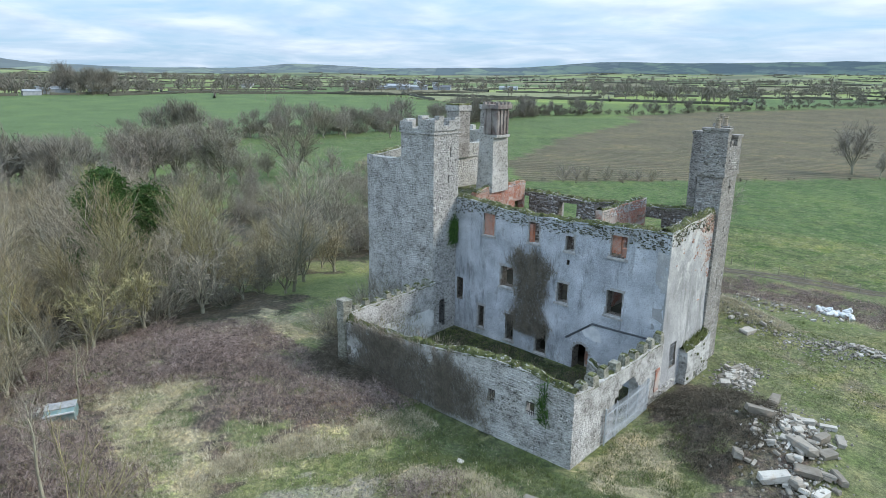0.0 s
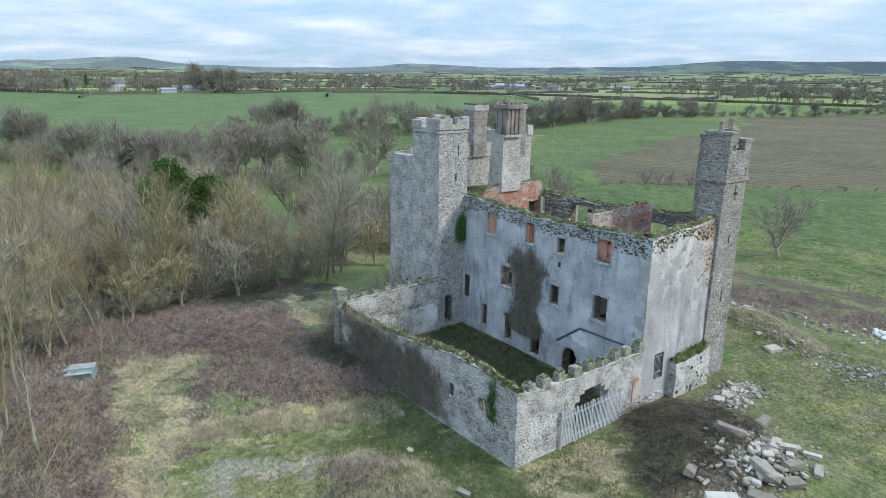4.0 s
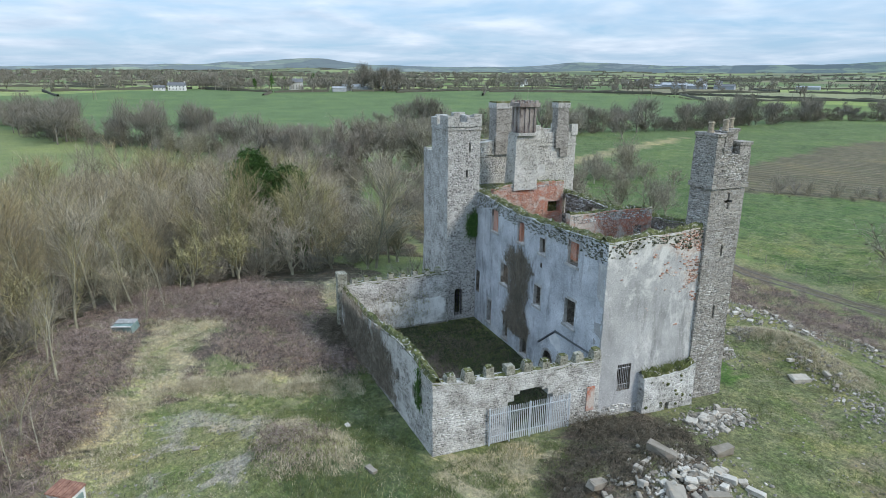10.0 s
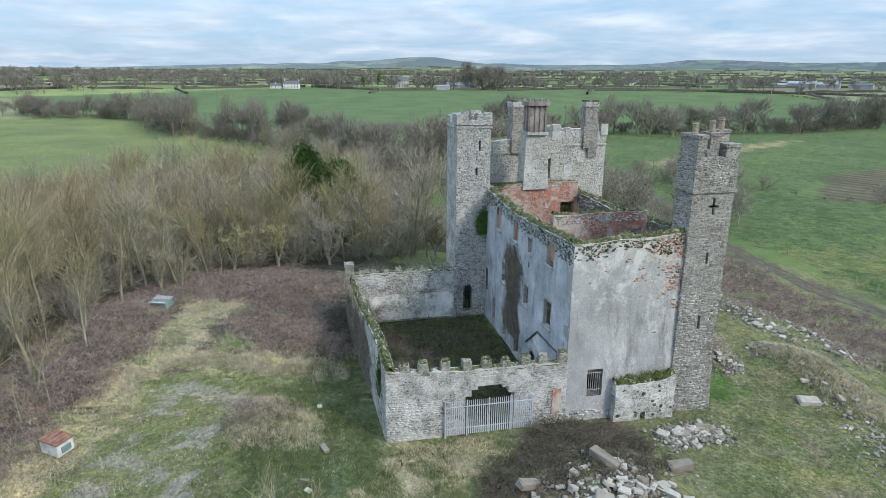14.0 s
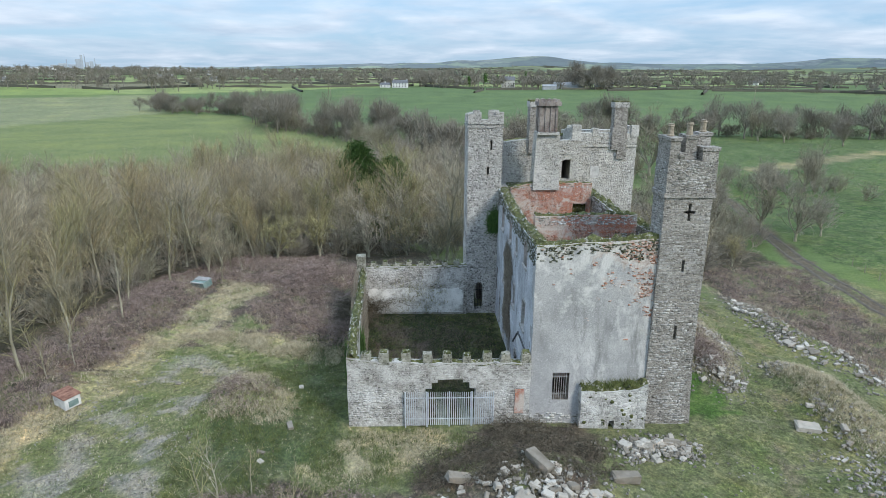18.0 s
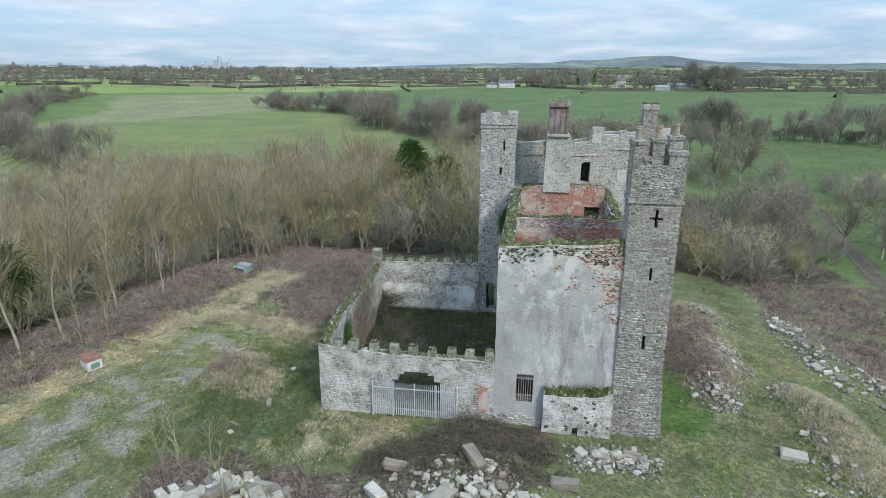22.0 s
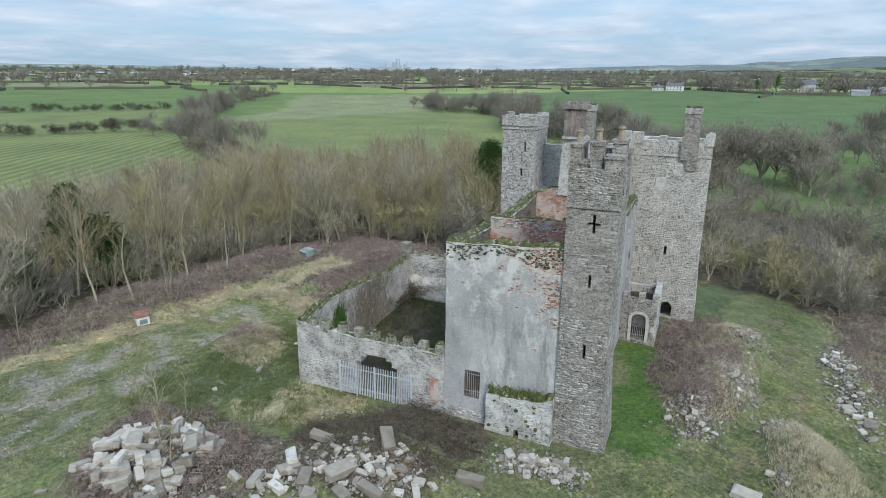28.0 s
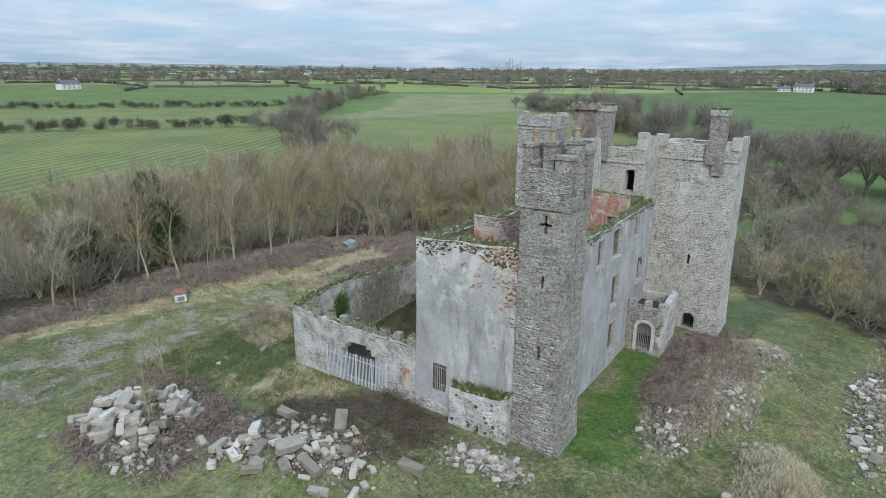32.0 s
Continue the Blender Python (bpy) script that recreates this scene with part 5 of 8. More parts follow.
def far_field(px, py):
    """The field of the far patchwork in which a place lies, and how near it is to that field's edge."""
    first, second, which = np.full(px.shape, 1e9), np.full(px.shape, 1e9), np.zeros(px.shape, int)
    for i, (sx, sy, _) in enumerate(SEEDS):
        d = np.hypot(px - sx, (py - sy) * 0.8)
        nearer = d < first
        second = np.where(nearer, first, np.minimum(second, d))
        which[nearer] = i
        first = np.where(nearer, d, first)
    return which, second - first


def ground():
    rings, r = [0.0], 0.0
    while r < 4700:
        r += 0.7 if r < 46 else (1.3 if r < 80 else max(1.3, r * 0.024))
        rings.append(r)
    n = 400
    xy = [(-22.0, 25.0)] + [(-22 + r * math.cos(2 * math.pi * i / n), 25 + r * math.sin(2 * math.pi * i / n)) for r in rings[1:] for i in range(n)]
    verts = [(x, y, land(x, y)) for x, y in xy]
    faces = [(0, 1 + i, 1 + (i + 1) % n) for i in range(n)]
    for k in range(len(rings) - 2):
        a, b = 1 + k * n, 1 + (k + 1) * n
        faces += [(a + i, b + i, b + (i + 1) % n, a + (i + 1) % n) for i in range(n)]
    me = mesh_of("ground", verts, faces, None, True)
    px, py = np.array(xy).T
    d = np.hypot(px + 22, py - 25)
    sway = np.array([noise.noise_vector(Vector((x * 0.22, y * 0.22, 2)))[:2] for x, y in xy]) * np.clip(d / 30, 0.5, 1.0)[:, None] * 1.6
    sway += np.array([noise.noise_vector(Vector((x * 0.75, y * 0.75, 5)))[:2] for x, y in xy]) * (d < 75)[:, None] * 1.3
    speck = np.array([noise.noise(Vector((x * 0.45, y * 0.45, 8))) for x, y in xy])
    which, edge = far_field(px, py)
    kinds = (SEEDS[which, 2] * 8).astype(int) % 8
    tint = FAR_COLOURS[kinds]
    tint[d < 640] = FIELD
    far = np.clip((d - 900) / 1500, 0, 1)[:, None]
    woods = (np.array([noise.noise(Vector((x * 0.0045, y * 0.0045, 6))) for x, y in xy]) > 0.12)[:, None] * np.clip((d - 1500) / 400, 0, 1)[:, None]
    # haze painted in: field colours fade to dull grey-green with distance
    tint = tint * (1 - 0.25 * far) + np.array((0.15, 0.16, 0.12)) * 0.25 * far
    tint = tint * (1 - 0.6 * woods) + np.array((0.060, 0.064, 0.054)) * 0.6 * woods
    near = d < 70
    tint[near] = LAWN
    rough = np.where(near, 0.6, 0.2)
    rows = np.where((kinds == 6) & ~near, 0.6, 0.0)
    qx, qy = px + sway[:, 0], py + sway[:, 1]
    for colour, growth, furrow, outline in PATCHES:
        got = inside(qx, qy, outline)
        if colour is GRAVEL:
            got &= speck > 0.02
        if colour is WORN:
            got &= speck > 0.0
        if colour is STRAW or colour is BRAMBLE:
            got &= speck > (-0.22 if colour is BRAMBLE else -0.15)
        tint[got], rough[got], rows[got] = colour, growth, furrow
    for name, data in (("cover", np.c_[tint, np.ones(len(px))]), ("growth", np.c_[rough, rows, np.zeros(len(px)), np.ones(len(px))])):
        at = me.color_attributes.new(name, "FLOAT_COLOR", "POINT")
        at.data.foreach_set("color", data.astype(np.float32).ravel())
    return me


def m_ground():
    k = Nodes("pasture_and_waste", 1.0)
    a = k.n.new("ShaderNodeAttribute")
    a.attribute_name = "cover"
    g = k.attr("growth")
    base = a.outputs["Color"]
    big = k.ramp(k.noise(0.035, 5, 0.6), (0.32, (0.80, 0.82, 0.80)), (0.5, (1.0, 1.0, 1.0)), (0.68, (1.22, 1.16, 1.02)))
    base = k.mix(1.0, base, big, "MULTIPLY")
    hue = k.ramp(k.noise(0.19, 6, 0.65), (0.36, (0.72, 0.86, 0.62)), (0.5, (1.0, 1.0, 1.0)), (0.66, (1.25, 1.12, 0.95)))
    base = k.mix(k.math("MULTIPLY", g[0], 1.0), base, hue, "MULTIPLY")
    mid = k.ramp(k.noise(0.55, 8, 0.68), (0.3, (0.50, 0.54, 0.48)), (0.5, (1.0, 1.0, 1.0)), (0.7, (1.5, 1.38, 1.25)))
    base = k.mix(k.math("ADD", k.math("MULTIPLY", g[0], 0.7), 0.25), base, mid, "MULTIPLY")
    fine = k.ramp(k.noise(3.2, 7, 0.75), (0.32, (0.20, 0.21, 0.19)), (0.5, (0.95, 0.95, 0.95)), (0.68, (2.0, 1.9, 1.7)))
    base = k.mix(k.math("ADD", k.math("MULTIPLY", g[0], 0.75), 0.2), base, fine, "MULTIPLY")
    grain = k.ramp(k.noise(8.5, 6, 0.78), (0.34, (0.30, 0.32, 0.28)), (0.5, (0.95, 0.95, 0.95)), (0.66, (1.75, 1.70, 1.55)))
    base = k.mix(k.math("ADD", k.math("MULTIPLY", g[0], 0.6), 0.15), base, grain, "MULTIPLY")
    # deep green and yellowed patches in the turf
    base = k.mix(k.math("MULTIPLY", g[0], k.ramp(k.noise(0.33, 8, 0.7, None, 0.5), (0.50, 0.0), (0.60, 0.62))), base, k.mix(1.0, base, (0.52, 0.78, 0.40), "MULTIPLY"))
    base = k.mix(k.math("MULTIPLY", g[0], k.ramp(k.noise(0.42, 9, 0.72, k.where(1.0, 1.0, 1.0), 1.0), (0.30, 0.6), (0.42, 0.0))), base, k.mix(1.0, base, (1.45, 1.22, 1.05), "MULTIPLY"))
    # straw-coloured wisps where the growth is rough
    base = k.mix(k.math("MULTIPLY", g[0], k.ramp(k.noise(1.1, 9, 0.75, k.where(1.0, 0.6, 1.0)), (0.55, 0.0), (0.66, 0.55))), base, (0.30, 0.27, 0.18))
    w = k.n.new("ShaderNodeTexWave")
    w.wave_type, w.bands_direction = "BANDS", "X"
    turn = k.n.new("ShaderNodeVectorRotate")
    turn.inputs["Angle"].default_value = radians(62)
    turn.rotation_type = "Z_AXIS"
    k.l.new(k.pos.outputs["Position"], turn.inputs["Vector"])
    k.l.new(turn.outputs[0], w.inputs["Vector"])
    w.inputs["Scale"].default_value, w.inputs["Distortion"].default_value, w.inputs["Detail"].default_value = 0.075, 3.5, 4.0
    w.inputs["Detail Scale"].default_value = 0.4
    band = k.ramp(w.outputs["Fac"], (0.25, (0.78, 0.80, 0.76)), (0.75, (1.16, 1.12, 1.08)))
    base = k.mix(g[1], base, band, "MULTIPLY")
    k.bump(k.math("ADD", k.noise(1.3, 8, 0.7), k.noise(6, 5, 0.7)), 0.8, 0.16)
    return k.done(base)


M_GROUND = m_ground()
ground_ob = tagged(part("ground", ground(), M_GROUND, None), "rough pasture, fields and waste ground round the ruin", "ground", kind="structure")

# ---- trees and scrub ----
M_TRUNK = twigs("grey_green_bark", (0.165, 0.155, 0.102), (0.385, 0.362, 0.272), 0.5)
M_POPLAR = bark_of_many("pale_tan_twigs", ((0.360, 0.325, 0.245), (0.315, 0.262, 0.155), (0.265, 0.255, 0.122), (0.340, 0.292, 0.185), (0.250, 0.218, 0.158), (0.395, 0.362, 0.290)))
M_TWIG = bark_of_many("brown_grey_twigs", ((0.270, 0.248, 0.195), (0.235, 0.212, 0.160), (0.250, 0.240, 0.170), (0.285, 0.262, 0.222), (0.235, 0.208, 0.172)))
M_HEDGE = twigs("dark_hedge_twigs", (0.075, 0.070, 0.048), (0.200, 0.178, 0.130), 0.1)
M_BRAMBLE = twigs("purple_brown_bramble", (0.088, 0.064, 0.057), (0.430, 0.338, 0.295), 0.0)
M_BRAMBLE_DARK = twigs("dark_green_bramble", (0.046, 0.042, 0.029), (0.205, 0.172, 0.128), 0.0)
M_STRAW = twigs("bleached_grass", (0.25, 0.215, 0.13), (0.62, 0.55, 0.40), 0.0)
M_BLADE = twigs("green_grass", (0.060, 0.085, 0.024), (0.165, 0.185, 0.065), 0.0)
M_LEAF = twigs("dark_evergreen_leaves", (0.038, 0.082, 0.022), (0.115, 0.210, 0.055), 0.15)


class Sticks:
    """Collects tapered sticks of three sides and makes one mesh of them."""

    def __init__(self):
        self.v, self.f, self.turn = [], [], 0.5

    def stick(self, a, b, ra, rb=0.0, sides=3):
        way = (b[0] - a[0], b[1] - a[1], b[2] - a[2])
        s = (-way[1], way[0], 0.0) if abs(way[0]) + abs(way[1]) > 1e-6 else (1.0, 0.0, 0.0)
        m = math.sqrt(s[0] ** 2 + s[1] ** 2 + s[2] ** 2)
        s = (s[0] / m, s[1] / m, 0.0)
        lw = math.sqrt(way[0] ** 2 + way[1] ** 2 + way[2] ** 2) or 1.0
        w = (way[0] / lw, way[1] / lw, way[2] / lw)
        c = (w[1] * s[2] - w[2] * s[1], w[2] * s[0] - w[0] * s[2], w[0] * s[1] - w[1] * s[0])
        n = len(self.v)
        for i in range(sides):
            p, q = math.cos(2 * math.pi * i / sides), math.sin(2 * math.pi * i / sides)
            self.v.append((a[0] + (s[0] * p + c[0] * q) * ra, a[1] + (s[1] * p + c[1] * q) * ra, a[2] + (s[2] * p + c[2] * q) * ra))
        if rb > 0:
            for i in range(sides):
                p, q = math.cos(2 * math.pi * i / sides), math.sin(2 * math.pi * i / sides)
                self.v.append((b[0] + (s[0] * p + c[0] * q) * rb, b[1] + (s[1] * p + c[1] * q) * rb, b[2] + (s[2] * p + c[2] * q) * rb))
            for i in range(sides):
                j = (i + 1) % sides
                self.f += [(n + i, n + j, n + sides + j), (n + i, n + sides + j, n + sides + i)]
        else:
            self.v.append(tuple(b))
            for i in range(sides):
                self.f.append((n + i, n + (i + 1) % sides, n + sides))

    def twig(self, a, b, r, rb=0.0):
        """A thin flat sliver, for twigs far thinner than anything that shows their roundness."""
        self.turn = (self.turn * 1.37 + 0.71) % 6.283
        wx, wy, wz = b[0] - a[0], b[1] - a[1], b[2] - a[2]
        ox, oy, oz = math.cos(self.turn), math.sin(self.turn), math.cos(self.turn * 3.1)
        sx, sy, sz = wy * oz - wz * oy, wz * ox - wx * oz, wx * oy - wy * ox
        m = r * 1.25 / (math.sqrt(sx * sx + sy * sy + sz * sz) + 1e-9)
        n = len(self.v)
        self.v += [(a[0] - sx * m, a[1] - sy * m, a[2] - sz * m), (a[0] + sx * m, a[1] + sy * m, a[2] + sz * m)]
        if rb:
            m *= rb / r
            self.v += [(b[0] + sx * m, b[1] + sy * m, b[2] + sz * m), (b[0] - sx * m, b[1] - sy * m, b[2] - sz * m)]
            self.f += [(n, n + 1, n + 2), (n, n + 2, n + 3)]
        else:
            self.v.append(tuple(b))
            self.f.append((n, n + 1, n + 2))

    def mesh(self, name, material):
        return tri_mesh(name, self.v, self.f, material)


def turned(way, rnd, spread, lift=0.0):
    """A way that leaves another by about so many degrees."""
    a = Vector(way).normalized()
    side = a.orthogonal().normalized()
    side.rotate(Matrix.Rotation(rnd.uniform(0, 2 * math.pi), 3, a))
    s = radians(spread * rnd.uniform(0.6, 1.3))
    out = a * math.cos(s) + side * math.sin(s)
    out.z += lift
    return out.normalized()


def limb(st, start, way, length, r0, r1, rnd, pieces=3, bend=12, lift=0.06, sides=3):
    pts, p, w = [Vector(start)], Vector(start), Vector(way)
    for i in range(pieces):
        w = turned(w, rnd, bend, lift)
        q = p + w * (length / pieces)
        a, b = r0 + (r1 - r0) * i / pieces, r0 + (r1 - r0) * (i + 1) / pieces
        st.stick(p, q, a, b, sides)
        pts.append(q)
        p = q
    return pts, w


def along(pts, f):
    f *= len(pts) - 1
    i = min(int(f), len(pts) - 2)
    return pts[i].lerp(pts[i + 1], f - i), (pts[i + 1] - pts[i]).normalized()


def tall_tree(seed, height, limbs=34, fine=25, spread=36, reach=0.34, thick=0.018):
    """A slender plantation tree with a tall oval crown of rising branches."""
    rnd = random.Random(seed)
    spread, reach, height = spread * rnd.uniform(0.8, 1.35), reach * rnd.uniform(0.8, 1.3), height * rnd.uniform(0.85, 1.12)
    wood, crown = Sticks(), Sticks()
    pts, _ = limb(wood, (0, 0, -0.4), (rnd.uniform(-.1, .1), rnd.uniform(-.1, .1), 1), height * 0.88, height * 0.015, height * 0.003, rnd, 7, 7, 0.04, 5)
    for i in range(limbs):
        f = 0.16 + 0.83 * ((i + rnd.random()) / limbs) ** 0.95
        p, w = along(pts, f)
        n = height * reach * (0.45 + 0.75 * math.sin(math.pi * min(1.0, 0.15 + 0.72 * f))) * rnd.uniform(0.65, 1.15)
        lp, _ = limb(wood if limbs > 20 else crown, p, turned(w, rnd, spread, 0.02), n, thick * 1.5, thick * 0.7, rnd, 2, 13, 0.2)
        for j in range(fine):
            q, v = along(lp, rnd.uniform(0.12, 1.0) ** 0.8)
            e = q + turned(v, rnd, 36, 0.12) * n * rnd.uniform(0.2, 0.5)
            crown.twig(q, e, thick * 0.72)
            crown.twig(q.lerp(e, rnd.uniform(0.3, 0.9)), e + turned(v, rnd, 50, 0.1) * n * rnd.uniform(0.05, 0.25), thick * 0.6)
    return wood.mesh("trunk", M_TRUNK), crown


def broad_tree(seed, height, forks=8, limbs=9, fine=9, thick=0.024, spread=44, stem=0.2):
    """A broad old tree whose trunk parts into limbs."""
    rnd = random.Random(seed)
    wood, crown = Sticks(), Sticks()
    pts, w = limb(wood, (0, 0, -0.4), (rnd.uniform(-.1, .1), rnd.uniform(-.1, .1), 1), height * stem, height * 0.026, height * 0.02, rnd, 3, 5, 0.03, 6)
    for i in range(forks):
        n = height * rnd.uniform(0.42, 0.62)
        p, _ = along(pts, rnd.uniform(0.6, 1.0))
        up = turned(w, rnd, spread, 0.25)
        lp, _ = limb(wood, p, up, n, height * 0.012, height * 0.004, rnd, 5, 15, 0.12, 4)
        for j in range(limbs):
            q, v = along(lp, 0.2 + 0.8 * (j + rnd.random()) / limbs)
            m = n * rnd.uniform(0.32, 0.55)
            bp, _ = limb(crown, q, turned(v, rnd, 46, 0.15), m, thick * 1.7, thick * 0.8, rnd, 3, 17, 0.06)
            for k in range(fine):
                o, u = along(bp, rnd.uniform(0.15, 1.0))
                e = o + turned(u, rnd, 42, 0.05) * m * rnd.uniform(0.3, 0.6)
                crown.twig(o, e, thick, thick * 0.5)
                for _ in range(4):
                    c = o.lerp(e, rnd.uniform(0.3, 1.0))
                    crown.twig(c, c + turned(u, rnd, 52, 0.08) * m * rnd.uniform(0.2, 0.42), thick * 0.75)
    return wood.mesh("trunk", M_TRUNK), crown


def shrub(seed, height, stems=15, fine=20, thick=0.016, spread=40):
    """A leafless bush of many stems."""
    rnd = random.Random(seed)
    wood, crown = Sticks(), Sticks()
    for i in range(stems):
        n = height * rnd.uniform(0.65, 1.05)
        pts, _ = limb(wood if i < 5 else crown, (rnd.uniform(-.3, .3), rnd.uniform(-.3, .3), -0.2), turned((0, 0, 1), rnd, spread, 0.1), n, thick * 1.8, thick * 0.7, rnd, 3, 15, 0.05)
        for j in range(fine):
            q, v = along(pts, rnd.uniform(0.2, 1.0))
            e = q + turned(v, rnd, 40, 0.05) * n * rnd.uniform(0.18, 0.42)
            crown.twig(q, e, thick * 0.9)
            crown.twig(q.lerp(e, 0.5), e + turned(v, rnd, 60) * n * 0.16, thick * 0.7)
            crown.twig(q.lerp(e, 0.8), e + turned(v, rnd, 70) * n * 0.12, thick * 0.6)
    return wood.mesh("stem", M_TRUNK), crown


def tree_thing(name, label, category, group, wood, crown, at):
    ob = thing(name, label, category, group)
    part("trunk" if name != "bare_shrub" else "stem", wood, None, ob)
    part("crown", crown, None, ob)
    ob.matrix_basis = at
    return ob


def scatter(outline, count, gap, seed, clear=()):
    """Places inside an outline, no two nearer than gap."""
    rnd = random.Random(seed)
    xs, ys = [p[0] for p in outline], [p[1] for p in outline]
    got, tries = [], 0
    while len(got) < count and tries < count * 60:
        tries += 1
        x, y = rnd.uniform(min(xs), max(xs)), rnd.uniform(min(ys), max(ys))
        if not inside(np.array([x]), np.array([y]), outline)[0]:
            continue
        if any((x - a) ** 2 + (y - b) ** 2 < gap * gap for a, b in got):
            continue
        if any((x - a) ** 2 + (y - b) ** 2 < c * c for a, b, c in clear):
            continue
        got.append((x, y))
    return got


def stand(x, y, rnd, low=0.8, high=1.15, sink=0.0):
    s = rnd.uniform(low, high)
    return pose(x, y, land(x, y) - sink, rnd.uniform(-4, 4), rnd.uniform(-4, 4), rnd.uniform(0, 360)) @ Matrix.Diagonal((s, s, s, 1))


def plant(made, spots, seed, low=0.8, high=1.15):
    """Copies of some model trees on the spots given."""
    rnd = random.Random(seed)
    for x, y in spots:
        m = stand(x, y, rnd, low, high)
        ob = copy_thing(rnd.choice(made), Matrix.Identity(4))
        ob.matrix_basis = m


def models(name, label, category, group, maker, seeds, twig, **sizes):
    """Some model trees; each is itself set on its own spot afterwards."""
    out = []
    for s in seeds:
        wood, crown = maker(s, **sizes)
        ob = thing(name, label, category, group)
        part("trunk" if maker is not shrub else "stem", wood, None, ob)
        part("crown", crown.mesh("crown", twig), None, ob)
        out.append(ob)
    return out


def settle(made, spots, seed, low=0.8, high=1.15):
    """Sets the models on the first spots and copies on the others."""
    rnd = random.Random(seed)
    for i, (x, y) in enumerate(spots):
        m = stand(x, y, rnd, low, high)
        if i < len(made):
            made[i].matrix_basis = m
        else:
            src = rnd.choice(made)
            old = src.matrix_basis.copy()
            ob = copy_thing(src, Matrix.Identity(4))
            ob.matrix_basis = m
            src.matrix_basis = old


def line(points, gap, wander, seed, low=0.7, high=1.3):
    """Spots along a line of places."""
    rnd = random.Random(seed)
    out = []
    for (x0, y0), (x1, y1) in zip(points, points[1:]):
        n = max(1, int(math.hypot(x1 - x0, y1 - y0) / gap))
        for i in range(n):
            f = (i + rnd.random()) / n
            out.append((x0 + (x1 - x0) * f + rnd.gauss(0, wander), y0 + (y1 - y0) * f + rnd.gauss(0, wander), rnd.uniform(low, high)))
    return out


# the young plantation
grove = models("plantation_tree", "slender leafless young tree with pale rising branches", "tree", "plantation trees", tall_tree, range(100, 110), M_POPLAR, height=11.0)
front = [(-57, 17), (-58, 23), (-60, 28), (-55, 12), (-62, 32), (-49, 2), (-52, 6), (-43, -1), (-38, -2), (-33, -4), (-27, -5), (-22, -4), (-16, -3), (-11, 0), (-30, -8), (-56, 36), (-60, 39), (-65, 37)]
spots = front + scatter(((-52, 6), (-58, 14), (-60, 30), (-72, 36), (-98, 34), (-104, 5), (-100, -25), (-80, -30), (-60, -18), (-46, -3)), 150, 3.1, 11, ((-74, 24, 5), (-76, -8, 6)))
spots += scatter(((-46, -3), (-60, -18), (-80, -30), (-98, -28), (-98, -54), (-72, -44), (-34, -50), (10, -46), (6, -12), (-10, -3), (-30, -9)), 150, 4.0, 12, ((-33, -20, 6),))
spots = spots[:292]
settle(grove, [p for p in spots if p[1] > -9], 13, 0.62, 1.18)
young_grove = models("plantation_tree", "slender leafless young tree with pale rising branches", "tree", "plantation trees", tall_tree, range(110, 114), M_POPLAR, height=8.2)
settle(young_grove, [p for p in spots if p[1] <= -9], 14, 0.6, 1.1)
deep = []
for s in range(5):
    w, c = tall_tree(150 + s, 10.8, 22, 15, thick=0.026)
    _v, _f = [tuple(q.co) for q in w.vertices], [tuple(q.vertices) for q in w.polygons]
    c.v, c.f = c.v + _v, c.f + [tuple(i + len(c.v) for i in f) for f in _f]
    deep.append((np.array(c.v), np.array(c.f)))
# the thicker old trees along the stream and behind the keep
old = models("bare_tree", "broad leafless deciduous tree with grey-brown twigs", "tree", "old trees", broad_tree, range(200, 205), M_TWIG, height=12.0)
belt = [(-233, 2), (-222, 8), (-214, 16), (-204, 10), (-196, 24), (-186, 18), (-178, 34), (-168, 26), (-160, 42), (-150, 36), (-143, 52), (-133, 44), (-125, 58), (-116, 48), (-108, 60), (-100, 50), (-92, 58), (-246, -8), (-258, -14), (-268, -22), (-280, -28),
        (-262, 60), (-254, 76), (-246, 92), (-262, 104), (-240, 110), (-255, 128), (-228, 70), (-214, 84), (-205, 60), (-190, 66), (-178, 74), (-220, 44), (-240, 34), (-170, 60)]
belt += [(-72, 66), (-78, 72), (-80, 80), (-74, 56), (-152, 80), (-146, 88)]
tall = [(-144, 74), (-139, 92), (-149, 56), (-151, 66), (-148, 74), (-156, 60), (-160, 70), (-265, 120), (-237, 151), (-237, 173), (-217, 196), (-251, 210), (-244, 190), (-230, 180), (-36, 214)]
belt += [(-133, 86), (-137, 75), (-73, 92), (-80, 90), (-113, 108), (-129, 97), (-29, 214), (-218, 77)]
belt += scatter(((-110, 30), (-104, 8), (-150, 10), (-225, 0), (-230, 40), (-170, 60), (-110, 52)), 18, 10, 14)
belt += [(-120, 113), (-124, 126), (-117, 120), (-76, 98), (-86, 84), (-95, 88)]
settle(old, tall, 15, 1.1, 1.55)
old2 = models("bare_tree", "broad leafless deciduous tree with grey-brown twigs", "tree", "old trees", broad_tree, range(210, 213), M_TWIG, height=11.0, fine=7)
settle(old2, belt, 18, 0.6, 1.05)
young = models("young_tree", "young leafless tree with pale grey-green branches", "tree", "young trees", broad_tree, range(240, 244), M_POPLAR, height=7.4, forks=7, limbs=6, fine=7, thick=0.02, spread=36, stem=0.16)
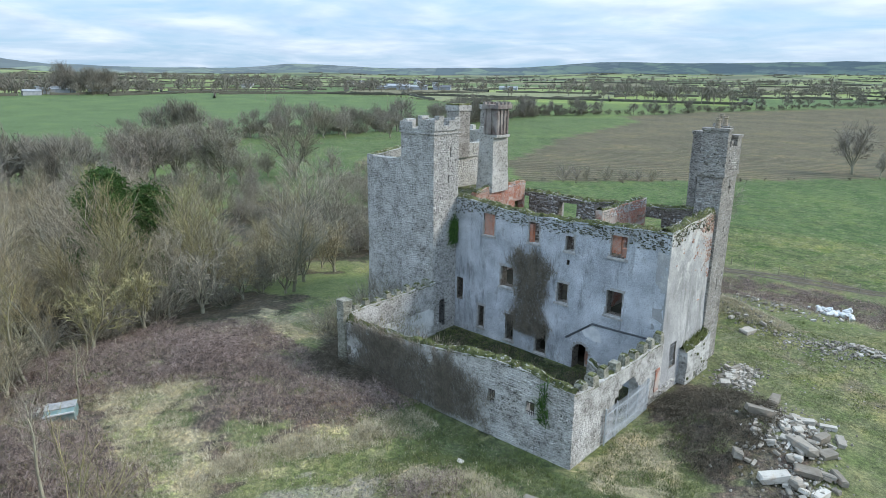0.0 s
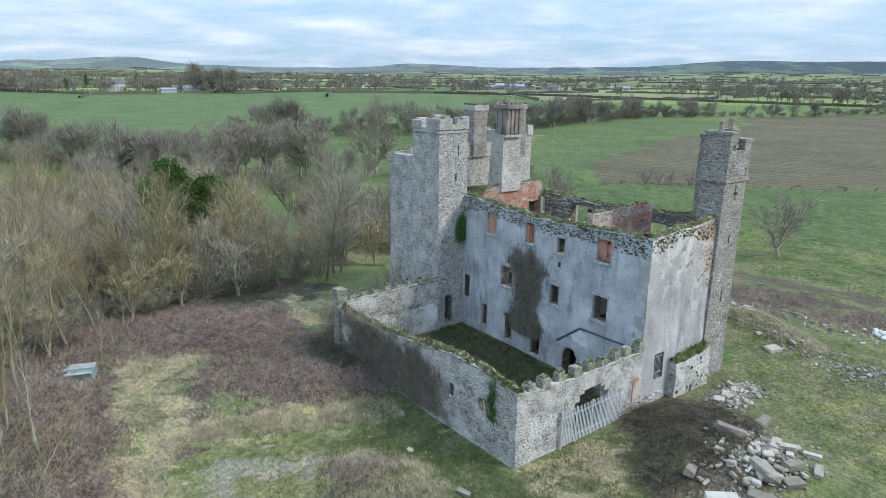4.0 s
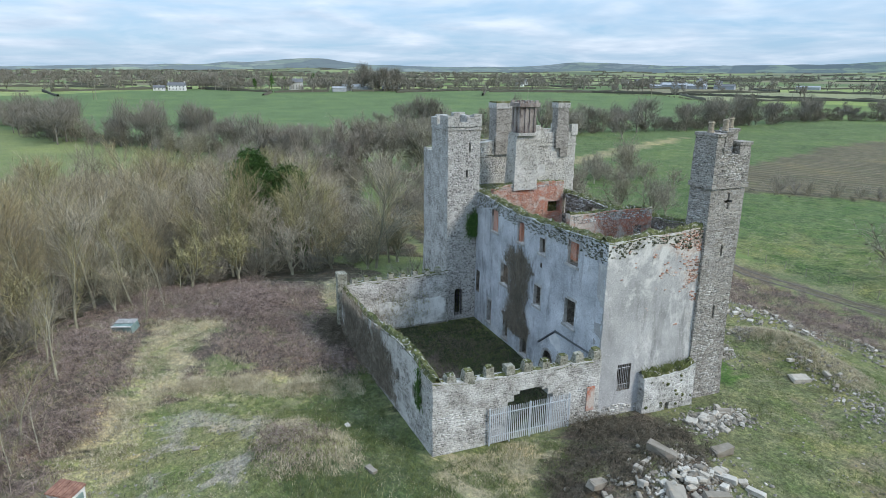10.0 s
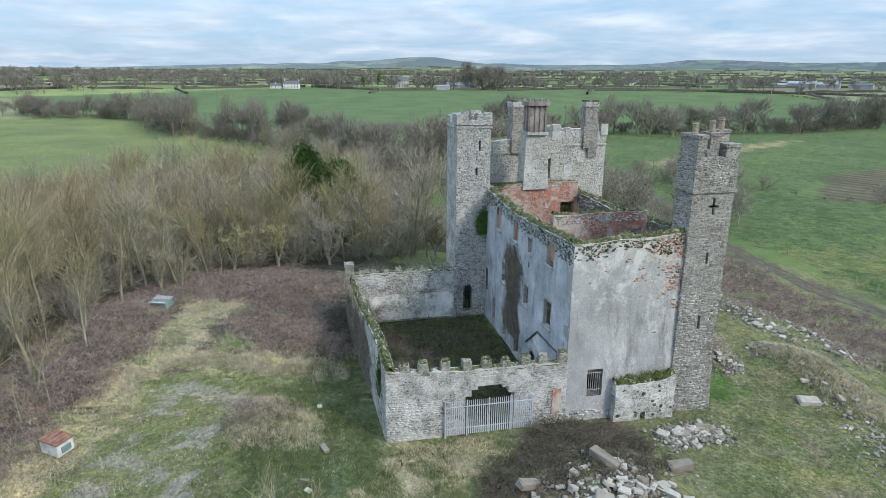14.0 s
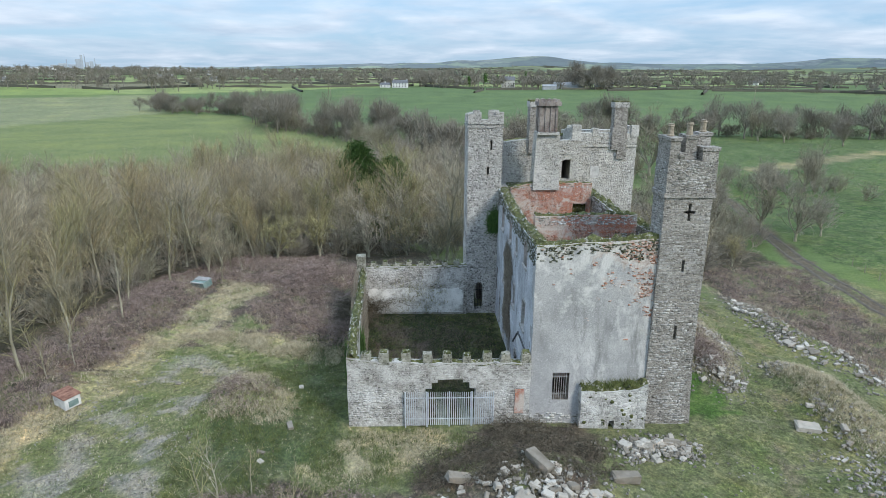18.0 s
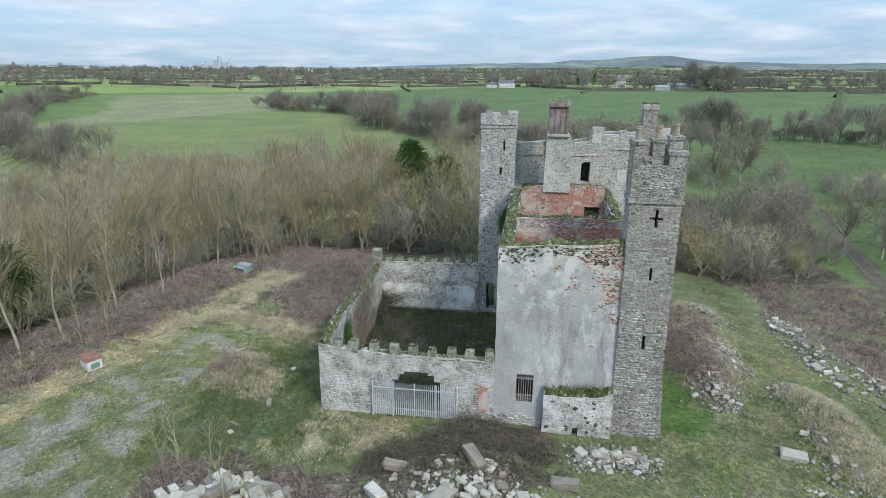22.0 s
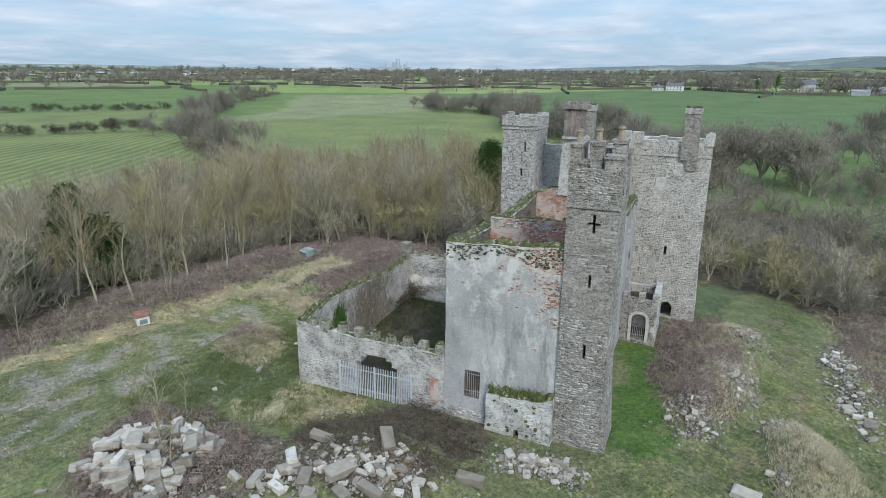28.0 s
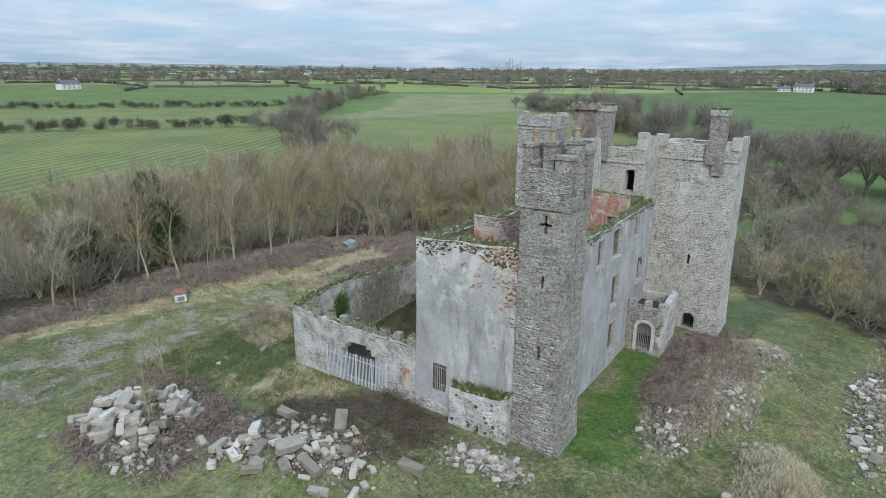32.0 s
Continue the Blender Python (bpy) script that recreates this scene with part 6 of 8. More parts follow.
settle(young, [(-59, 63.5), (-60, 71), (-61, 76), (-63, 56), (-62, 63), (-61, 68), (-71, 70), (-66, 60), (-70, 64), (-64, 38), (-56, 35), (-60, 40), (-66, 47), (-68, 42), (-62, 46), (-72, 50), (-58, 31), (-77, 72), (-68, 74), (-50, 8), (-46, 1), (-40, -3), (-34, -5), (-20, -6), (-12, -5), (-5, -6), (-54, 15), (-57, 26), (-56, 20)], 17, 0.8, 1.25)
lone = models("lone_tree", "spreading bare tree standing alone in the pasture", "tree", "lone trees", broad_tree, (231,), M_TWIG, height=11.0, forks=9, fine=6, spread=58, thick=0.02)
settle(lone, [(-34.6, 99.6)], 16, 1.18, 1.2)
plant(lone, [(-371, -65)], 16, 1.6, 1.7)
# bushes
bush = models("bare_shrub", "leafless brown bush of many stems", "bush", "bushes", shrub, range(300, 304), M_TWIG, height=3.6)
bush_spots = scatter(((-58, 33), (-64, 42), (-78, 46), (-100, 44), (-130, 52), (-150, 40), (-120, 25), (-98, 35), (-72, 37)), 62, 2.4, 21)
bush_spots += scatter(((-60, 60), (-57, 70), (-62, 80), (-80, 84), (-84, 76), (-86, 60), (-70, 52)), 52, 2.2, 22)
bush_spots += [(x + 1.5 * math.sin(i * 2.2), y + 1.5 * math.cos(i * 1.3)) for i, (x, y, _) in enumerate(line(((-62, 36), (-59, 28), (-57, 14), (-49, 3), (-38, -2), (-22, -4), (-4, -5), (6, -8)), 2.0, 1.2, 19))]
bush_spots += scatter(((-112, 84), (-135, 70), (-175, 70), (-180, 90), (-150, 110), (-120, 128), (-100, 130)), 26, 5, 23)
bush_spots += [(-74, 155), (-77, 153), (-80, 150), (-84, 146), (-88, 141), (-71, 157), (-86, 144), (-38.5, 33), (-38.8, 35.5), (-39.5, 31.5), (-41, 34), (-41.5, 36.5), (-40, 29.5), (-42, 30.5)]
bush_spots += scatter(((-62, 84), (-64, 66), (-74, 52), (-92, 52), (-112, 58), (-118, 70), (-100, 82), (-82, 86)), 60, 2.6, 26)
bush_spots += scatter(((-72, 84), (-88, 87), (-108, 95), (-122, 97), (-122, 88), (-100, 82), (-80, 80)), 34, 2.4, 28) + scatter(((-128, 108), (-112, 108), (-110, 130), (-128, 130)), 12, 2.6, 29)
settle(bush, bush_spots, 24, 0.75, 1.45)
sapling = models("sapling", "thin leafless sapling with a pale stem", "sapling", "saplings", tall_tree, range(320, 323), M_POPLAR, height=4.2, limbs=13, fine=5, reach=0.4, thick=0.011)
settle(sapling, [(-50, 10.5), (-45, 11), (-48, 12.5), (-22, 5.5), (-24, 6.5), (-37, 1.5), (-40, 3.5), (-28, 4), (-26, 2), (-8.4, 22.3), (-9.3, 23.6), (-7.6, 21.6), (-4.0, 27.5), (-3.2, 29), (-12, 2), (-4, 0), (-15, 4), (-52, 14)], 25, 0.75, 1.3)

tall_sapling = models("sapling", "tall thin leafless sapling rising from the brambles", "sapling", "saplings", tall_tree, range(330, 334), M_POPLAR, height=8.5, limbs=19, fine=9, reach=0.36, thick=0.014, spread=30)
settle(tall_sapling, [(-22.4, 3.6), (-25.5, 5.2), (-29.9, 3.0), (-33, 6), (-20, 1.5), (-37, 4.6), (-45, 5.5), (-51, 9.5)], 27, 0.7, 1.15)


def evergreen(seed, height, wide, at, label, clumps=520):
    """A dense evergreen: a trunk and several thousand small leaves in uneven clumps."""
    rnd = random.Random(seed)
    ob = thing("evergreen_tree", label, "tree", "evergreens")
    wood = Sticks()
    limb(wood, (0, 0, -0.4), (0, 0, 1), height * 0.9, 0.22, 0.04, rnd, 5, 3, 0, 5)
    part("trunk", wood.mesh("trunk", M_TRUNK), None, ob)
    v, f = [], []
    for _ in range(clumps):
        h = rnd.uniform(0.04, 1.0)
        full = (0.65 + 1.1 * h if h < 0.32 else 1.0 - 0.85 * ((h - 0.32) / 0.68) ** 2.4) * (1.0 + 0.4 * noise.noise(Vector((h * 4, seed, 0))))
        r = wide * full * rnd.random() ** 0.4 * rnd.uniform(0.8, 1.1)
        a = rnd.uniform(0, 2 * math.pi)
        c = Vector((r * math.cos(a), r * math.sin(a), height * h))
        size = rnd.uniform(0.4, 1.0)
        for _ in range(42):
            p = c + Vector((rnd.gauss(0, size * 0.6), rnd.gauss(0, size * 0.6), rnd.gauss(0, size * 0.5)))
            d1 = Vector((rnd.gauss(0, 1), rnd.gauss(0, 1), rnd.gauss(0, 0.6))).normalized() * rnd.uniform(0.18, 0.36)
            d2 = d1.orthogonal().normalized() * rnd.uniform(0.08, 0.15)
            n = len(v)
            v += [p - d1, p + d2, p + d1]
            f.append((n, n + 1, n + 2))
    part("crown", tri_mesh("crown", v, f, M_LEAF), None, ob)
    ob.matrix_basis = pose(at[0], at[1], land(*at), 0, 0, 0)
    return ob


evergreen(401, 14.6, 5.0, (-72, 23.5), "dense dark green evergreen rising among bare trees")
evergreen(402, 12.2, 4.6, (-73, 28.5), "dense dark green evergreen with an uneven crown")
evergreen(403, 10.0, 3.4, (-35, -22), "dark green holly under the bare trees", 420)
evergreen(404, 7.2, 2.8, (-26, -5), "low dark green holly at the wood's edge", 420)
evergreen(405, 6.4, 2.6, (-17, -6), "dark evergreen among bare saplings", 420)


def frayed(px, py, outline, by):
    """The places inside an outline whose edge is torn by so many metres."""
    sway = np.array([noise.noise_vector(Vector((x * 0.35, y * 0.35, 4)))[:2] for x, y in zip(px, py)]) * by
    jit = np.random.default_rng(len(px)).normal(0, by * 0.35, (len(px), 2))
    ok = inside(px + sway[:, 0] + jit[:, 0], py + sway[:, 1] + jit[:, 1], outline)
    return list(zip(px[ok], py[ok]))


def thicket(name, label, outline, count, height, material, seed, thick=0.010, arch=1.35):
    """Arching bramble stems without leaves, too many to count."""
    rnd = random.Random(seed)
    st = Sticks()
    count = int(count * 3.0)
    xs, ys = [p[0] for p in outline], [p[1] for p in outline]
    n = count * 3
    px, py = np.array([rnd.uniform(min(xs), max(xs)) for _ in range(n)]), np.array([rnd.uniform(min(ys), max(ys)) for _ in range(n)])
    for x, y in frayed(px, py, outline, 1.3)[:count]:
        clump = 0.45 + 1.7 * max(0.0, noise.noise(Vector((x * 0.22, y * 0.22, seed)))) + 0.5 * noise.noise(Vector((x * 0.9, y * 0.9, seed)))
        h = 0.85 * height * clump * rnd.uniform(0.5, 1.25)
        if h < 0.12:
            continue
        z = land(x, y)
        a = rnd.uniform(0, 2 * math.pi)
        dx, dy = math.cos(a) * h * arch, math.sin(a) * h * arch
        p0, p1, p2 = (x, y, z - 0.05), (x + dx * 0.35, y + dy * 0.35, z + h * 0.8), (x + dx, y + dy, z + h * rnd.uniform(0.3, 1.0))
        st.twig(p0, p1, thick, thick * 0.8)
        st.twig(p1, p2, thick * 0.85)
        for _ in range(3):
            f = rnd.uniform(0.1, 1)
            q = (p1[0] + (p2[0] - p1[0]) * f, p1[1] + (p2[1] - p1[1]) * f, p1[2] + (p2[2] - p1[2]) * f)
            st.twig(q, (q[0] + rnd.uniform(-.8, .8) * h, q[1] + rnd.uniform(-.8, .8) * h, q[2] + rnd.uniform(-0.25, .3) * h), thick * 0.8)
    tagged(part(name, st.mesh(name, material), None, None), label, "brambles", kind="stuff")


thicket("bramble_thicket", "purple-brown leafless bramble thicket on the waste ground", ((-35.5, 27.5), (-50, 27), (-57, 20), (-56, 9), (-46, 10), (-42, 18), (-35, 17.5), (-32, 19), (-28, 22.5), (-27.5, 27)), 7000, 0.85, M_BRAMBLE, 501)
thicket("bramble_thicket", "brown leafless brambles and saplings below the wood", ((-56, 9), (-47, 3), (-36, 1), (-24, 0), (-10, 0), (4, -6), (12, -2), (-4, 4), (-19, 7), (-30, 10), (-44, 11)), 6000, 0.9, M_BRAMBLE, 502)
thicket("bramble_thicket", "dark bramble thicket between the gate and the fallen stones", ((-15.6, 37.6), (-15.2, 43), (-13, 44.5), (-10.5, 44), (-9, 42), (-8.2, 36), (-9.5, 32.5), (-12, 34)), 2400, 0.72, M_BRAMBLE_DARK, 503)
thicket("bramble_thicket", "dark brambles round a heap of cut stones", ((-8, 31), (-5, 34), (-1, 33), (1, 27), (-2, 22), (-8, 21), (-10, 25)), 1800, 0.6, M_BRAMBLE, 504)
thicket("bramble_thicket", "brown brambles on the bank beside the porch", ((-27, 52), (-36, 52.2), (-42, 53), (-46, 57), (-33, 59), (-24, 57), (-22, 55)), 2400, 0.7, M_BRAMBLE, 505)
thicket("bramble_thicket", "brown bramble bank along the farm track", ((-60, 69), (-44, 68), (-30, 69), (-14, 74), (4, 77), (20, 75), (26, 91), (0, 87.5), (-28, 84.5), (-44, 82.5), (-60, 84)), 6000, 0.8, M_BRAMBLE, 506)
thicket("weed_growth", "dark weeds and dead stalks in the courtyard", ((-35, 28.5), (-17, 29.5), (-17, 39.5), (-35, 39.5)), 2200, 0.45, M_BRAMBLE_DARK, 507)
thicket("ivy_mass", "dark ivy and brambles at the court wall's west end", ((-38.5, 25.5), (-33, 26), (-30, 26.8), (-35, 27.2), (-37.5, 30), (-39, 30)), 2200, 1.7, M_BRAMBLE_DARK, 508)
thicket("bramble_thicket", "dense brush at the foot of the plantation", ((-60, 8), (-62, 30), (-75, 34), (-100, 20), (-100, -30), (-70, -40), (-30, -30), (0, -20), (0, -8), (-30, -8), (-46, -2)), 5000, 1.0, M_BRAMBLE_DARK, 509, 0.03)


def tufts(name, label, outline, count, height, material, seed, blades=7, lean=0.95):
    rnd = random.Random(seed)
    v, f = [], []
    xs, ys = [p[0] for p in outline], [p[1] for p in outline]
    n = count * 3
    px, py = np.array([rnd.uniform(min(xs), max(xs)) for _ in range(n)]), np.array([rnd.uniform(min(ys), max(ys)) for _ in range(n)])
    for x, y in frayed(px, py, outline, 1.0)[:count]:
        g = 0.6 + 0.8 * noise.noise(Vector((x * 0.5, y * 0.5, seed)))
        if g < 0.25:
            continue
        z, tilt = land(x, y), rnd.uniform(0, 2 * math.pi)
        for _ in range(blades):
            h = height * g * rnd.uniform(0.5, 1.3)
            a = tilt + rnd.gauss(0, 1.1)
            bx, by = x + rnd.gauss(0, 0.1), y + rnd.gauss(0, 0.1)
            w = 0.008 + 0.008 * rnd.random()
            k = len(v)
            v += [(bx - w * math.sin(a), by + w * math.cos(a), z - 0.04), (bx + w * math.sin(a), by - w * math.cos(a), z - 0.04), (bx + math.cos(a) * h * lean, by + math.sin(a) * h * lean, z + h)]
            f.append((k, k + 1, k + 2))
    tagged(part(name, tri_mesh(name, v, f, material), None, None), label, "grass", kind="stuff")


STRAWS = (((-46, 13), (-42, 18), (-36, 15.3), (-30.5, 13), (-24, 11.5), (-17, 10), (-8, 6.5), (-1, 4.5), (-8, 4), (-18, 6.8), (-27, 8.6), (-34, 10.3), (-41, 11.3)),
          ((-31, 12.5), (-28.0, 17), (-26, 22), (-24.5, 26.5), (-26.8, 26.5), (-28.8, 21), (-32, 15.5)), ((-23, 20), (-20, 24.5), (-16, 24), (-16.5, 19), (-21, 18)),
          ((-25.5, 60.5), (-24, 64), (-18, 65.5), (-12, 64.5), (-13, 61), (-20, 60)), ((-52, 26), (-44, 28), (-40, 31), (-43, 33), (-52, 30)), ((-15.5, 29.5), (-15.5, 36), (-12.5, 34.5), (-9, 28), (-12, 26)), ((-23, 53.5), (-21, 57), (-28, 59), (-45, 60), (-45, 56), (-34, 57.5)))
for i, (o, n, h) in enumerate(zip(STRAWS, (8500, 3600, 1800, 3200, 1200, 1200, 3600), (0.26, 0.3, 0.3, 0.4, 0.3, 0.18, 0.32))):
    tufts("dry_grass", "bleached tussocks of dead grass", o, n, h, M_STRAW, 520 + i)
tufts("dry_grass", "pale dead grass growing through the brambles", ((-35.5, 27), (-50, 27), (-57, 20), (-56, 9), (-46, 5), (-30, 2), (-10, 1), (-6, 5), (-22, 8), (-30, 12), (-28, 24)), 3600, 0.5, M_STRAW, 527)
tufts("dry_grass", "pale dead grass on the banks beside the track", ((-60, 68), (-44, 66.5), (-30, 67.5), (-14, 72.5), (4, 75), (20, 74), (24, 80), (0, 83), (-28, 81), (-60, 84)), 2600, 0.5, M_STRAW, 528)
tufts("dry_grass", "pale grass tussocks on the rubble bank beside the porch", ((-21, 54), (-23, 57.5), (-29, 60), (-43, 61), (-45, 57), (-34, 55), (-27, 54)), 1500, 0.5, M_STRAW, 529)
tufts("green_grass", "short uneven green grass round the walls", ((-29, 27), (-24, 20), (-15, 17), (-6, 20), (-8, 28), (-12, 36), (-15.5, 36), (-15.5, 27.5)), 9000, 0.22, M_BLADE, 530)
tufts("green_grass", "short rough grass of the yard", ((-8, 46), (-16, 52), (-20, 57), (-36, 61.5), (-58, 62), (-58, 66), (-44, 64.5), (-30, 64.5), (-14, 70), (0, 72), (12, 60), (14, 46), (4, 40)), 13000, 0.17, M_BLADE, 531)
tufts("green_grass", "dark grass in the courtyard", ((-35, 28.3), (-17, 29), (-17, 39.8), (-35, 39.8)), 3500, 0.3, M_BLADE, 532)

WASTE = ((-30, 26), (-30, 13), (-22, 9), (-8, 5), (4, 6), (6, 18), (-3, 22), (-10, 25), (-17, 27))
tufts("green_grass", "dark green weeds and grass on the stony waste", WASTE, 4600, 0.2, M_BLADE, 533)
tufts("dry_grass", "thin dead grass on the stony waste", WASTE, 3600, 0.16, M_STRAW, 534)
thicket("weed_growth", "low dark weeds scattered over the stony waste", WASTE, 900, 0.32, M_BRAMBLE_DARK, 535)
thicket("bramble_thicket", "thin brown scrub on the grassy tussock mound", ((-23, 19), (-21, 23), (-17.5, 22.5), (-16, 20), (-19, 18)), 260, 0.5, M_BRAMBLE, 536)

# ---- fallen stone and small things ----
M_BLOCK = skin_stone("pale_fallen_stone", (0.10, 0.088, 0.068), (0.21, 0.192, 0.16), (0.37, 0.35, 0.31), 0.2)


def m_block():
    k = Nodes("weathered_cut_block", 0.95)
    base = k.ramp(k.math("ADD", k.math("MULTIPLY", k.object_random(), 0.6), k.math("MULTIPLY", k.noise(1.5, 5), 0.4)), (0.2, (0.16, 0.140, 0.112)), (0.5, (0.32, 0.293, 0.248)), (0.8, (0.51, 0.482, 0.43)))
    base = k.mix(k.ramp(k.noise(3.2, 7, 0.7), (0.52, 0.0), (0.7, 0.6)), base, (0.13, 0.12, 0.10))
    base = k.mix(k.ramp(k.noise(1.1, 4), (0.6, 0.0), (0.7, 0.5)), base, (0.40, 0.30, 0.22))
    k.bump(k.noise(9, 6), 0.6, 0.04)
    return k.done(base)


M_CUTBLOCK = m_block()


def block_mesh(seed, sx, sy, sz, material):
    """A chipped block of stone of unit size and the shape given."""
    rnd = random.Random(seed)
    bm = bmesh.new()
    bmesh.ops.create_cube(bm, size=1, matrix=Matrix.Diagonal((sx, sy, sz, 1)))
    bmesh.ops.bevel(bm, geom=bm.edges[:], offset=0.15 * min(sx, sy, sz), segments=1, affect="EDGES")
    for v in bm.verts:
        v.co += Vector((rnd.uniform(-1, 1), rnd.uniform(-1, 1), rnd.uniform(-1, 1))) * 0.10 * min(sx, sy, sz)
    me = bpy.data.meshes.new("stone_block")
    bm.to_mesh(me)
    bm.free()
    me.materials.append(material)
    return me


LONG_BLOCKS = [block_mesh(600 + i, 1.0, w, h, M_CUTBLOCK) for i, (w, h) in enumerate(((0.40, 0.30), (0.48, 0.34), (0.38, 0.34), (0.55, 0.32), (0.66, 0.40), (0.34, 0.28)))]
LUMPS = [block_mesh(620 + i, 1.0, w, h, M_CUTBLOCK) for i, (w, h) in enumerate(((0.75, 0.42), (0.6, 0.5), (0.85, 0.34), (0.55, 0.40)))]


def heap(name, label, places, big=(), seed=1):
    """A heap of fallen stones. places: (x, y, spread x, spread y, how many, least and greatest size); big: (x, y, length, turn, tilt)."""
    rnd = random.Random(seed)
    cx, cy = places[0][0], places[0][1]
    ob = thing(name, label, "rubble", "heaps of fallen stone", at=(cx, cy, land(cx, cy)))
    base = Matrix.Translation(-Vector(ob.location))
    for x, y, n, turn, tilt, up in big:
        o = part("stone_block", rnd.choice(LONG_BLOCKS), None, ob)
        o.matrix_basis = base @ pose(x, y, land(x, y) + 0.12 * n + up, rnd.uniform(-12, 12), tilt, turn) @ Matrix.Diagonal((n, n * rnd.uniform(0.8, 1.1), n * 0.95, 1)) @ Matrix.Scale(0.85, 4)
    for x, y, sx, sy, count, lo, hi in places:
        for _ in range(count):
            px, py = x + rnd.gauss(0, sx), y + rnd.gauss(0, sy)
            s = lo + (hi - lo) * rnd.random() ** 1.8
            mid = max(0.0, 1 - math.hypot((px - x) / (2 * sx), (py - y) / (2 * sy)))
            o = part("stone", rnd.choice(LUMPS + LONG_BLOCKS[:3]), None, ob)
            o.matrix_basis = base @ pose(px, py, land(px, py) + s * 0.12 + mid * rnd.uniform(0, 0.3), rnd.uniform(-22, 22), rnd.uniform(-22, 22), rnd.uniform(0, 360)) @ Matrix.Diagonal((s, s, s, 1))
    # chips and small stones between the larger ones
    v, f = [], []
    for x, y, sx, sy, count, lo, hi in places:
        for _ in range(count * 6):
            px, py = x + rnd.gauss(0, sx * 1.15), y + rnd.gauss(0, sy * 1.2)
            s, a, n = rnd.uniform(0.05, 0.17), rnd.uniform(0, 6.28), len(v)
            z = land(px, py) + rnd.uniform(-0.02, 0.16) - ob.location.z
            ca, sa, w = math.cos(a) * s, math.sin(a) * s, rnd.uniform(0.5, 0.9)
            px, py = px - ob.location.x, py - ob.location.y
            v += [(px + ca, py + sa, z - s * 0.3), (px - sa * w, py + ca * w, z - s * 0.3), (px - ca, py - sa, z - s * 0.2), (px + sa * w, py - ca * w, z - s * 0.3), (px + ca * 0.6, py + sa * 0.6, z + s * w), (px - ca * 0.5, py - sa * 0.5, z + s * w * 0.8)]
            f += [(n, n + 1, n + 4), (n + 1, n + 5, n + 4), (n + 1, n + 2, n + 5), (n + 2, n + 3, n + 5), (n + 3, n + 4, n + 5), (n + 3, n, n + 4)]
    tagged(part("stone_debris", tri_mesh("stone_debris", v, f, M_BLOCK), None, ob, "small broken stones"), kind="stuff")
    return ob


rnd7 = random.Random(77)
BLOCKS = []
for _ in range(96):
    a, r = rnd7.uniform(0, 2 * math.pi), math.sqrt(rnd7.random())
    bx, by = -3.8 + 3.3 * r * math.cos(a), 26.6 + 4.0 * r * math.sin(a)
    BLOCKS.append((bx, by, rnd7.uniform(0.8, 1.8), rnd7.choice((25, 45, 60, 110)) + rnd7.uniform(-18, 18), rnd7.uniform(-22, 22), 0.75 * (1 - r * r) * rnd7.uniform(0.5, 1.0)))
heap("stone_heap", "heap of pale dressed stone blocks among brambles", ((-3.8, 26.6, 1.5, 1.8, 70, 0.3, 0.8), (-1.6, 30.0, 0.9, 1.2, 50, 0.25, 0.8)), BLOCKS, 701)
heap("stone_heap", "scattered long cut stones and rubble at the bramble bank", ((-7.4, 40.6, 0.9, 1.5, 62, 0.22, 0.7), (-6.8, 37.5, 1.2, 1.8, 30, 0.25, 0.7), (-5.4, 34.8, 0.9, 1.0, 26, 0.3, 0.9)),
     [(-9.2, 39.4, 2.0, 35, 15, 0.1), (-9.0, 35.0, 1.7, 110, 20, 0.1), (-6.8, 34.4, 1.9, 40, -8, 0.1), (-6.0, 34.8, 1.5, 150, 5, 0.1), (-5.6, 36.2, 1.6, 20, 5, 0), (-6.4, 38.0, 2.0, 150, 0, 0), (-5.8, 40.2, 1.8, 80, 12, 0.1), (-7.2, 42.2, 1.4, 30, 0, 0),
      (-5.2, 38.8, 1.3, 60, 0, 0), (-9.6, 44.4, 1.9, 95, 4, 0), (-4.8, 33.4, 1.6, 10, 0, 0), (-4.6, 35.0, 1.4, 70, 0, 0), (-5.0, 41.6, 1.4, 110, 0, 0), (-6.0, 43.2, 1.2, 20, 0, 0), (-4.2, 37.2, 1.5, 130, 0, 0)], 702)
heap("rubble_heap", "heap of broken pale stones at the turret's foot", ((-13.3, 47.4, 0.55, 1.0, 60, 0.25, 0.75), (-12.7, 49.0, 0.5, 0.6, 26, 0.2, 0.6), (-12.3, 45.6, 0.5, 0.6, 16, 0.2, 0.5)), [(-13.4, 47.0, 1.3, 90, 5, 0), (-13.6, 48.6, 1.2, 70, 0, 0.1)], 703)
heap("rubble_heap", "bank of broken stone and brick beside the porch", ((-22.5, 55.6, 1.5, 0.8, 80, 0.15, 0.5), (-30.0, 58.2, 2.0, 0.8, 100, 0.15, 0.5), (-40.5, 59.6, 1.8, 0.8, 60, 0.15, 0.5)), (), 704)
heap("rubble_heap", "long low bank of rubble beside the track", ((-39, 66.5, 2.4, 0.7, 70, 0.15, 0.7), (-32, 66.6, 2.4, 0.7, 70, 0.15, 0.7), (-25.5, 69, 2.2, 0.9, 50, 0.15, 0.6), (-18, 72, 3, 0.8, 40, 0.15, 0.6)), (), 705)
heap("rubble_heap", "low heap of grey rubble beside the yard", ((-7.0, 60.2, 1.6, 1.3, 60, 0.2, 0.6), (-10.5, 59.0, 1.2, 1.0, 18, 0.2, 0.5)), (), 706)
heap("rubble_heap", "loose stones on the grassy mound", ((-15.0, 61.0, 1.6, 1.0, 26, 0.15, 0.6), (-23.5, 60.6, 0.7, 0.6, 14, 0.2, 0.5)), (), 707)
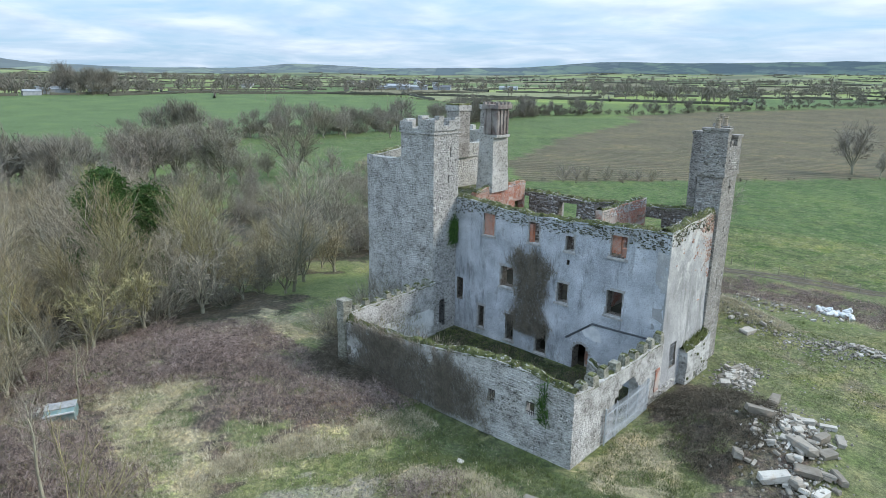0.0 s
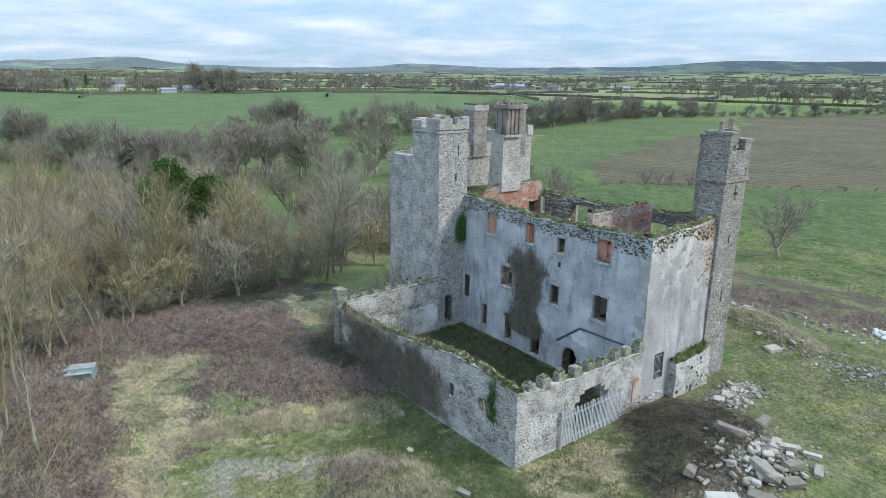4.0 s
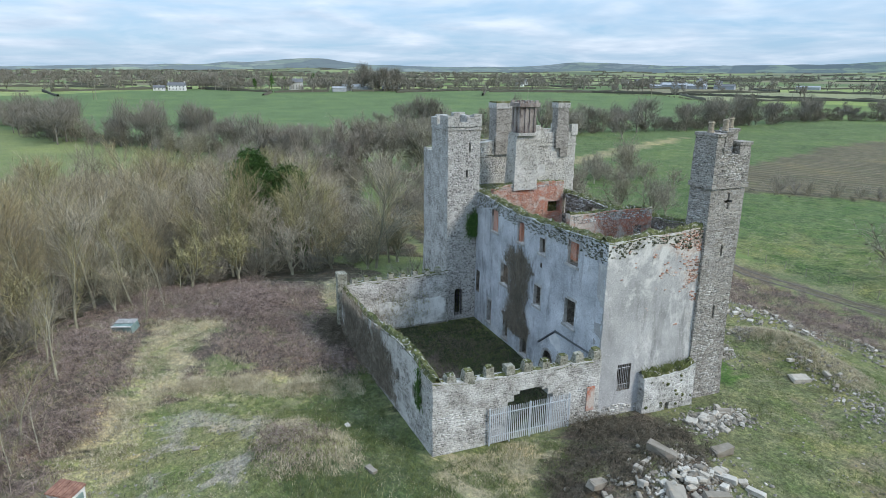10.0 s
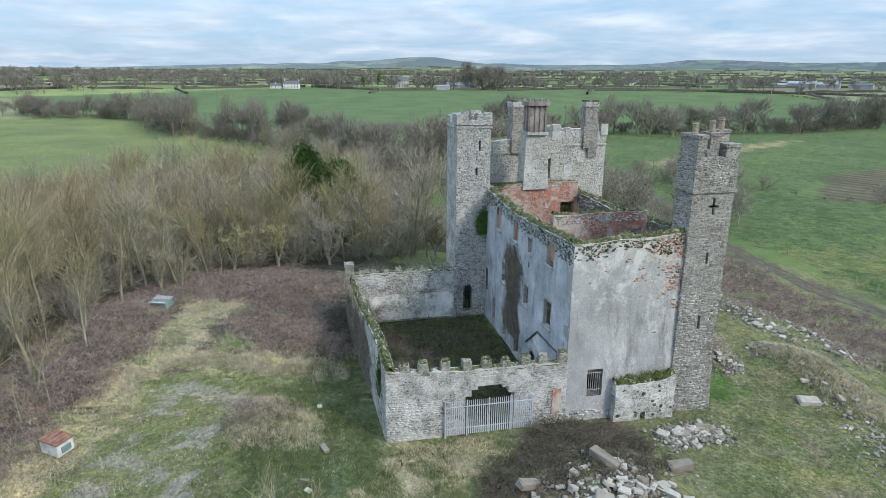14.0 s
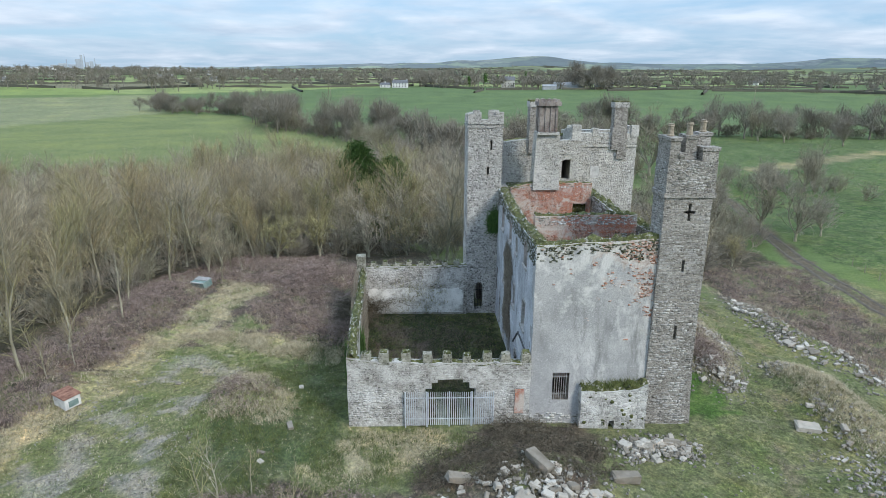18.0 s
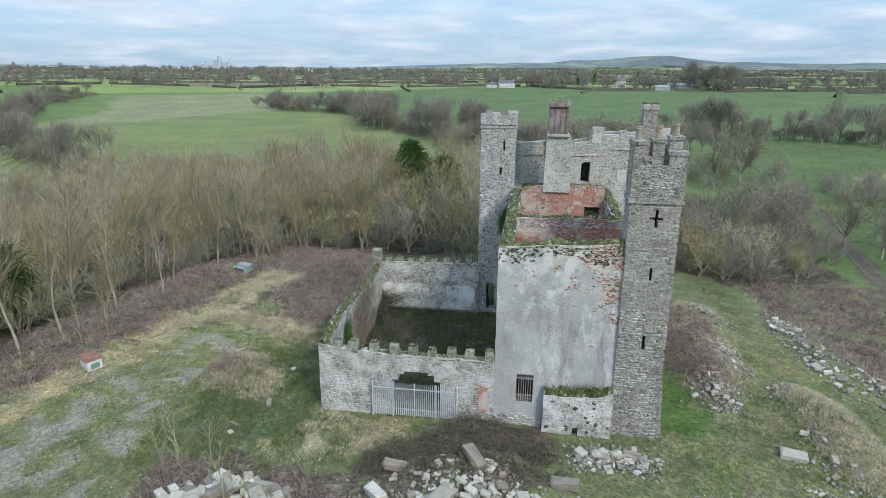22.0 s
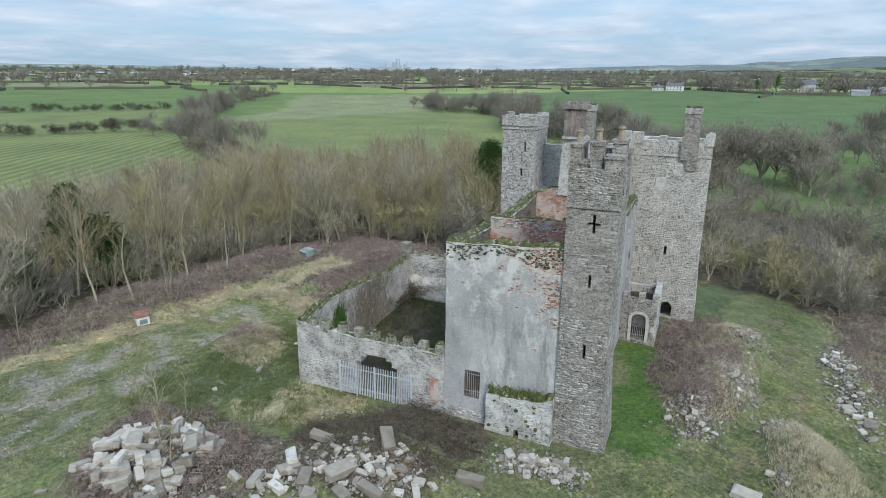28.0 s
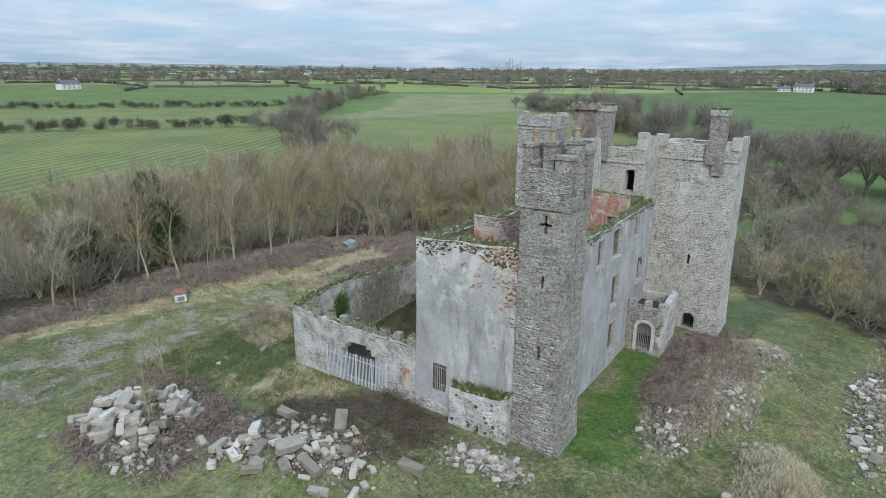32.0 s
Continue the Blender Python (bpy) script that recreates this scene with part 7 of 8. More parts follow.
heap("rubble_heap", "loose stones beside a dumped trough", ((-45.3, 9.0, 0.8, 0.7, 22, 0.2, 0.5),), (), 708)
for x, y, n, turn in ((-15.8, 58.7, 1.5, 75), (-16.0, 24.4, 0.8, 20), (-13.2, 23.2, 0.55, 70), (-21.0, 24.2, 0.4, 10), (-12.3, 23.4, 0.4, 50), (-30.4, 66.0, 1.0, 20), (-22.0, 15.0, 0.4, 80)):
    o = new("stone_slab", LONG_BLOCKS[int(n * 10) % 6])
    o.matrix_basis = pose(x, y, land(x, y) + 0.1 * n, 4, 3, turn) @ Matrix.Diagonal((n, n * 1.2, n * 0.8, 1))
    tagged(o, "single pale stone slab lying in the grass", "stone")
# pebbles on the worn gravel
rnd8 = random.Random(88)
pv, pf = [], []
for _ in range(2600):
    x, y = (rnd8.uniform(-27, 2), rnd8.uniform(9, 19)) if rnd8.random() < 0.75 else (rnd8.uniform(-12, 6), rnd8.uniform(48, 66))
    if noise.noise(Vector((x * 0.45, y * 0.45, 8))) < -0.05:
        continue
    s, z, n, a = rnd8.uniform(0.03, 0.13), land(x, y), len(pv), rnd8.uniform(0, 6)
    pv += [(x + s * math.cos(a), y + s * math.sin(a), z), (x + s * math.cos(a + 2), y + s * math.sin(a + 2), z), (x + s * math.cos(a + 4), y + s * math.sin(a + 4), z), (x, y, z + s * 0.8)]
    pf += [(n, n + 1, n + 3), (n + 1, n + 2, n + 3), (n + 2, n, n + 3)]
tagged(part("pebbles", tri_mesh("pebbles", pv, pf, M_BLOCK), None, None), "loose pale pebbles on worn gravel", "gravel", kind="stuff")

# a dumped green box and a rusty white one
M_TEAL = plain("faded_green_paint", (0.10, 0.165, 0.155), (0.22, 0.29, 0.275), 2.0, 0.6, 0.2)
M_PANEL = plain("dirty_white_panel", (0.42, 0.43, 0.43), (0.72, 0.72, 0.70), 2.5, 0.6, 0.2)
M_RUST = plain("rusty_sheet", (0.15, 0.075, 0.055), (0.31, 0.17, 0.125), 2.5, 0.9, 0.4)
M_DIRT = plain("grey_board", (0.20, 0.20, 0.195), (0.34, 0.34, 0.33), 3.0)


def bevel_box(x0, x1, y0, y1, z0, z1, by=0.03, bm=None):
    bm = bm or bmesh.new()
    got = bmesh.ops.create_cube(bm, size=1, matrix=Matrix.Translation(((x0 + x1) / 2, (y0 + y1) / 2, (z0 + z1) / 2)) @ Matrix.Diagonal((x1 - x0, y1 - y0, z1 - z0, 1)))
    edges = {e for v in got["verts"] for e in v.link_edges}
    bmesh.ops.bevel(bm, geom=list(edges), offset=by, segments=1, affect="EDGES")
    return bm


trough = thing("dumped_locker", "faded green box with a grey lid lying in brambles", "box")
part("body", bevel_box(-0.9, 0.9, -0.6, 0.6, 0.0, 0.75), M_TEAL, trough)
part("lid", bevel_box(-0.95, 0.95, -0.1, 0.66, 0.75, 0.82), M_DIRT, trough, "grey lid")
part("rim", bevel_box(-0.95, 0.95, -0.66, -0.58, 0.66, 0.8), M_PANEL, trough)
trough.matrix_basis = pose(-43.2, 9.6, land(-43.2, 9.6) + 0.02, 10, -4, 62)
crate = thing("rusty_tank", "white metal box with a rusty red corrugated top", "tank")
part("body", bevel_box(-0.7, 0.7, -0.55, 0.55, 0.0, 0.85), M_PANEL, crate)
part("top", bevel_box(-0.76, 0.76, -0.61, 0.61, 0.84, 0.90, 0.015), M_RUST, crate, "rusty sheet top")
for i in range(9):
    part("rib", bevel_box(-0.75 + i * 0.167, -0.75 + i * 0.167 + 0.13, -0.6, 0.6, 0.89, 0.94 + 0.02 * (i % 2), 0.015), M_RUST, crate)
part("hatch", bevel_box(0.69, 0.73, -0.3, 0.35, 0.15, 0.6), M_TEAL, crate)
for x in (-0.6, 0.6):
    for y in (-0.45, 0.45):
        part("foot", bevel_box(x - 0.07, x + 0.07, y - 0.07, y + 0.07, -0.12, 0.01), M_RUST, crate)
crate.matrix_basis = pose(-19.0, 8.6, land(-19, 8.6) + 0.1, 3, 4, 58)
bag = block_mesh(640, 0.9, 0.5, 0.5, M_PANEL)
o = new("dumped_bag", bag)
o.matrix_basis = pose(-66.5, 19.9, land(-66.5, 19.9) + 0.3, 8, 4, 30)
tagged(o, "white plastic drum lying under the trees", "drum")
tip = thing("white_rubbish_heap", "heap of white plaster rubbish beside the track", "rubbish", at=(-12, 75, land(-12, 75)))
r9 = random.Random(9)
for i in range(40):
    o = part("lump", bag, None, tip)
    s = r9.uniform(0.3, 0.9)
    o.matrix_basis = pose(r9.gauss(0, 1.0), r9.gauss(0, 0.7), 0.15 + r9.uniform(0, 0.3), r9.uniform(-30, 30), r9.uniform(-30, 30), r9.uniform(0, 360)) @ Matrix.Diagonal((s, s, s, 1))

# fence posts by the track
post_me = tube_bm([(0, 0, -0.3), (0, 0, 1.1)], [0.06, 0.05], 6)
me = bpy.data.meshes.new("post")
post_me.to_mesh(me)
post_me.free()
me.materials.append(M_TRUNK)
for i in range(26):
    x = 20 - i * 3.2
    y = 90.5 + 0.6 * math.sin(i * 0.5) + (0.0 if x > -28 else (-28 - x) * 0.06)
    o = new("fence_post", me)
    o.matrix_basis = pose(x, y, land(x, y), 3 * math.sin(i * 2.1), 3 * math.cos(i * 1.7), i * 31)
    tagged(o, "grey weathered wooden fence post beside the track", "post", "fence posts")


def ivy(name, label, p0, p1, holes, shape, count, seed, material, proud=0.16, thick=0.014):
    """Stems and twigs that cling to a wall; shape(u, z) is how thickly they grow there."""
    rnd = random.Random(seed)
    d = Vector((p1[0] - p0[0], p1[1] - p0[1], 0))
    run = d.length
    d.normalize()
    out = Vector((d.y, -d.x, 0))
    st = Sticks()
    made = tries = 0
    while made < count and tries < count * 30:
        tries += 1
        u, z = rnd.uniform(0, run), rnd.uniform(0, 10)
        if rnd.random() > shape(u, z):
            continue
        made += 1
        n = rnd.uniform(0.3, 1.0)
        lift = proud * rnd.random() ** 1.5
        a = Vector((p0[0], p0[1], 0)) + d * u + out * (0.02 + lift) + Vector((0, 0, z))
        b = a + d * rnd.gauss(0, 0.35) * n + Vector((0, 0, rnd.gauss(0.25, 0.5) * n)) + out * rnd.uniform(-0.02, 0.14)
        st.stick(a, b, thick * rnd.uniform(0.7, 1.5), thick * 0.3)
    tagged(part(name, st.mesh(name, material), None, None), label, "ivy", kind="stuff")


def blot(cu, w, z0, z1, seed):
    """A ragged column."""
    def f(u, z):
        if not z0 < z < z1:
            return 0.0
        edge = w * (0.75 + 0.5 * noise.noise(Vector((z * 0.6, seed, 0))) + 0.3 * noise.noise(Vector((z * 2.5, seed, 3))))
        top = soft_step(0, 1.2, z1 - z + 0.8 * noise.noise(Vector((u * 1.3, seed, 5))))
        return max(0.0, 1 - abs(u - cu - 0.4 * noise.noise(Vector((z * 0.4, seed, 9)))) / max(0.1, edge)) ** 0.5 * top
    return f


ivy("dead_ivy", "tall mat of dead grey-brown ivy on the house wall", (-36, HS), (HX, HS), (), blot(8.5, 2.4, 1.5, 8.9, 2), 7000, 801, M_IVY, 0.12, 0.014)
ivy("dead_ivy", "dead ivy and creeper over the court wall", (-36.2, 27.1), (-16, 28.2), (), blot(5.0, 4.2, 0.0, 4.9, 4), 8000, 802, M_IVY, 0.3)
ivy("dead_ivy", "strand of ivy hanging on the court wall", (-36.2, 27.1), (-16, 28.2), (), blot(10.6, 1.1, 0.2, 4.9, 6), 2200, 803, M_IVY, 0.2)
ivy("green_ivy", "strip of green ivy hanging from the court wall", (-36.2, 27.1), (-16, 28.2), (), blot(18.3, 0.45, 2.4, 5.3, 7), 1100, 804, M_LEAF, 0.2, 0.03)
ivy("creeper_stems", "bare creeper stems on the whitewashed court wall", (-35.5, 27.3), (-35.5, 37.2), (), blot(5.6, 3.4, 0.0, 3.8, 8), 420, 805, M_POPLAR, 0.3)
ivy("green_ivy", "dark ivy at the tower's foot beside the house", (TW[1], TW[2]), (TW[1], TW[3]), (), blot(2.6, 0.6, 8.0, 10.6, 9), 900, 806, M_LEAF, 0.3, 0.03)


def head_weeds(name, label, lines, seed, material, high=0.3, per=34):
    """Weeds and dead stalks along the wall-heads."""
    rnd = random.Random(seed)
    st = Sticks()
    for p0, p1, thick, top in lines:
        d = Vector((p1[0] - p0[0], p1[1] - p0[1], 0))
        run = d.length
        d.normalize()
        inward = Vector((-d.y, d.x, 0))
        for _ in range(int(run * per)):
            u = rnd.uniform(0, run)
            if noise.noise(Vector((u * 0.7, seed, p0[0]))) < -0.1:
                continue
            a = Vector((p0[0], p0[1], 0)) + d * u + inward * rnd.uniform(-0.02, thick) + Vector((0, 0, top(u) - 0.02))
            h = high * rnd.uniform(0.3, 1.3)
            st.stick(a, a + Vector((rnd.gauss(0, 0.5) * h, rnd.gauss(0, 0.5) * h, h)), 0.022)
    tagged(part(name, st.mesh(name, material), None, None), label, "weeds", kind="stuff")


HEADS = (((-36, HS), (HX, HS), 0.9, S_TOP), ((HX, HS), (HX, 47.5), 0.9, E_TOP), ((-18, HN), (-38.6, HN), 0.9, N_TOP), ((-36.2, 27.1), (-16, 28.2), 0.65, C_TOP))
head_weeds("wall_weeds", "green weeds growing along the wall-heads", HEADS, 91, M_BLADE)
head_weeds("stump_weeds", "thick weeds on the ruined stump of wall", (((-15.5, 43.2), (-15.5, 47.5), 0.75, lambda u: 2.75 + 0.07 * u),), 93, M_BLADE, 0.55, 90)
head_weeds("wall_stalks", "dark dead stalks and ivy along the wall-heads", HEADS, 92, M_BRAMBLE_DARK, 0.26, 40)

ivy("dead_ivy", "dead creeper spread over the outside of the court wall", (-36.2, 27.1), (-16, 28.2), c_holes, blot(10.5, 4.5, 0.4, 4.2, 21), 4200, 811, M_IVY, 0.14)
ivy("green_ivy", "dark green ivy inside the court wall", (-17.2, 28.75), (-35.4, 27.8), (), blot(3.6, 1.3, 0.2, 4.6, 11), 1500, 807, M_LEAF, 0.3, 0.03)
ivy("dead_ivy", "dead creeper inside the court wall", (-17.2, 28.75), (-35.4, 27.8), (), blot(9.0, 5.5, 0.2, 5.2, 12), 3000, 808, M_IVY, 0.2)
# old limewash on the inside of the court wall
bm = bmesh.new()
edge = [(27.9 + i * 0.6, 2.55 + 0.35 * noise.noise(Vector((i * 0.7, 3, 0))) + 0.25 * noise.noise(Vector((i * 2.1, 1, 0)))) for i in range(16)]
lower = [bm.verts.new((-35.47, y, 0.2)) for y, _ in edge]
upper = [bm.verts.new((-35.47, y, z)) for y, z in edge]
for i in range(15):
    bm.faces.new((lower[i], lower[i + 1], upper[i + 1], upper[i]))
got = bmesh.ops.extrude_face_region(bm, geom=bm.faces[:])
bmesh.ops.translate(bm, vec=(0.045, 0, 0), verts=[g for g in got["geom"] if isinstance(g, bmesh.types.BMVert)])
part("old_limewash", bm, M_LIME_COAT, court, "flaking white limewash")

# ---- the distance ----


def clump(seed, height, wide, count, thick, trunk=0.0):
    """A far tree or bush in few sticks: corners and triangles."""
    rnd = random.Random(seed)
    st = Sticks()
    if trunk:
        st.stick((0, 0, -0.3), (0, 0, height * 0.45), trunk, trunk * 0.6, 4)
    mid, half = height * (0.58 if trunk else 0.45), height * (0.42 if trunk else 0.5)
    lobes = []
    for i in range(7 if trunk else 5):
        d = Vector((rnd.gauss(0, 1), rnd.gauss(0, 1), rnd.gauss(0.25, 0.8))).normalized() * rnd.uniform(0.35, 0.8)
        lobes.append((d, rnd.uniform(0.35, 0.62)))
        if trunk:
            st.stick((0, 0, height * 0.2), (d.x * wide, d.y * wide, mid + d.z * half), trunk * 0.5, trunk * 0.15)
    for _ in range(count):
        o, r = rnd.choice(lobes)
        d = o + Vector((rnd.gauss(0, 1), rnd.gauss(0, 1), rnd.gauss(0, 1))).normalized() * r * rnd.random() ** 0.45
        e = Vector((d.x * wide, d.y * wide, mid + d.z * half))
        way = (Vector((d.x, d.y, d.z + 0.75)) + Vector((rnd.gauss(0, 0.4), rnd.gauss(0, 0.4), rnd.gauss(0, 0.4)))).normalized()
        st.twig(e - way * height * rnd.uniform(0.08, 0.22), e, thick)
    return np.array(st.v), np.array(st.f)


def sow(name, label, category, kinds, spots, material, seed):
    """One object of many far trees or bushes. spots: (x, y, size)."""
    rnd = random.Random(seed)
    vs, fs, n = [], [], 0
    for x, y, s in spots:
        v, f = rnd.choice(kinds)
        a = rnd.uniform(0, 2 * math.pi)
        c, q = math.cos(a) * s, math.sin(a) * s
        w = np.stack((v[:, 0] * c - v[:, 1] * q + x, v[:, 0] * q + v[:, 1] * c + y, v[:, 2] * s * rnd.uniform(0.85, 1.15) + land(x, y)), 1)
        vs.append(w)
        fs.append(f + n)
        n += len(v)
    tagged(part(name, tri_mesh(name, np.concatenate(vs), np.concatenate(fs), material), None, None), label, category, kind="stuff")


FAR_TREES = [clump(900 + i, 12.5, 5.6, 950, 0.042, 0.28) for i in range(5)]
FAR_BUSH = [clump(920 + i, 4.4, 3.6, 330, 0.055) for i in range(4)]
M_FARTREE = twigs("far_bare_trees", (0.175, 0.163, 0.132), (0.215, 0.200, 0.165), 0.0)
M_FARHEDGE = twigs("far_hedge", (0.125, 0.115, 0.085), (0.205, 0.188, 0.142), 0.0)
M_DARKHEDGE = twigs("dark_field_hedge", (0.050, 0.050, 0.036), (0.095, 0.090, 0.064), 0.0)

STREAM = ((-458, -160), (-412, -134), (-378, -68), (-299, -40), (-233, 2), (-190, 30), (-150, 48), (-118, 62))
ROW = ((-262, 100), (-259, 148), (-251, 182), (-250, 256), (-289, 418), (-256, 456))
SOUTH = ((-118, -70), (-143, -96), (-178, -144), (-229, -194), (-316, -262), (-398, -322), (-504, -357))
MOWN = ((-20, -285), (-109, -240), (-160, -208), (-194, -177))
BEYOND = ((-60, -470), (-171, -418), (-250, -360), (-316, -304))
PLOUGHED = ((-100, 128), (-84, 141), (-53, 178), (-27, 212), (60, 240), (150, 275))
BIG = ((-790, 20), (-773, 165), (-704, 249), (-694, 370), (-533, 490), (-344, 453))
FARTHER = ((-344, 470), (-237, 470), (-200, 560), (-110, 690), (40, 760))
near_lines = line(STREAM, 2.6, 4.0, 1, 0.8, 1.7) + line(ROW, 2.2, 3.0, 2, 1.0, 1.9) + line(SOUTH, 3.0, 4.5, 3, 0.8, 1.6) 
dark_lines = line(MOWN, 3.0, 1.2, 4, 0.9, 1.7) + line(BEYOND, 3.4, 1.5, 5, 0.9, 1.6)
near_lines += line(PLOUGHED, 3.0, 1.6, 6, 0.1, 0.3) + line(BIG, 2.4, 0.8, 7, 0.3, 0.6) + line(FARTHER, 4.5, 2.0, 8, 0.8, 1.6) + line(((-178, -144), (-205, -185)), 3, 4, 9, 1, 1.6)
near_lines = [p for p in near_lines if math.hypot(p[0] + 30, p[1] - 40) > 96 and abs(math.sin(p[0] * 0.05) + math.sin(p[1] * 0.037 + 1)) > 0.12]
sow("hedgerow", "dark field hedges beside the mown meadow", "hedge", FAR_BUSH, dark_lines, M_DARKHEDGE, 23)
sow("hedgerow", "dark leafless field hedges and brush along the stream", "hedge", FAR_BUSH, near_lines, M_FARHEDGE, 21)
rows = line(STREAM, 5.5, 7.0, 11, 0.8, 1.6) + line(ROW, 6.0, 4.0, 12, 0.8, 1.6) + line(SOUTH, 9, 6.0, 13, 0.6, 1.3) + line(MOWN, 26, 1.5, 14, 0.5, 0.8) + line(BEYOND, 40, 2.0, 15, 0.4, 0.7) + line(BIG, 70, 2.0, 16, 0.6, 1.0) + line(FARTHER, 16, 4.0, 17, 0.6, 1.1)
rows += [(x, y, s) for x, y, s in line(((-440, -150), (-400, -115), (-380, -80)), 5, 12, 18, 0.6, 0.9)]
rows += [(-205 + 18 * math.sin(i * 2.4), 75 + 24 * math.cos(i * 1.7), 0.7 + 0.3 * ((i * 7) % 5) / 5) for i in range(16)]
rows = [p for p in rows if math.hypot(p[0] + 30, p[1] - 40) > 120]
sow("hedgerow_trees", "leafless trees of the field hedges", "trees", FAR_TREES, rows, M_FARTREE, 22)

# the plantation's depth, behind the trees that can be told apart
rd = random.Random(52)
sow("plantation_wood", "dense leafless plantation trees behind the wood's edge", "trees", deep, [(x, y, rd.uniform(0.55, 0.85)) for x, y in scatter(((-62, -12), (-100, 4), (-112, 0), (-112, -58), (-78, -46), (-34, -52), (-30, -26), (-46, -14)), 210, 3.0, 51)]
    + [(x, y, rd.uniform(0.7, 1.05)) for x, y in scatter(((-62, 12), (-63, 30), (-74, 34), (-98, 33), (-104, 0), (-62, -10)), 130, 2.6, 54, ((-72, 23.5, 3), (-73, 28.5, 3)))], M_POPLAR, 53)

# the farm track's two worn ruts
M_MUD = plain("wet_brown_mud", (0.055, 0.046, 0.035), (0.130, 0.112, 0.086), 1.2, 0.8, 0.6)
WAY = ((34, 98), (-10, 91), (-26, 88), (-45, 85), (-54, 85.5), (-65, 87.5), (-82, 90.5), (-102, 97), (-124, 100))


def rut(side):
    pts = []
    for (x0, y0), (x1, y1) in zip(WAY, WAY[1:]):
        n = max(2, int(math.hypot(x1 - x0, y1 - y0) / 0.8))
        pts += [(x0 + (x1 - x0) * i / n, y0 + (y1 - y0) * i / n) for i in range(n)]
    v, f = [], []
    for i, (x, y) in enumerate(pts[1:-1], 1):
        tx, ty = pts[i + 1][0] - pts[i - 1][0], pts[i + 1][1] - pts[i - 1][1]
        m = math.hypot(tx, ty)
        nx, ny = -ty / m, tx / m
        sway = 0.25 * noise.noise(Vector((i * 0.07, side, 0)))
        wide = 0.42 + 0.18 * noise.noise(Vector((i * 0.21, side, 4)))
        for k in (-1.0, -0.4, 0.4, 1.0):
            u = side * 0.85 + sway + k * wide
            px, py = x + nx * u, y + ny * u
            v.append((px, py, land(px, py) + (0.05 if abs(k) < 0.9 else -0.1)))
        if i > 1:
            a, b = len(v) - 8, len(v) - 4
            f += [(a + k, a + k + 1, b + k + 1, b + k) for k in range(3)]
    return mesh_of("track_rut", v, f, M_MUD, True)


for side in (-1, 1):
    tagged(part("track_rut", rut(side), None, None), "muddy wheel rut of the farm track", "track", kind="structure")

# the flooded ditch in the wood
M_WATER = plain("still_ditch_water", (0.018, 0.020, 0.018), (0.035, 0.036, 0.030), 0.8, 0.04, 0.03)
DITCH = ((-40, -5.5), (-49, -8.5), (-60, -9.6), (-70, -9.2), (-76, -9.4), (-80, -6), (-81.5, 1), (-83, 15), (-84, 33), (-89, 41), (-100, 46))
v, f = [], []
for (x0, y0), (x1, y1) in zip(DITCH, DITCH[1:]):
    n = max(2, int(math.hypot(x1 - x0, y1 - y0) / 1.2))
    for i in range(n):
        x, y = x0 + (x1 - x0) * i / n, y0 + (y1 - y0) * i / n
        m = math.hypot(x1 - x0, y1 - y0)
        nx, ny = -(y1 - y0) / m, (x1 - x0) / m
        w = max(0.25, 0.65 + 0.5 * noise.noise(Vector((x * 0.2, y * 0.2, 3))))
        z = max(land(x + nx * w, y + ny * w), land(x - nx * w, y - ny * w)) + 0.05
        v += [(x + nx * w, y + ny * w, z), (x - nx * w, y - ny * w, z)]
        k = len(v)
        if k > 2:
            f.append((k - 4, k - 3, k - 1, k - 2))
tagged(part("water", mesh_of("water", v, f, M_WATER, True), None, None), "still water reflecting the sky in a woodland ditch", "water", kind="structure")

# hedges of the far patchwork
seen = SEEDS[(np.hypot(SEEDS[:, 0] + 22, SEEDS[:, 1] - 25) < 4200)]
angle = np.degrees(np.arctan2(seen[:, 1] - 40, seen[:, 0] - 10))
seen = seen[(angle > 84) | (angle < -100)]
hv, hf, far_trees, far_woods = [], [], [], []
rf = random.Random(33)


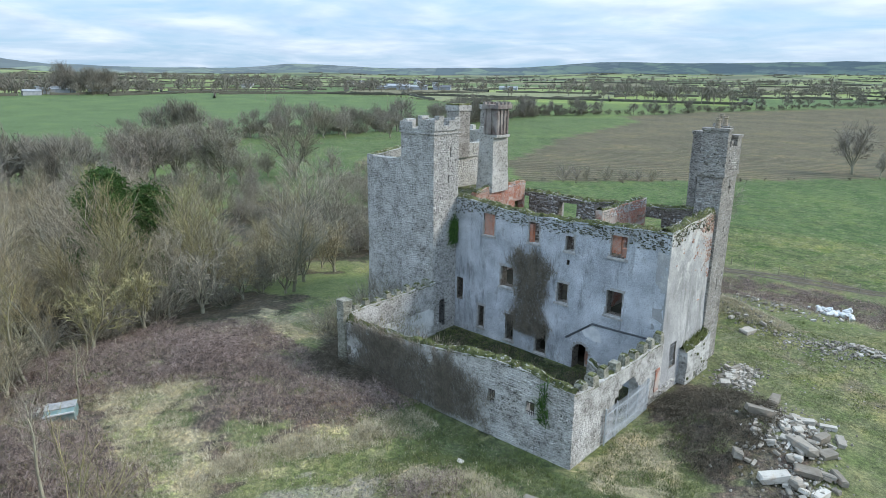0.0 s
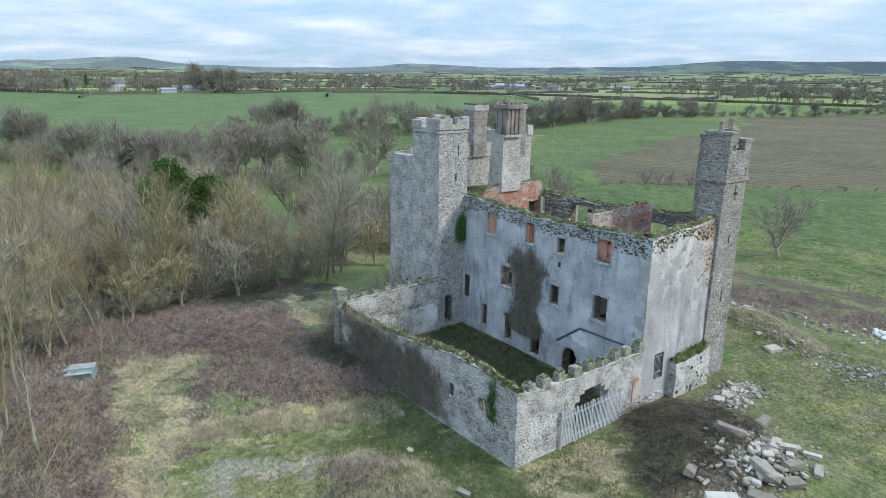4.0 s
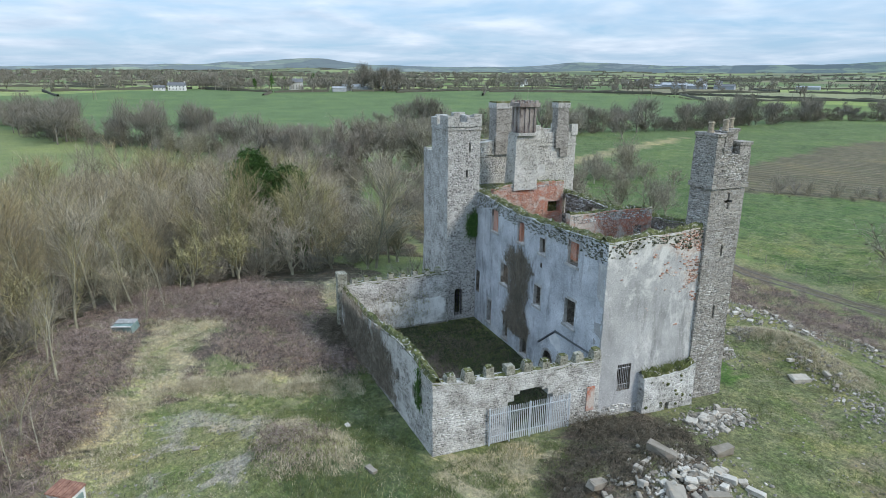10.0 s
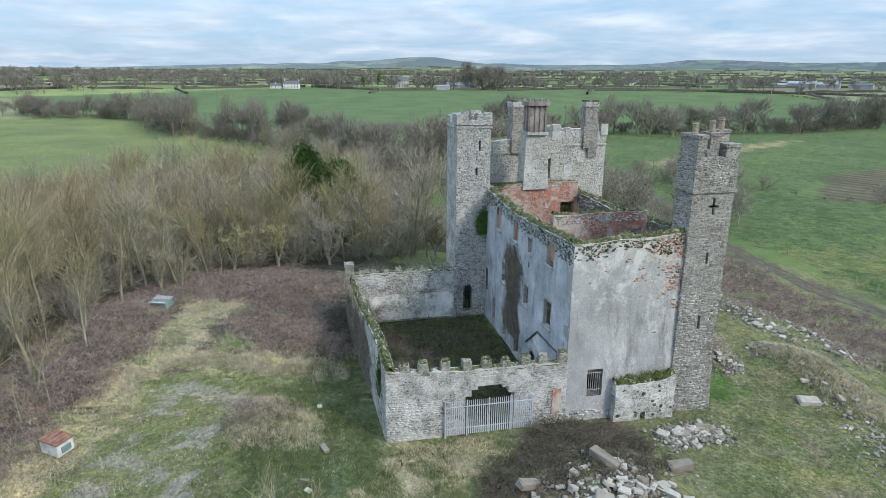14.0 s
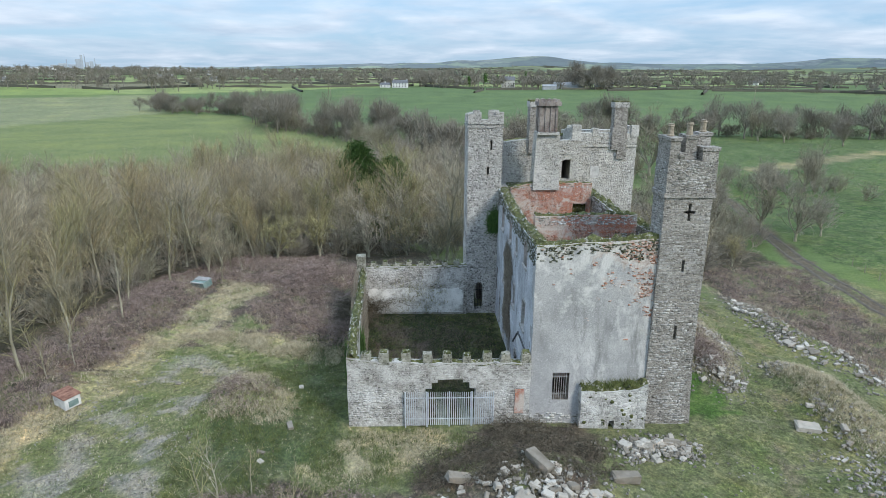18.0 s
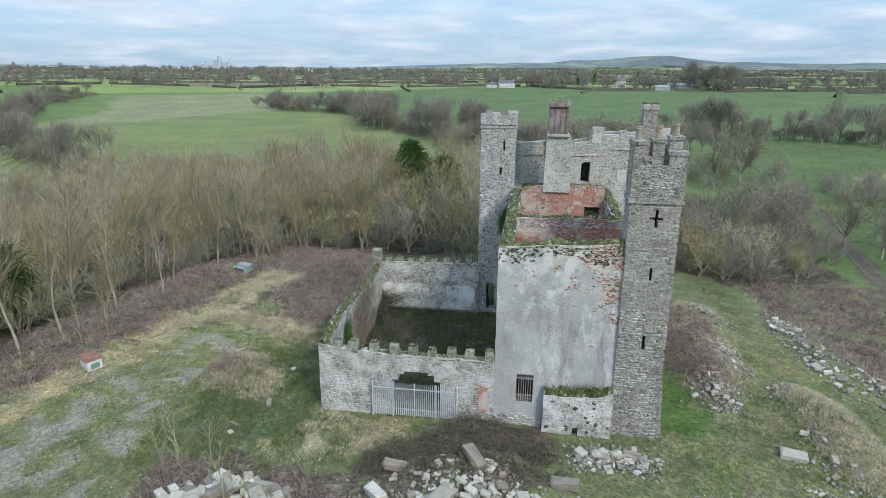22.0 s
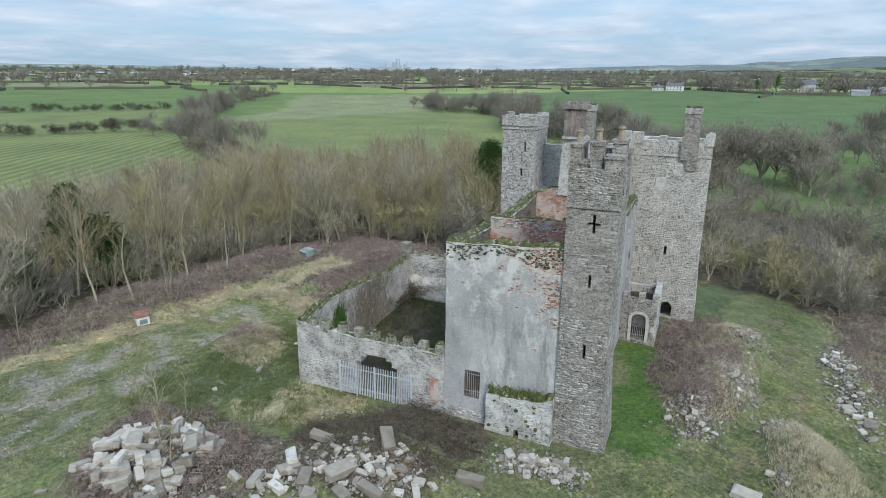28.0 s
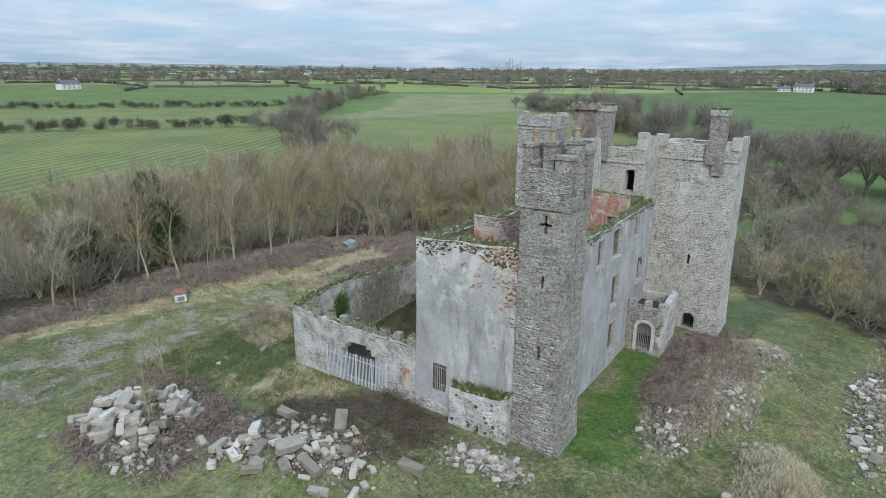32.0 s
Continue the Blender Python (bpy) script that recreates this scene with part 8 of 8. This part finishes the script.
def far_hedges():
    n = 0
    for i in range(len(seen)):
        gap = np.hypot(seen[:, 0] - seen[i, 0], (seen[:, 1] - seen[i, 1]) * 0.8)
        near_by = np.argsort(gap)[1:16]
        for j in near_by:
            if j < i:
                continue
            a, b = seen[i, :2] * (1, 0.8), seen[j, :2] * (1, 0.8)
            mid, d = (a + b) / 2, (b - a) / np.linalg.norm(b - a)
            s = np.arange(-150, 151, 12.0)
            pts = mid + np.outer(s, (-d[1], d[0]))
            others = seen[near_by][:, :2] * (1, 0.8)
            mine = np.linalg.norm(pts - a, axis=1)
            best = np.min(np.linalg.norm(pts[:, None] - others[None], axis=2), axis=1)
            ok = mine <= best + 0.5
            reach = math.hypot(mid[0] + 22, mid[1] / 0.8 - 25)
            if rf.random() < (0.0 if reach < 1000 else 0.3 if reach < 1700 else 0.55 if reach < 2600 else 0.8):
                continue
            last = None
            for (px, py), good in zip(pts, ok):
                x, y = px, py / 0.8
                r = math.hypot(x + 22, y - 25)
                if not good or r < 640 or r > 4200 or rf.random() < 0.04:
                    last = None
                    continue
                z = land(x, y)
                h, w = rf.uniform(1.2, 2.8) * (1 + r / 5000), rf.uniform(0.8, 1.4)
                ring = [(x - d[0] * w, y - d[1] * w, z - 0.5), (x - d[0] * w * 0.6, y - d[1] * w * 0.6, z + h * rf.uniform(0.75, 1.0)), (x + d[0] * w * 0.6, y + d[1] * w * 0.6, z + h), (x + d[0] * w, y + d[1] * w, z - 0.5)]
                hv.extend(ring)
                if last is not None:
                    for k in range(3):
                        hf.extend([(last + k, last + k + 1, n + k + 1), (last + k, n + k + 1, n + k)])
                last = n
                n += 4
                if rf.random() < (0.3 if r < 2000 else 0.2):
                    far_trees.append((x, y, rf.uniform(0.5, 1.05)))


far_hedges()
M_CLIPPED = twigs("dark_clipped_hedge", (0.048, 0.050, 0.036), (0.098, 0.096, 0.070), 0.0)
tagged(part("far_hedges", tri_mesh("far_hedges", hv, hf, M_CLIPPED), None, None), "dark hedges dividing the far fields", "hedge", kind="stuff")
# woods and tree belts far off
for x, y, sx, sy, n in ((-790, 60, 30, 70, 60), (-760, 190, 25, 60, 46), (-731, 233, 22, 26, 30), (-800, 330, 60, 120, 60), (-1000, -120, 70, 220, 130), (-900, 560, 120, 60, 50), (-780, 700, 60, 40, 30), (-1400, 100, 90, 400, 150), (-1300, -620, 90, 260, 150), (-900, -560, 40, 110, 50),
                        (-640, -620, 120, 60, 70), (-420, -760, 160, 60, 90), (-150, -820, 160, 60, 60), (-380, 780, 90, 50, 50), (-160, 860, 140, 40, 60), (-2000, -300, 120, 700, 200), (-1800, 900, 200, 300, 120), (-1000, -1500, 500, 120, 160), (-600, 1600, 500, 100, 110), (-300, 640, 70, 20, 30), (-690, -260, 30, 60, 40)):
    for _ in range(n):
        far_trees.append((x + rf.gauss(0, sx), y + rf.gauss(0, sy), rf.uniform(0.95, 1.75)))
# a patchy country of hedgerow trees and copses
while len(far_trees) < 3600:
    az, r = radians(rf.uniform(86, 262)), 700 * math.exp(rf.random() * 1.3)
    x, y = -22 + r * math.cos(az), 25 + r * math.sin(az)
    dense = 0.0 if math.degrees(az) < 160 else 0.22
    if 1.2 * noise.noise(Vector((x * 0.004, y * 0.004, 2))) + 0.3 * noise.noise(Vector((x * 0.03, y * 0.03, 5))) > 0.25 - dense and not inside(np.array([x]), np.array([y]), PATCHES[5][3])[0]:
        far_trees.append((x, y, rf.uniform(0.8, 1.6)))
FAR_LOW = [clump(940 + i, 11.5, 6.2, 120, 0.22, 0.35) for i in range(6)]
sow("far_woods", "brown leafless woods and hedge trees in the distance", "trees", FAR_LOW, far_trees, M_FARTREE, 34)
sow("tall_far_trees", "tall bare trees standing out above a far wood", "trees", FAR_TREES, [(-731 + 16 * math.sin(i * 2.3), 233 + 20 * math.cos(i * 1.9), 2.2 + 0.6 * math.sin(i)) for i in range(12)], M_FARTREE, 35)
for x, y, h in ((-770, 110, 20), (-772, 160, 22), (-768, 125, 16), (-760, 90, 15)):
    c = thing("far_conifer", "dark conifer beside far farmhouses", "tree", "far conifers")
    v, f = clump(int(h), h, h * 0.22, 160, 0.35, 0.4)
    part("crown", tri_mesh("crown", v, f, M_LEAF), None, c)
    c.matrix_basis = pose(x, y, land(x, y))

# far houses and farms
M_ROOF = plain("far_slate_roof", (0.085, 0.09, 0.10), (0.16, 0.165, 0.175), 0.5)
M_SHED = plain("grey_shed_sheet", (0.22, 0.24, 0.26), (0.36, 0.38, 0.40), 0.4, 0.6)
M_HOUSE = plain("white_house_wall", (0.50, 0.50, 0.49), (0.70, 0.70, 0.68), 0.4)
M_PANE = plain("dark_far_pane", (0.03, 0.035, 0.04), (0.07, 0.075, 0.08), 1.0, 0.2)


def farmhouse(name, label, category, x, y, turn, long, deep, high, wall, roof, chimneys=0, windows=0, pitch=0.42):
    ob = thing(name, label, category, "far buildings")
    bm = bmesh.new()
    bmesh.ops.create_cube(bm, size=1, matrix=Matrix.Translation((0, 0, high / 2 - 0.4)) @ Matrix.Diagonal((long, deep, high + 0.8, 1)))
    part("wall", bm, wall, ob)
    bm = bmesh.new()
    r = deep * pitch
    a, b, c = long / 2 + 0.3, deep / 2 + 0.4, high - 0.15
    v = [bm.verts.new(p) for p in ((-a, -b, c), (a, -b, c), (a, b, c), (-a, b, c), (-a, 0, c + r), (a, 0, c + r))]
    for f in ((0, 1, 5, 4), (2, 3, 4, 5), (0, 4, 3), (1, 2, 5), (0, 3, 2, 1)):
        bm.faces.new([v[i] for i in f])
    part("roof", bm, roof, ob)
    for i in range(chimneys):
        u = (i - (chimneys - 1) / 2) * (long - 2.0) / max(1, chimneys - 1)
        part("chimney", bevel_box(u - 0.4, u + 0.4, -0.4, 0.4, c + r - 0.6, c + r + 1.2), wall, ob)
    for side in (-1, 1):
        for i in range(windows):
            u = -long / 2 + long * (i + 0.5) / windows
            for k in range(2 if high > 4.5 else 1):
                z = 1.0 + k * 2.7
                part("window", bevel_box(u - 0.5, u + 0.5, side * deep / 2 - 0.06, side * deep / 2 + 0.06, z, z + 1.3), M_PANE, ob)
    ob.matrix_basis = pose(x, y, land(x, y), 0, 0, turn)
    return ob


farmhouse("farmhouse", "white two-storey farmhouse with a slate roof", "house", -751, 6, 80, 18, 8, 5.6, M_HOUSE, M_ROOF, 2, 5)
farmhouse("farmhouse", "low white wing beside the farmhouse", "house", -752, -12, 80, 12, 6, 3.2, M_HOUSE, M_ROOF, 1, 3)
farmhouse("country_house", "grey country house among conifers", "house", -765, 138, 85, 16, 11, 8.5, M_CUT, M_ROOF, 3, 5)
for x, y, turn, long, deep, high in ((-735, 205, 85, 34, 14, 5), (-742, 250, 80, 22, 12, 4.5), (-720, 180, 85, 16, 9, 4), (-742, 690, 40, 34, 16, 6), (-725, 715, 40, 30, 14, 5), (-770, 705, 45, 26, 14, 6), (-700, 745, 35, 28, 12, 5), (-760, 670, 45, 18, 10, 4), (-850, 250, 80, 22, 12, 5), (-640, 840, 30, 30, 10, 4)):
    farmhouse("farm_shed", "grey sheet-metal farm shed", "shed", x, y, turn, long, deep, high, M_SHED, M_ROOF if (x + y) % 2 else M_SHED, 0, 0, 0.2)
rv = random.Random(41)
for i in range(34):
    if i < 20:
        x, y = -820 + rv.gauss(0, 190), -940 + rv.gauss(0, 90)
    elif i < 27:
        x, y = -1000 + rv.gauss(0, 100), 800 + rv.gauss(0, 160)
    else:
        x, y = -1100 + rv.gauss(0, 150), -300 + rv.gauss(0, 160)
    farmhouse("bungalow", "white bungalow in a far village", "house", x, y, rv.uniform(0, 180), rv.uniform(10, 16), rv.uniform(7, 9), rv.choice((3.0, 3.2, 5.4)), M_HOUSE, M_ROOF, rv.choice((1, 2)), 3)
for x, y, s in ((-300, -585, 1.0), (-130, -620, 1.3), (-230, -600, 1.0)):
    farmhouse("farmhouse", "white farmhouse beyond the pastures", "house", x, y, 10, 20 * s, 9, 5.4, M_HOUSE, M_ROOF, 2, 4)

# the works on the horizon
works = thing("cement_works", "pale grey cement works with silos and a tower on the horizon", "factory")
M_FAR = plain("pale_concrete", (0.27, 0.31, 0.35), (0.38, 0.42, 0.46), 0.02)
for u, w, h in ((-95, 26, 22), (-62, 18, 34), (-40, 20, 30), (-14, 12, 62), (4, 26, 44), (34, 40, 20), (80, 44, 24), (120, 40, 18), (160, 60, 12), (-140, 60, 12)):
    part("block", bevel_box(u - w / 2, u + w / 2, -12, 12, -10, h * 1.25, 1.0), M_FAR, works)
for u, h in ((-80, 52), (-30, 70), (60, 46)):
    part("stack", tube_bm([(u, -16, -5), (u, -16, h * 1.15)], [2.4, 1.8], 8), M_FAR, works)
fx, fy = -30 + 4150 * math.cos(radians(-152)), 40 + 4150 * math.sin(radians(-152))
works.matrix_basis = pose(fx, fy, land(fx, fy), 0, 0, 90 - 152)
for i in range(7):
    az = radians(-152 + rv.uniform(-14, 10))
    r = rv.uniform(2300, 3000)
    x, y = r * math.cos(az), r * math.sin(az)
    farmhouse("warehouse", "long white warehouse near the horizon", "warehouse", x, y, math.degrees(az) + 90, rv.uniform(60, 150), 40, 9, M_HOUSE, M_SHED, 0, 0, 0.08)


def pole(x, y, h, legs=1):
    ob = thing("power_pole", "wooden power line pole with a crossarm", "pole", "power poles")
    for i in range(legs):
        u = (i - (legs - 1) / 2) * 2.4
        part("post", tube_bm([(u, 0, -0.5), (u, 0, h)], [0.22, 0.16], 6), M_TRUNK, ob)
    part("crossarm", bevel_box(-2.4, 2.4, -0.12, 0.12, h - 0.6, h - 0.3), M_TRUNK, ob)
    for u in (-2.2, 0, 2.2):
        part("insulator", bevel_box(u - 0.1, u + 0.1, -0.1, 0.1, h - 0.3, h + 0.15), M_POT, ob)
    ob.matrix_basis = pose(x, y, land(x, y), 0, 0, 60)


for x, y, legs in ((-620, -60, 2), (-560, 340, 1), (-400, 520, 1), (-690, 130, 1), (-480, 430, 1)):
    pole(x, y, 12, legs)


# the clipped hedge round the great pasture
CLIPPED = ((-523, 68), (-600, 126), (-640, 163), (-684, 238), (-712, 350), (-617, 458), (-520, 539), (-415, 582), (-345, 609), (-200, 650))
hv2, hf2 = [], []
for (x0, y0), (x1, y1) in list(zip(CLIPPED, CLIPPED[1:]))[3:]:
    m = math.hypot(x1 - x0, y1 - y0)
    nx, ny, n = -(y1 - y0) / m, (x1 - x0) / m, int(m / 3)
    for i in range(n + 1):
        x, y = x0 + (x1 - x0) * i / n, y0 + (y1 - y0) * i / n
        z, h, w = land(x, y), rf.uniform(2.0, 2.9), rf.uniform(0.9, 1.3)
        k = len(hv2)
        hv2 += [(x - nx * w, y - ny * w, z - 0.5), (x - nx * w * 0.7, y - ny * w * 0.7, z + h * rf.uniform(0.8, 1.0)), (x + nx * w * 0.7, y + ny * w * 0.7, z + h), (x + nx * w, y + ny * w, z - 0.5)]
        if i:
            for c in range(3):
                hf2 += [(k - 4 + c, k - 3 + c, k + 1 + c), (k - 4 + c, k + 1 + c, k + c)]
tagged(part("clipped_hedge", tri_mesh("clipped_hedge", hv2, hf2, M_CLIPPED), None, None), "long dark clipped hedge along the great pasture", "hedge", kind="stuff")


# the hills on the horizon, with blue-grey haze put into their colours
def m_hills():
    k = Nodes("hazy_wooded_hills", 1.0)
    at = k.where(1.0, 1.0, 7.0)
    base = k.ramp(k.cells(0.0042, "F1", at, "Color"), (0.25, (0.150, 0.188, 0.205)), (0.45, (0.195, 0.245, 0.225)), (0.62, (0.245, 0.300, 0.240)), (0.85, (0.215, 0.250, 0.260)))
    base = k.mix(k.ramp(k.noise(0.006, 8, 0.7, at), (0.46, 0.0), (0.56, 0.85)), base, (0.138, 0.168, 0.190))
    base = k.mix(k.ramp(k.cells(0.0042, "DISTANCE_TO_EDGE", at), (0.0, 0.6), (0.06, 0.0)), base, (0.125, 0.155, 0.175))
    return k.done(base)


hill_v, hill_f = [], []
for i in range(2400):
    az = -180 + 0.15 * i
    a = radians(az)
    e = skyline(az) + 0.05 * noise.noise(Vector((az * 0.5, 0, 0))) + 0.035 * abs(noise.noise(Vector((az * 3.1, 4, 0)))) + 0.03 * max(0.0, noise.noise(Vector((az * 1.2, 9, 0)))) * (1 + noise.noise(Vector((az * 14, 2, 0))))
    up = 22 + 4560 * math.tan(radians(e))
    for j in range(5):
        r = 4560 - 16 * (4 - j)
        hill_v.append((-20 + r * math.cos(a), 40 + r * math.sin(a), -30 + (up + 30) * j / 4))
for i in range(2400):
    a, b = i * 5, (i + 1) % 2400 * 5
    for j in range(4):
        hill_f.append((a + j, b + j, b + j + 1, a + j + 1))
tagged(part("backdrop", mesh_of("backdrop", hill_v, hill_f, m_hills(), True), None, None), "wooded hills along the horizon, haze coloured in as blue-grey", "hills", kind="structure")
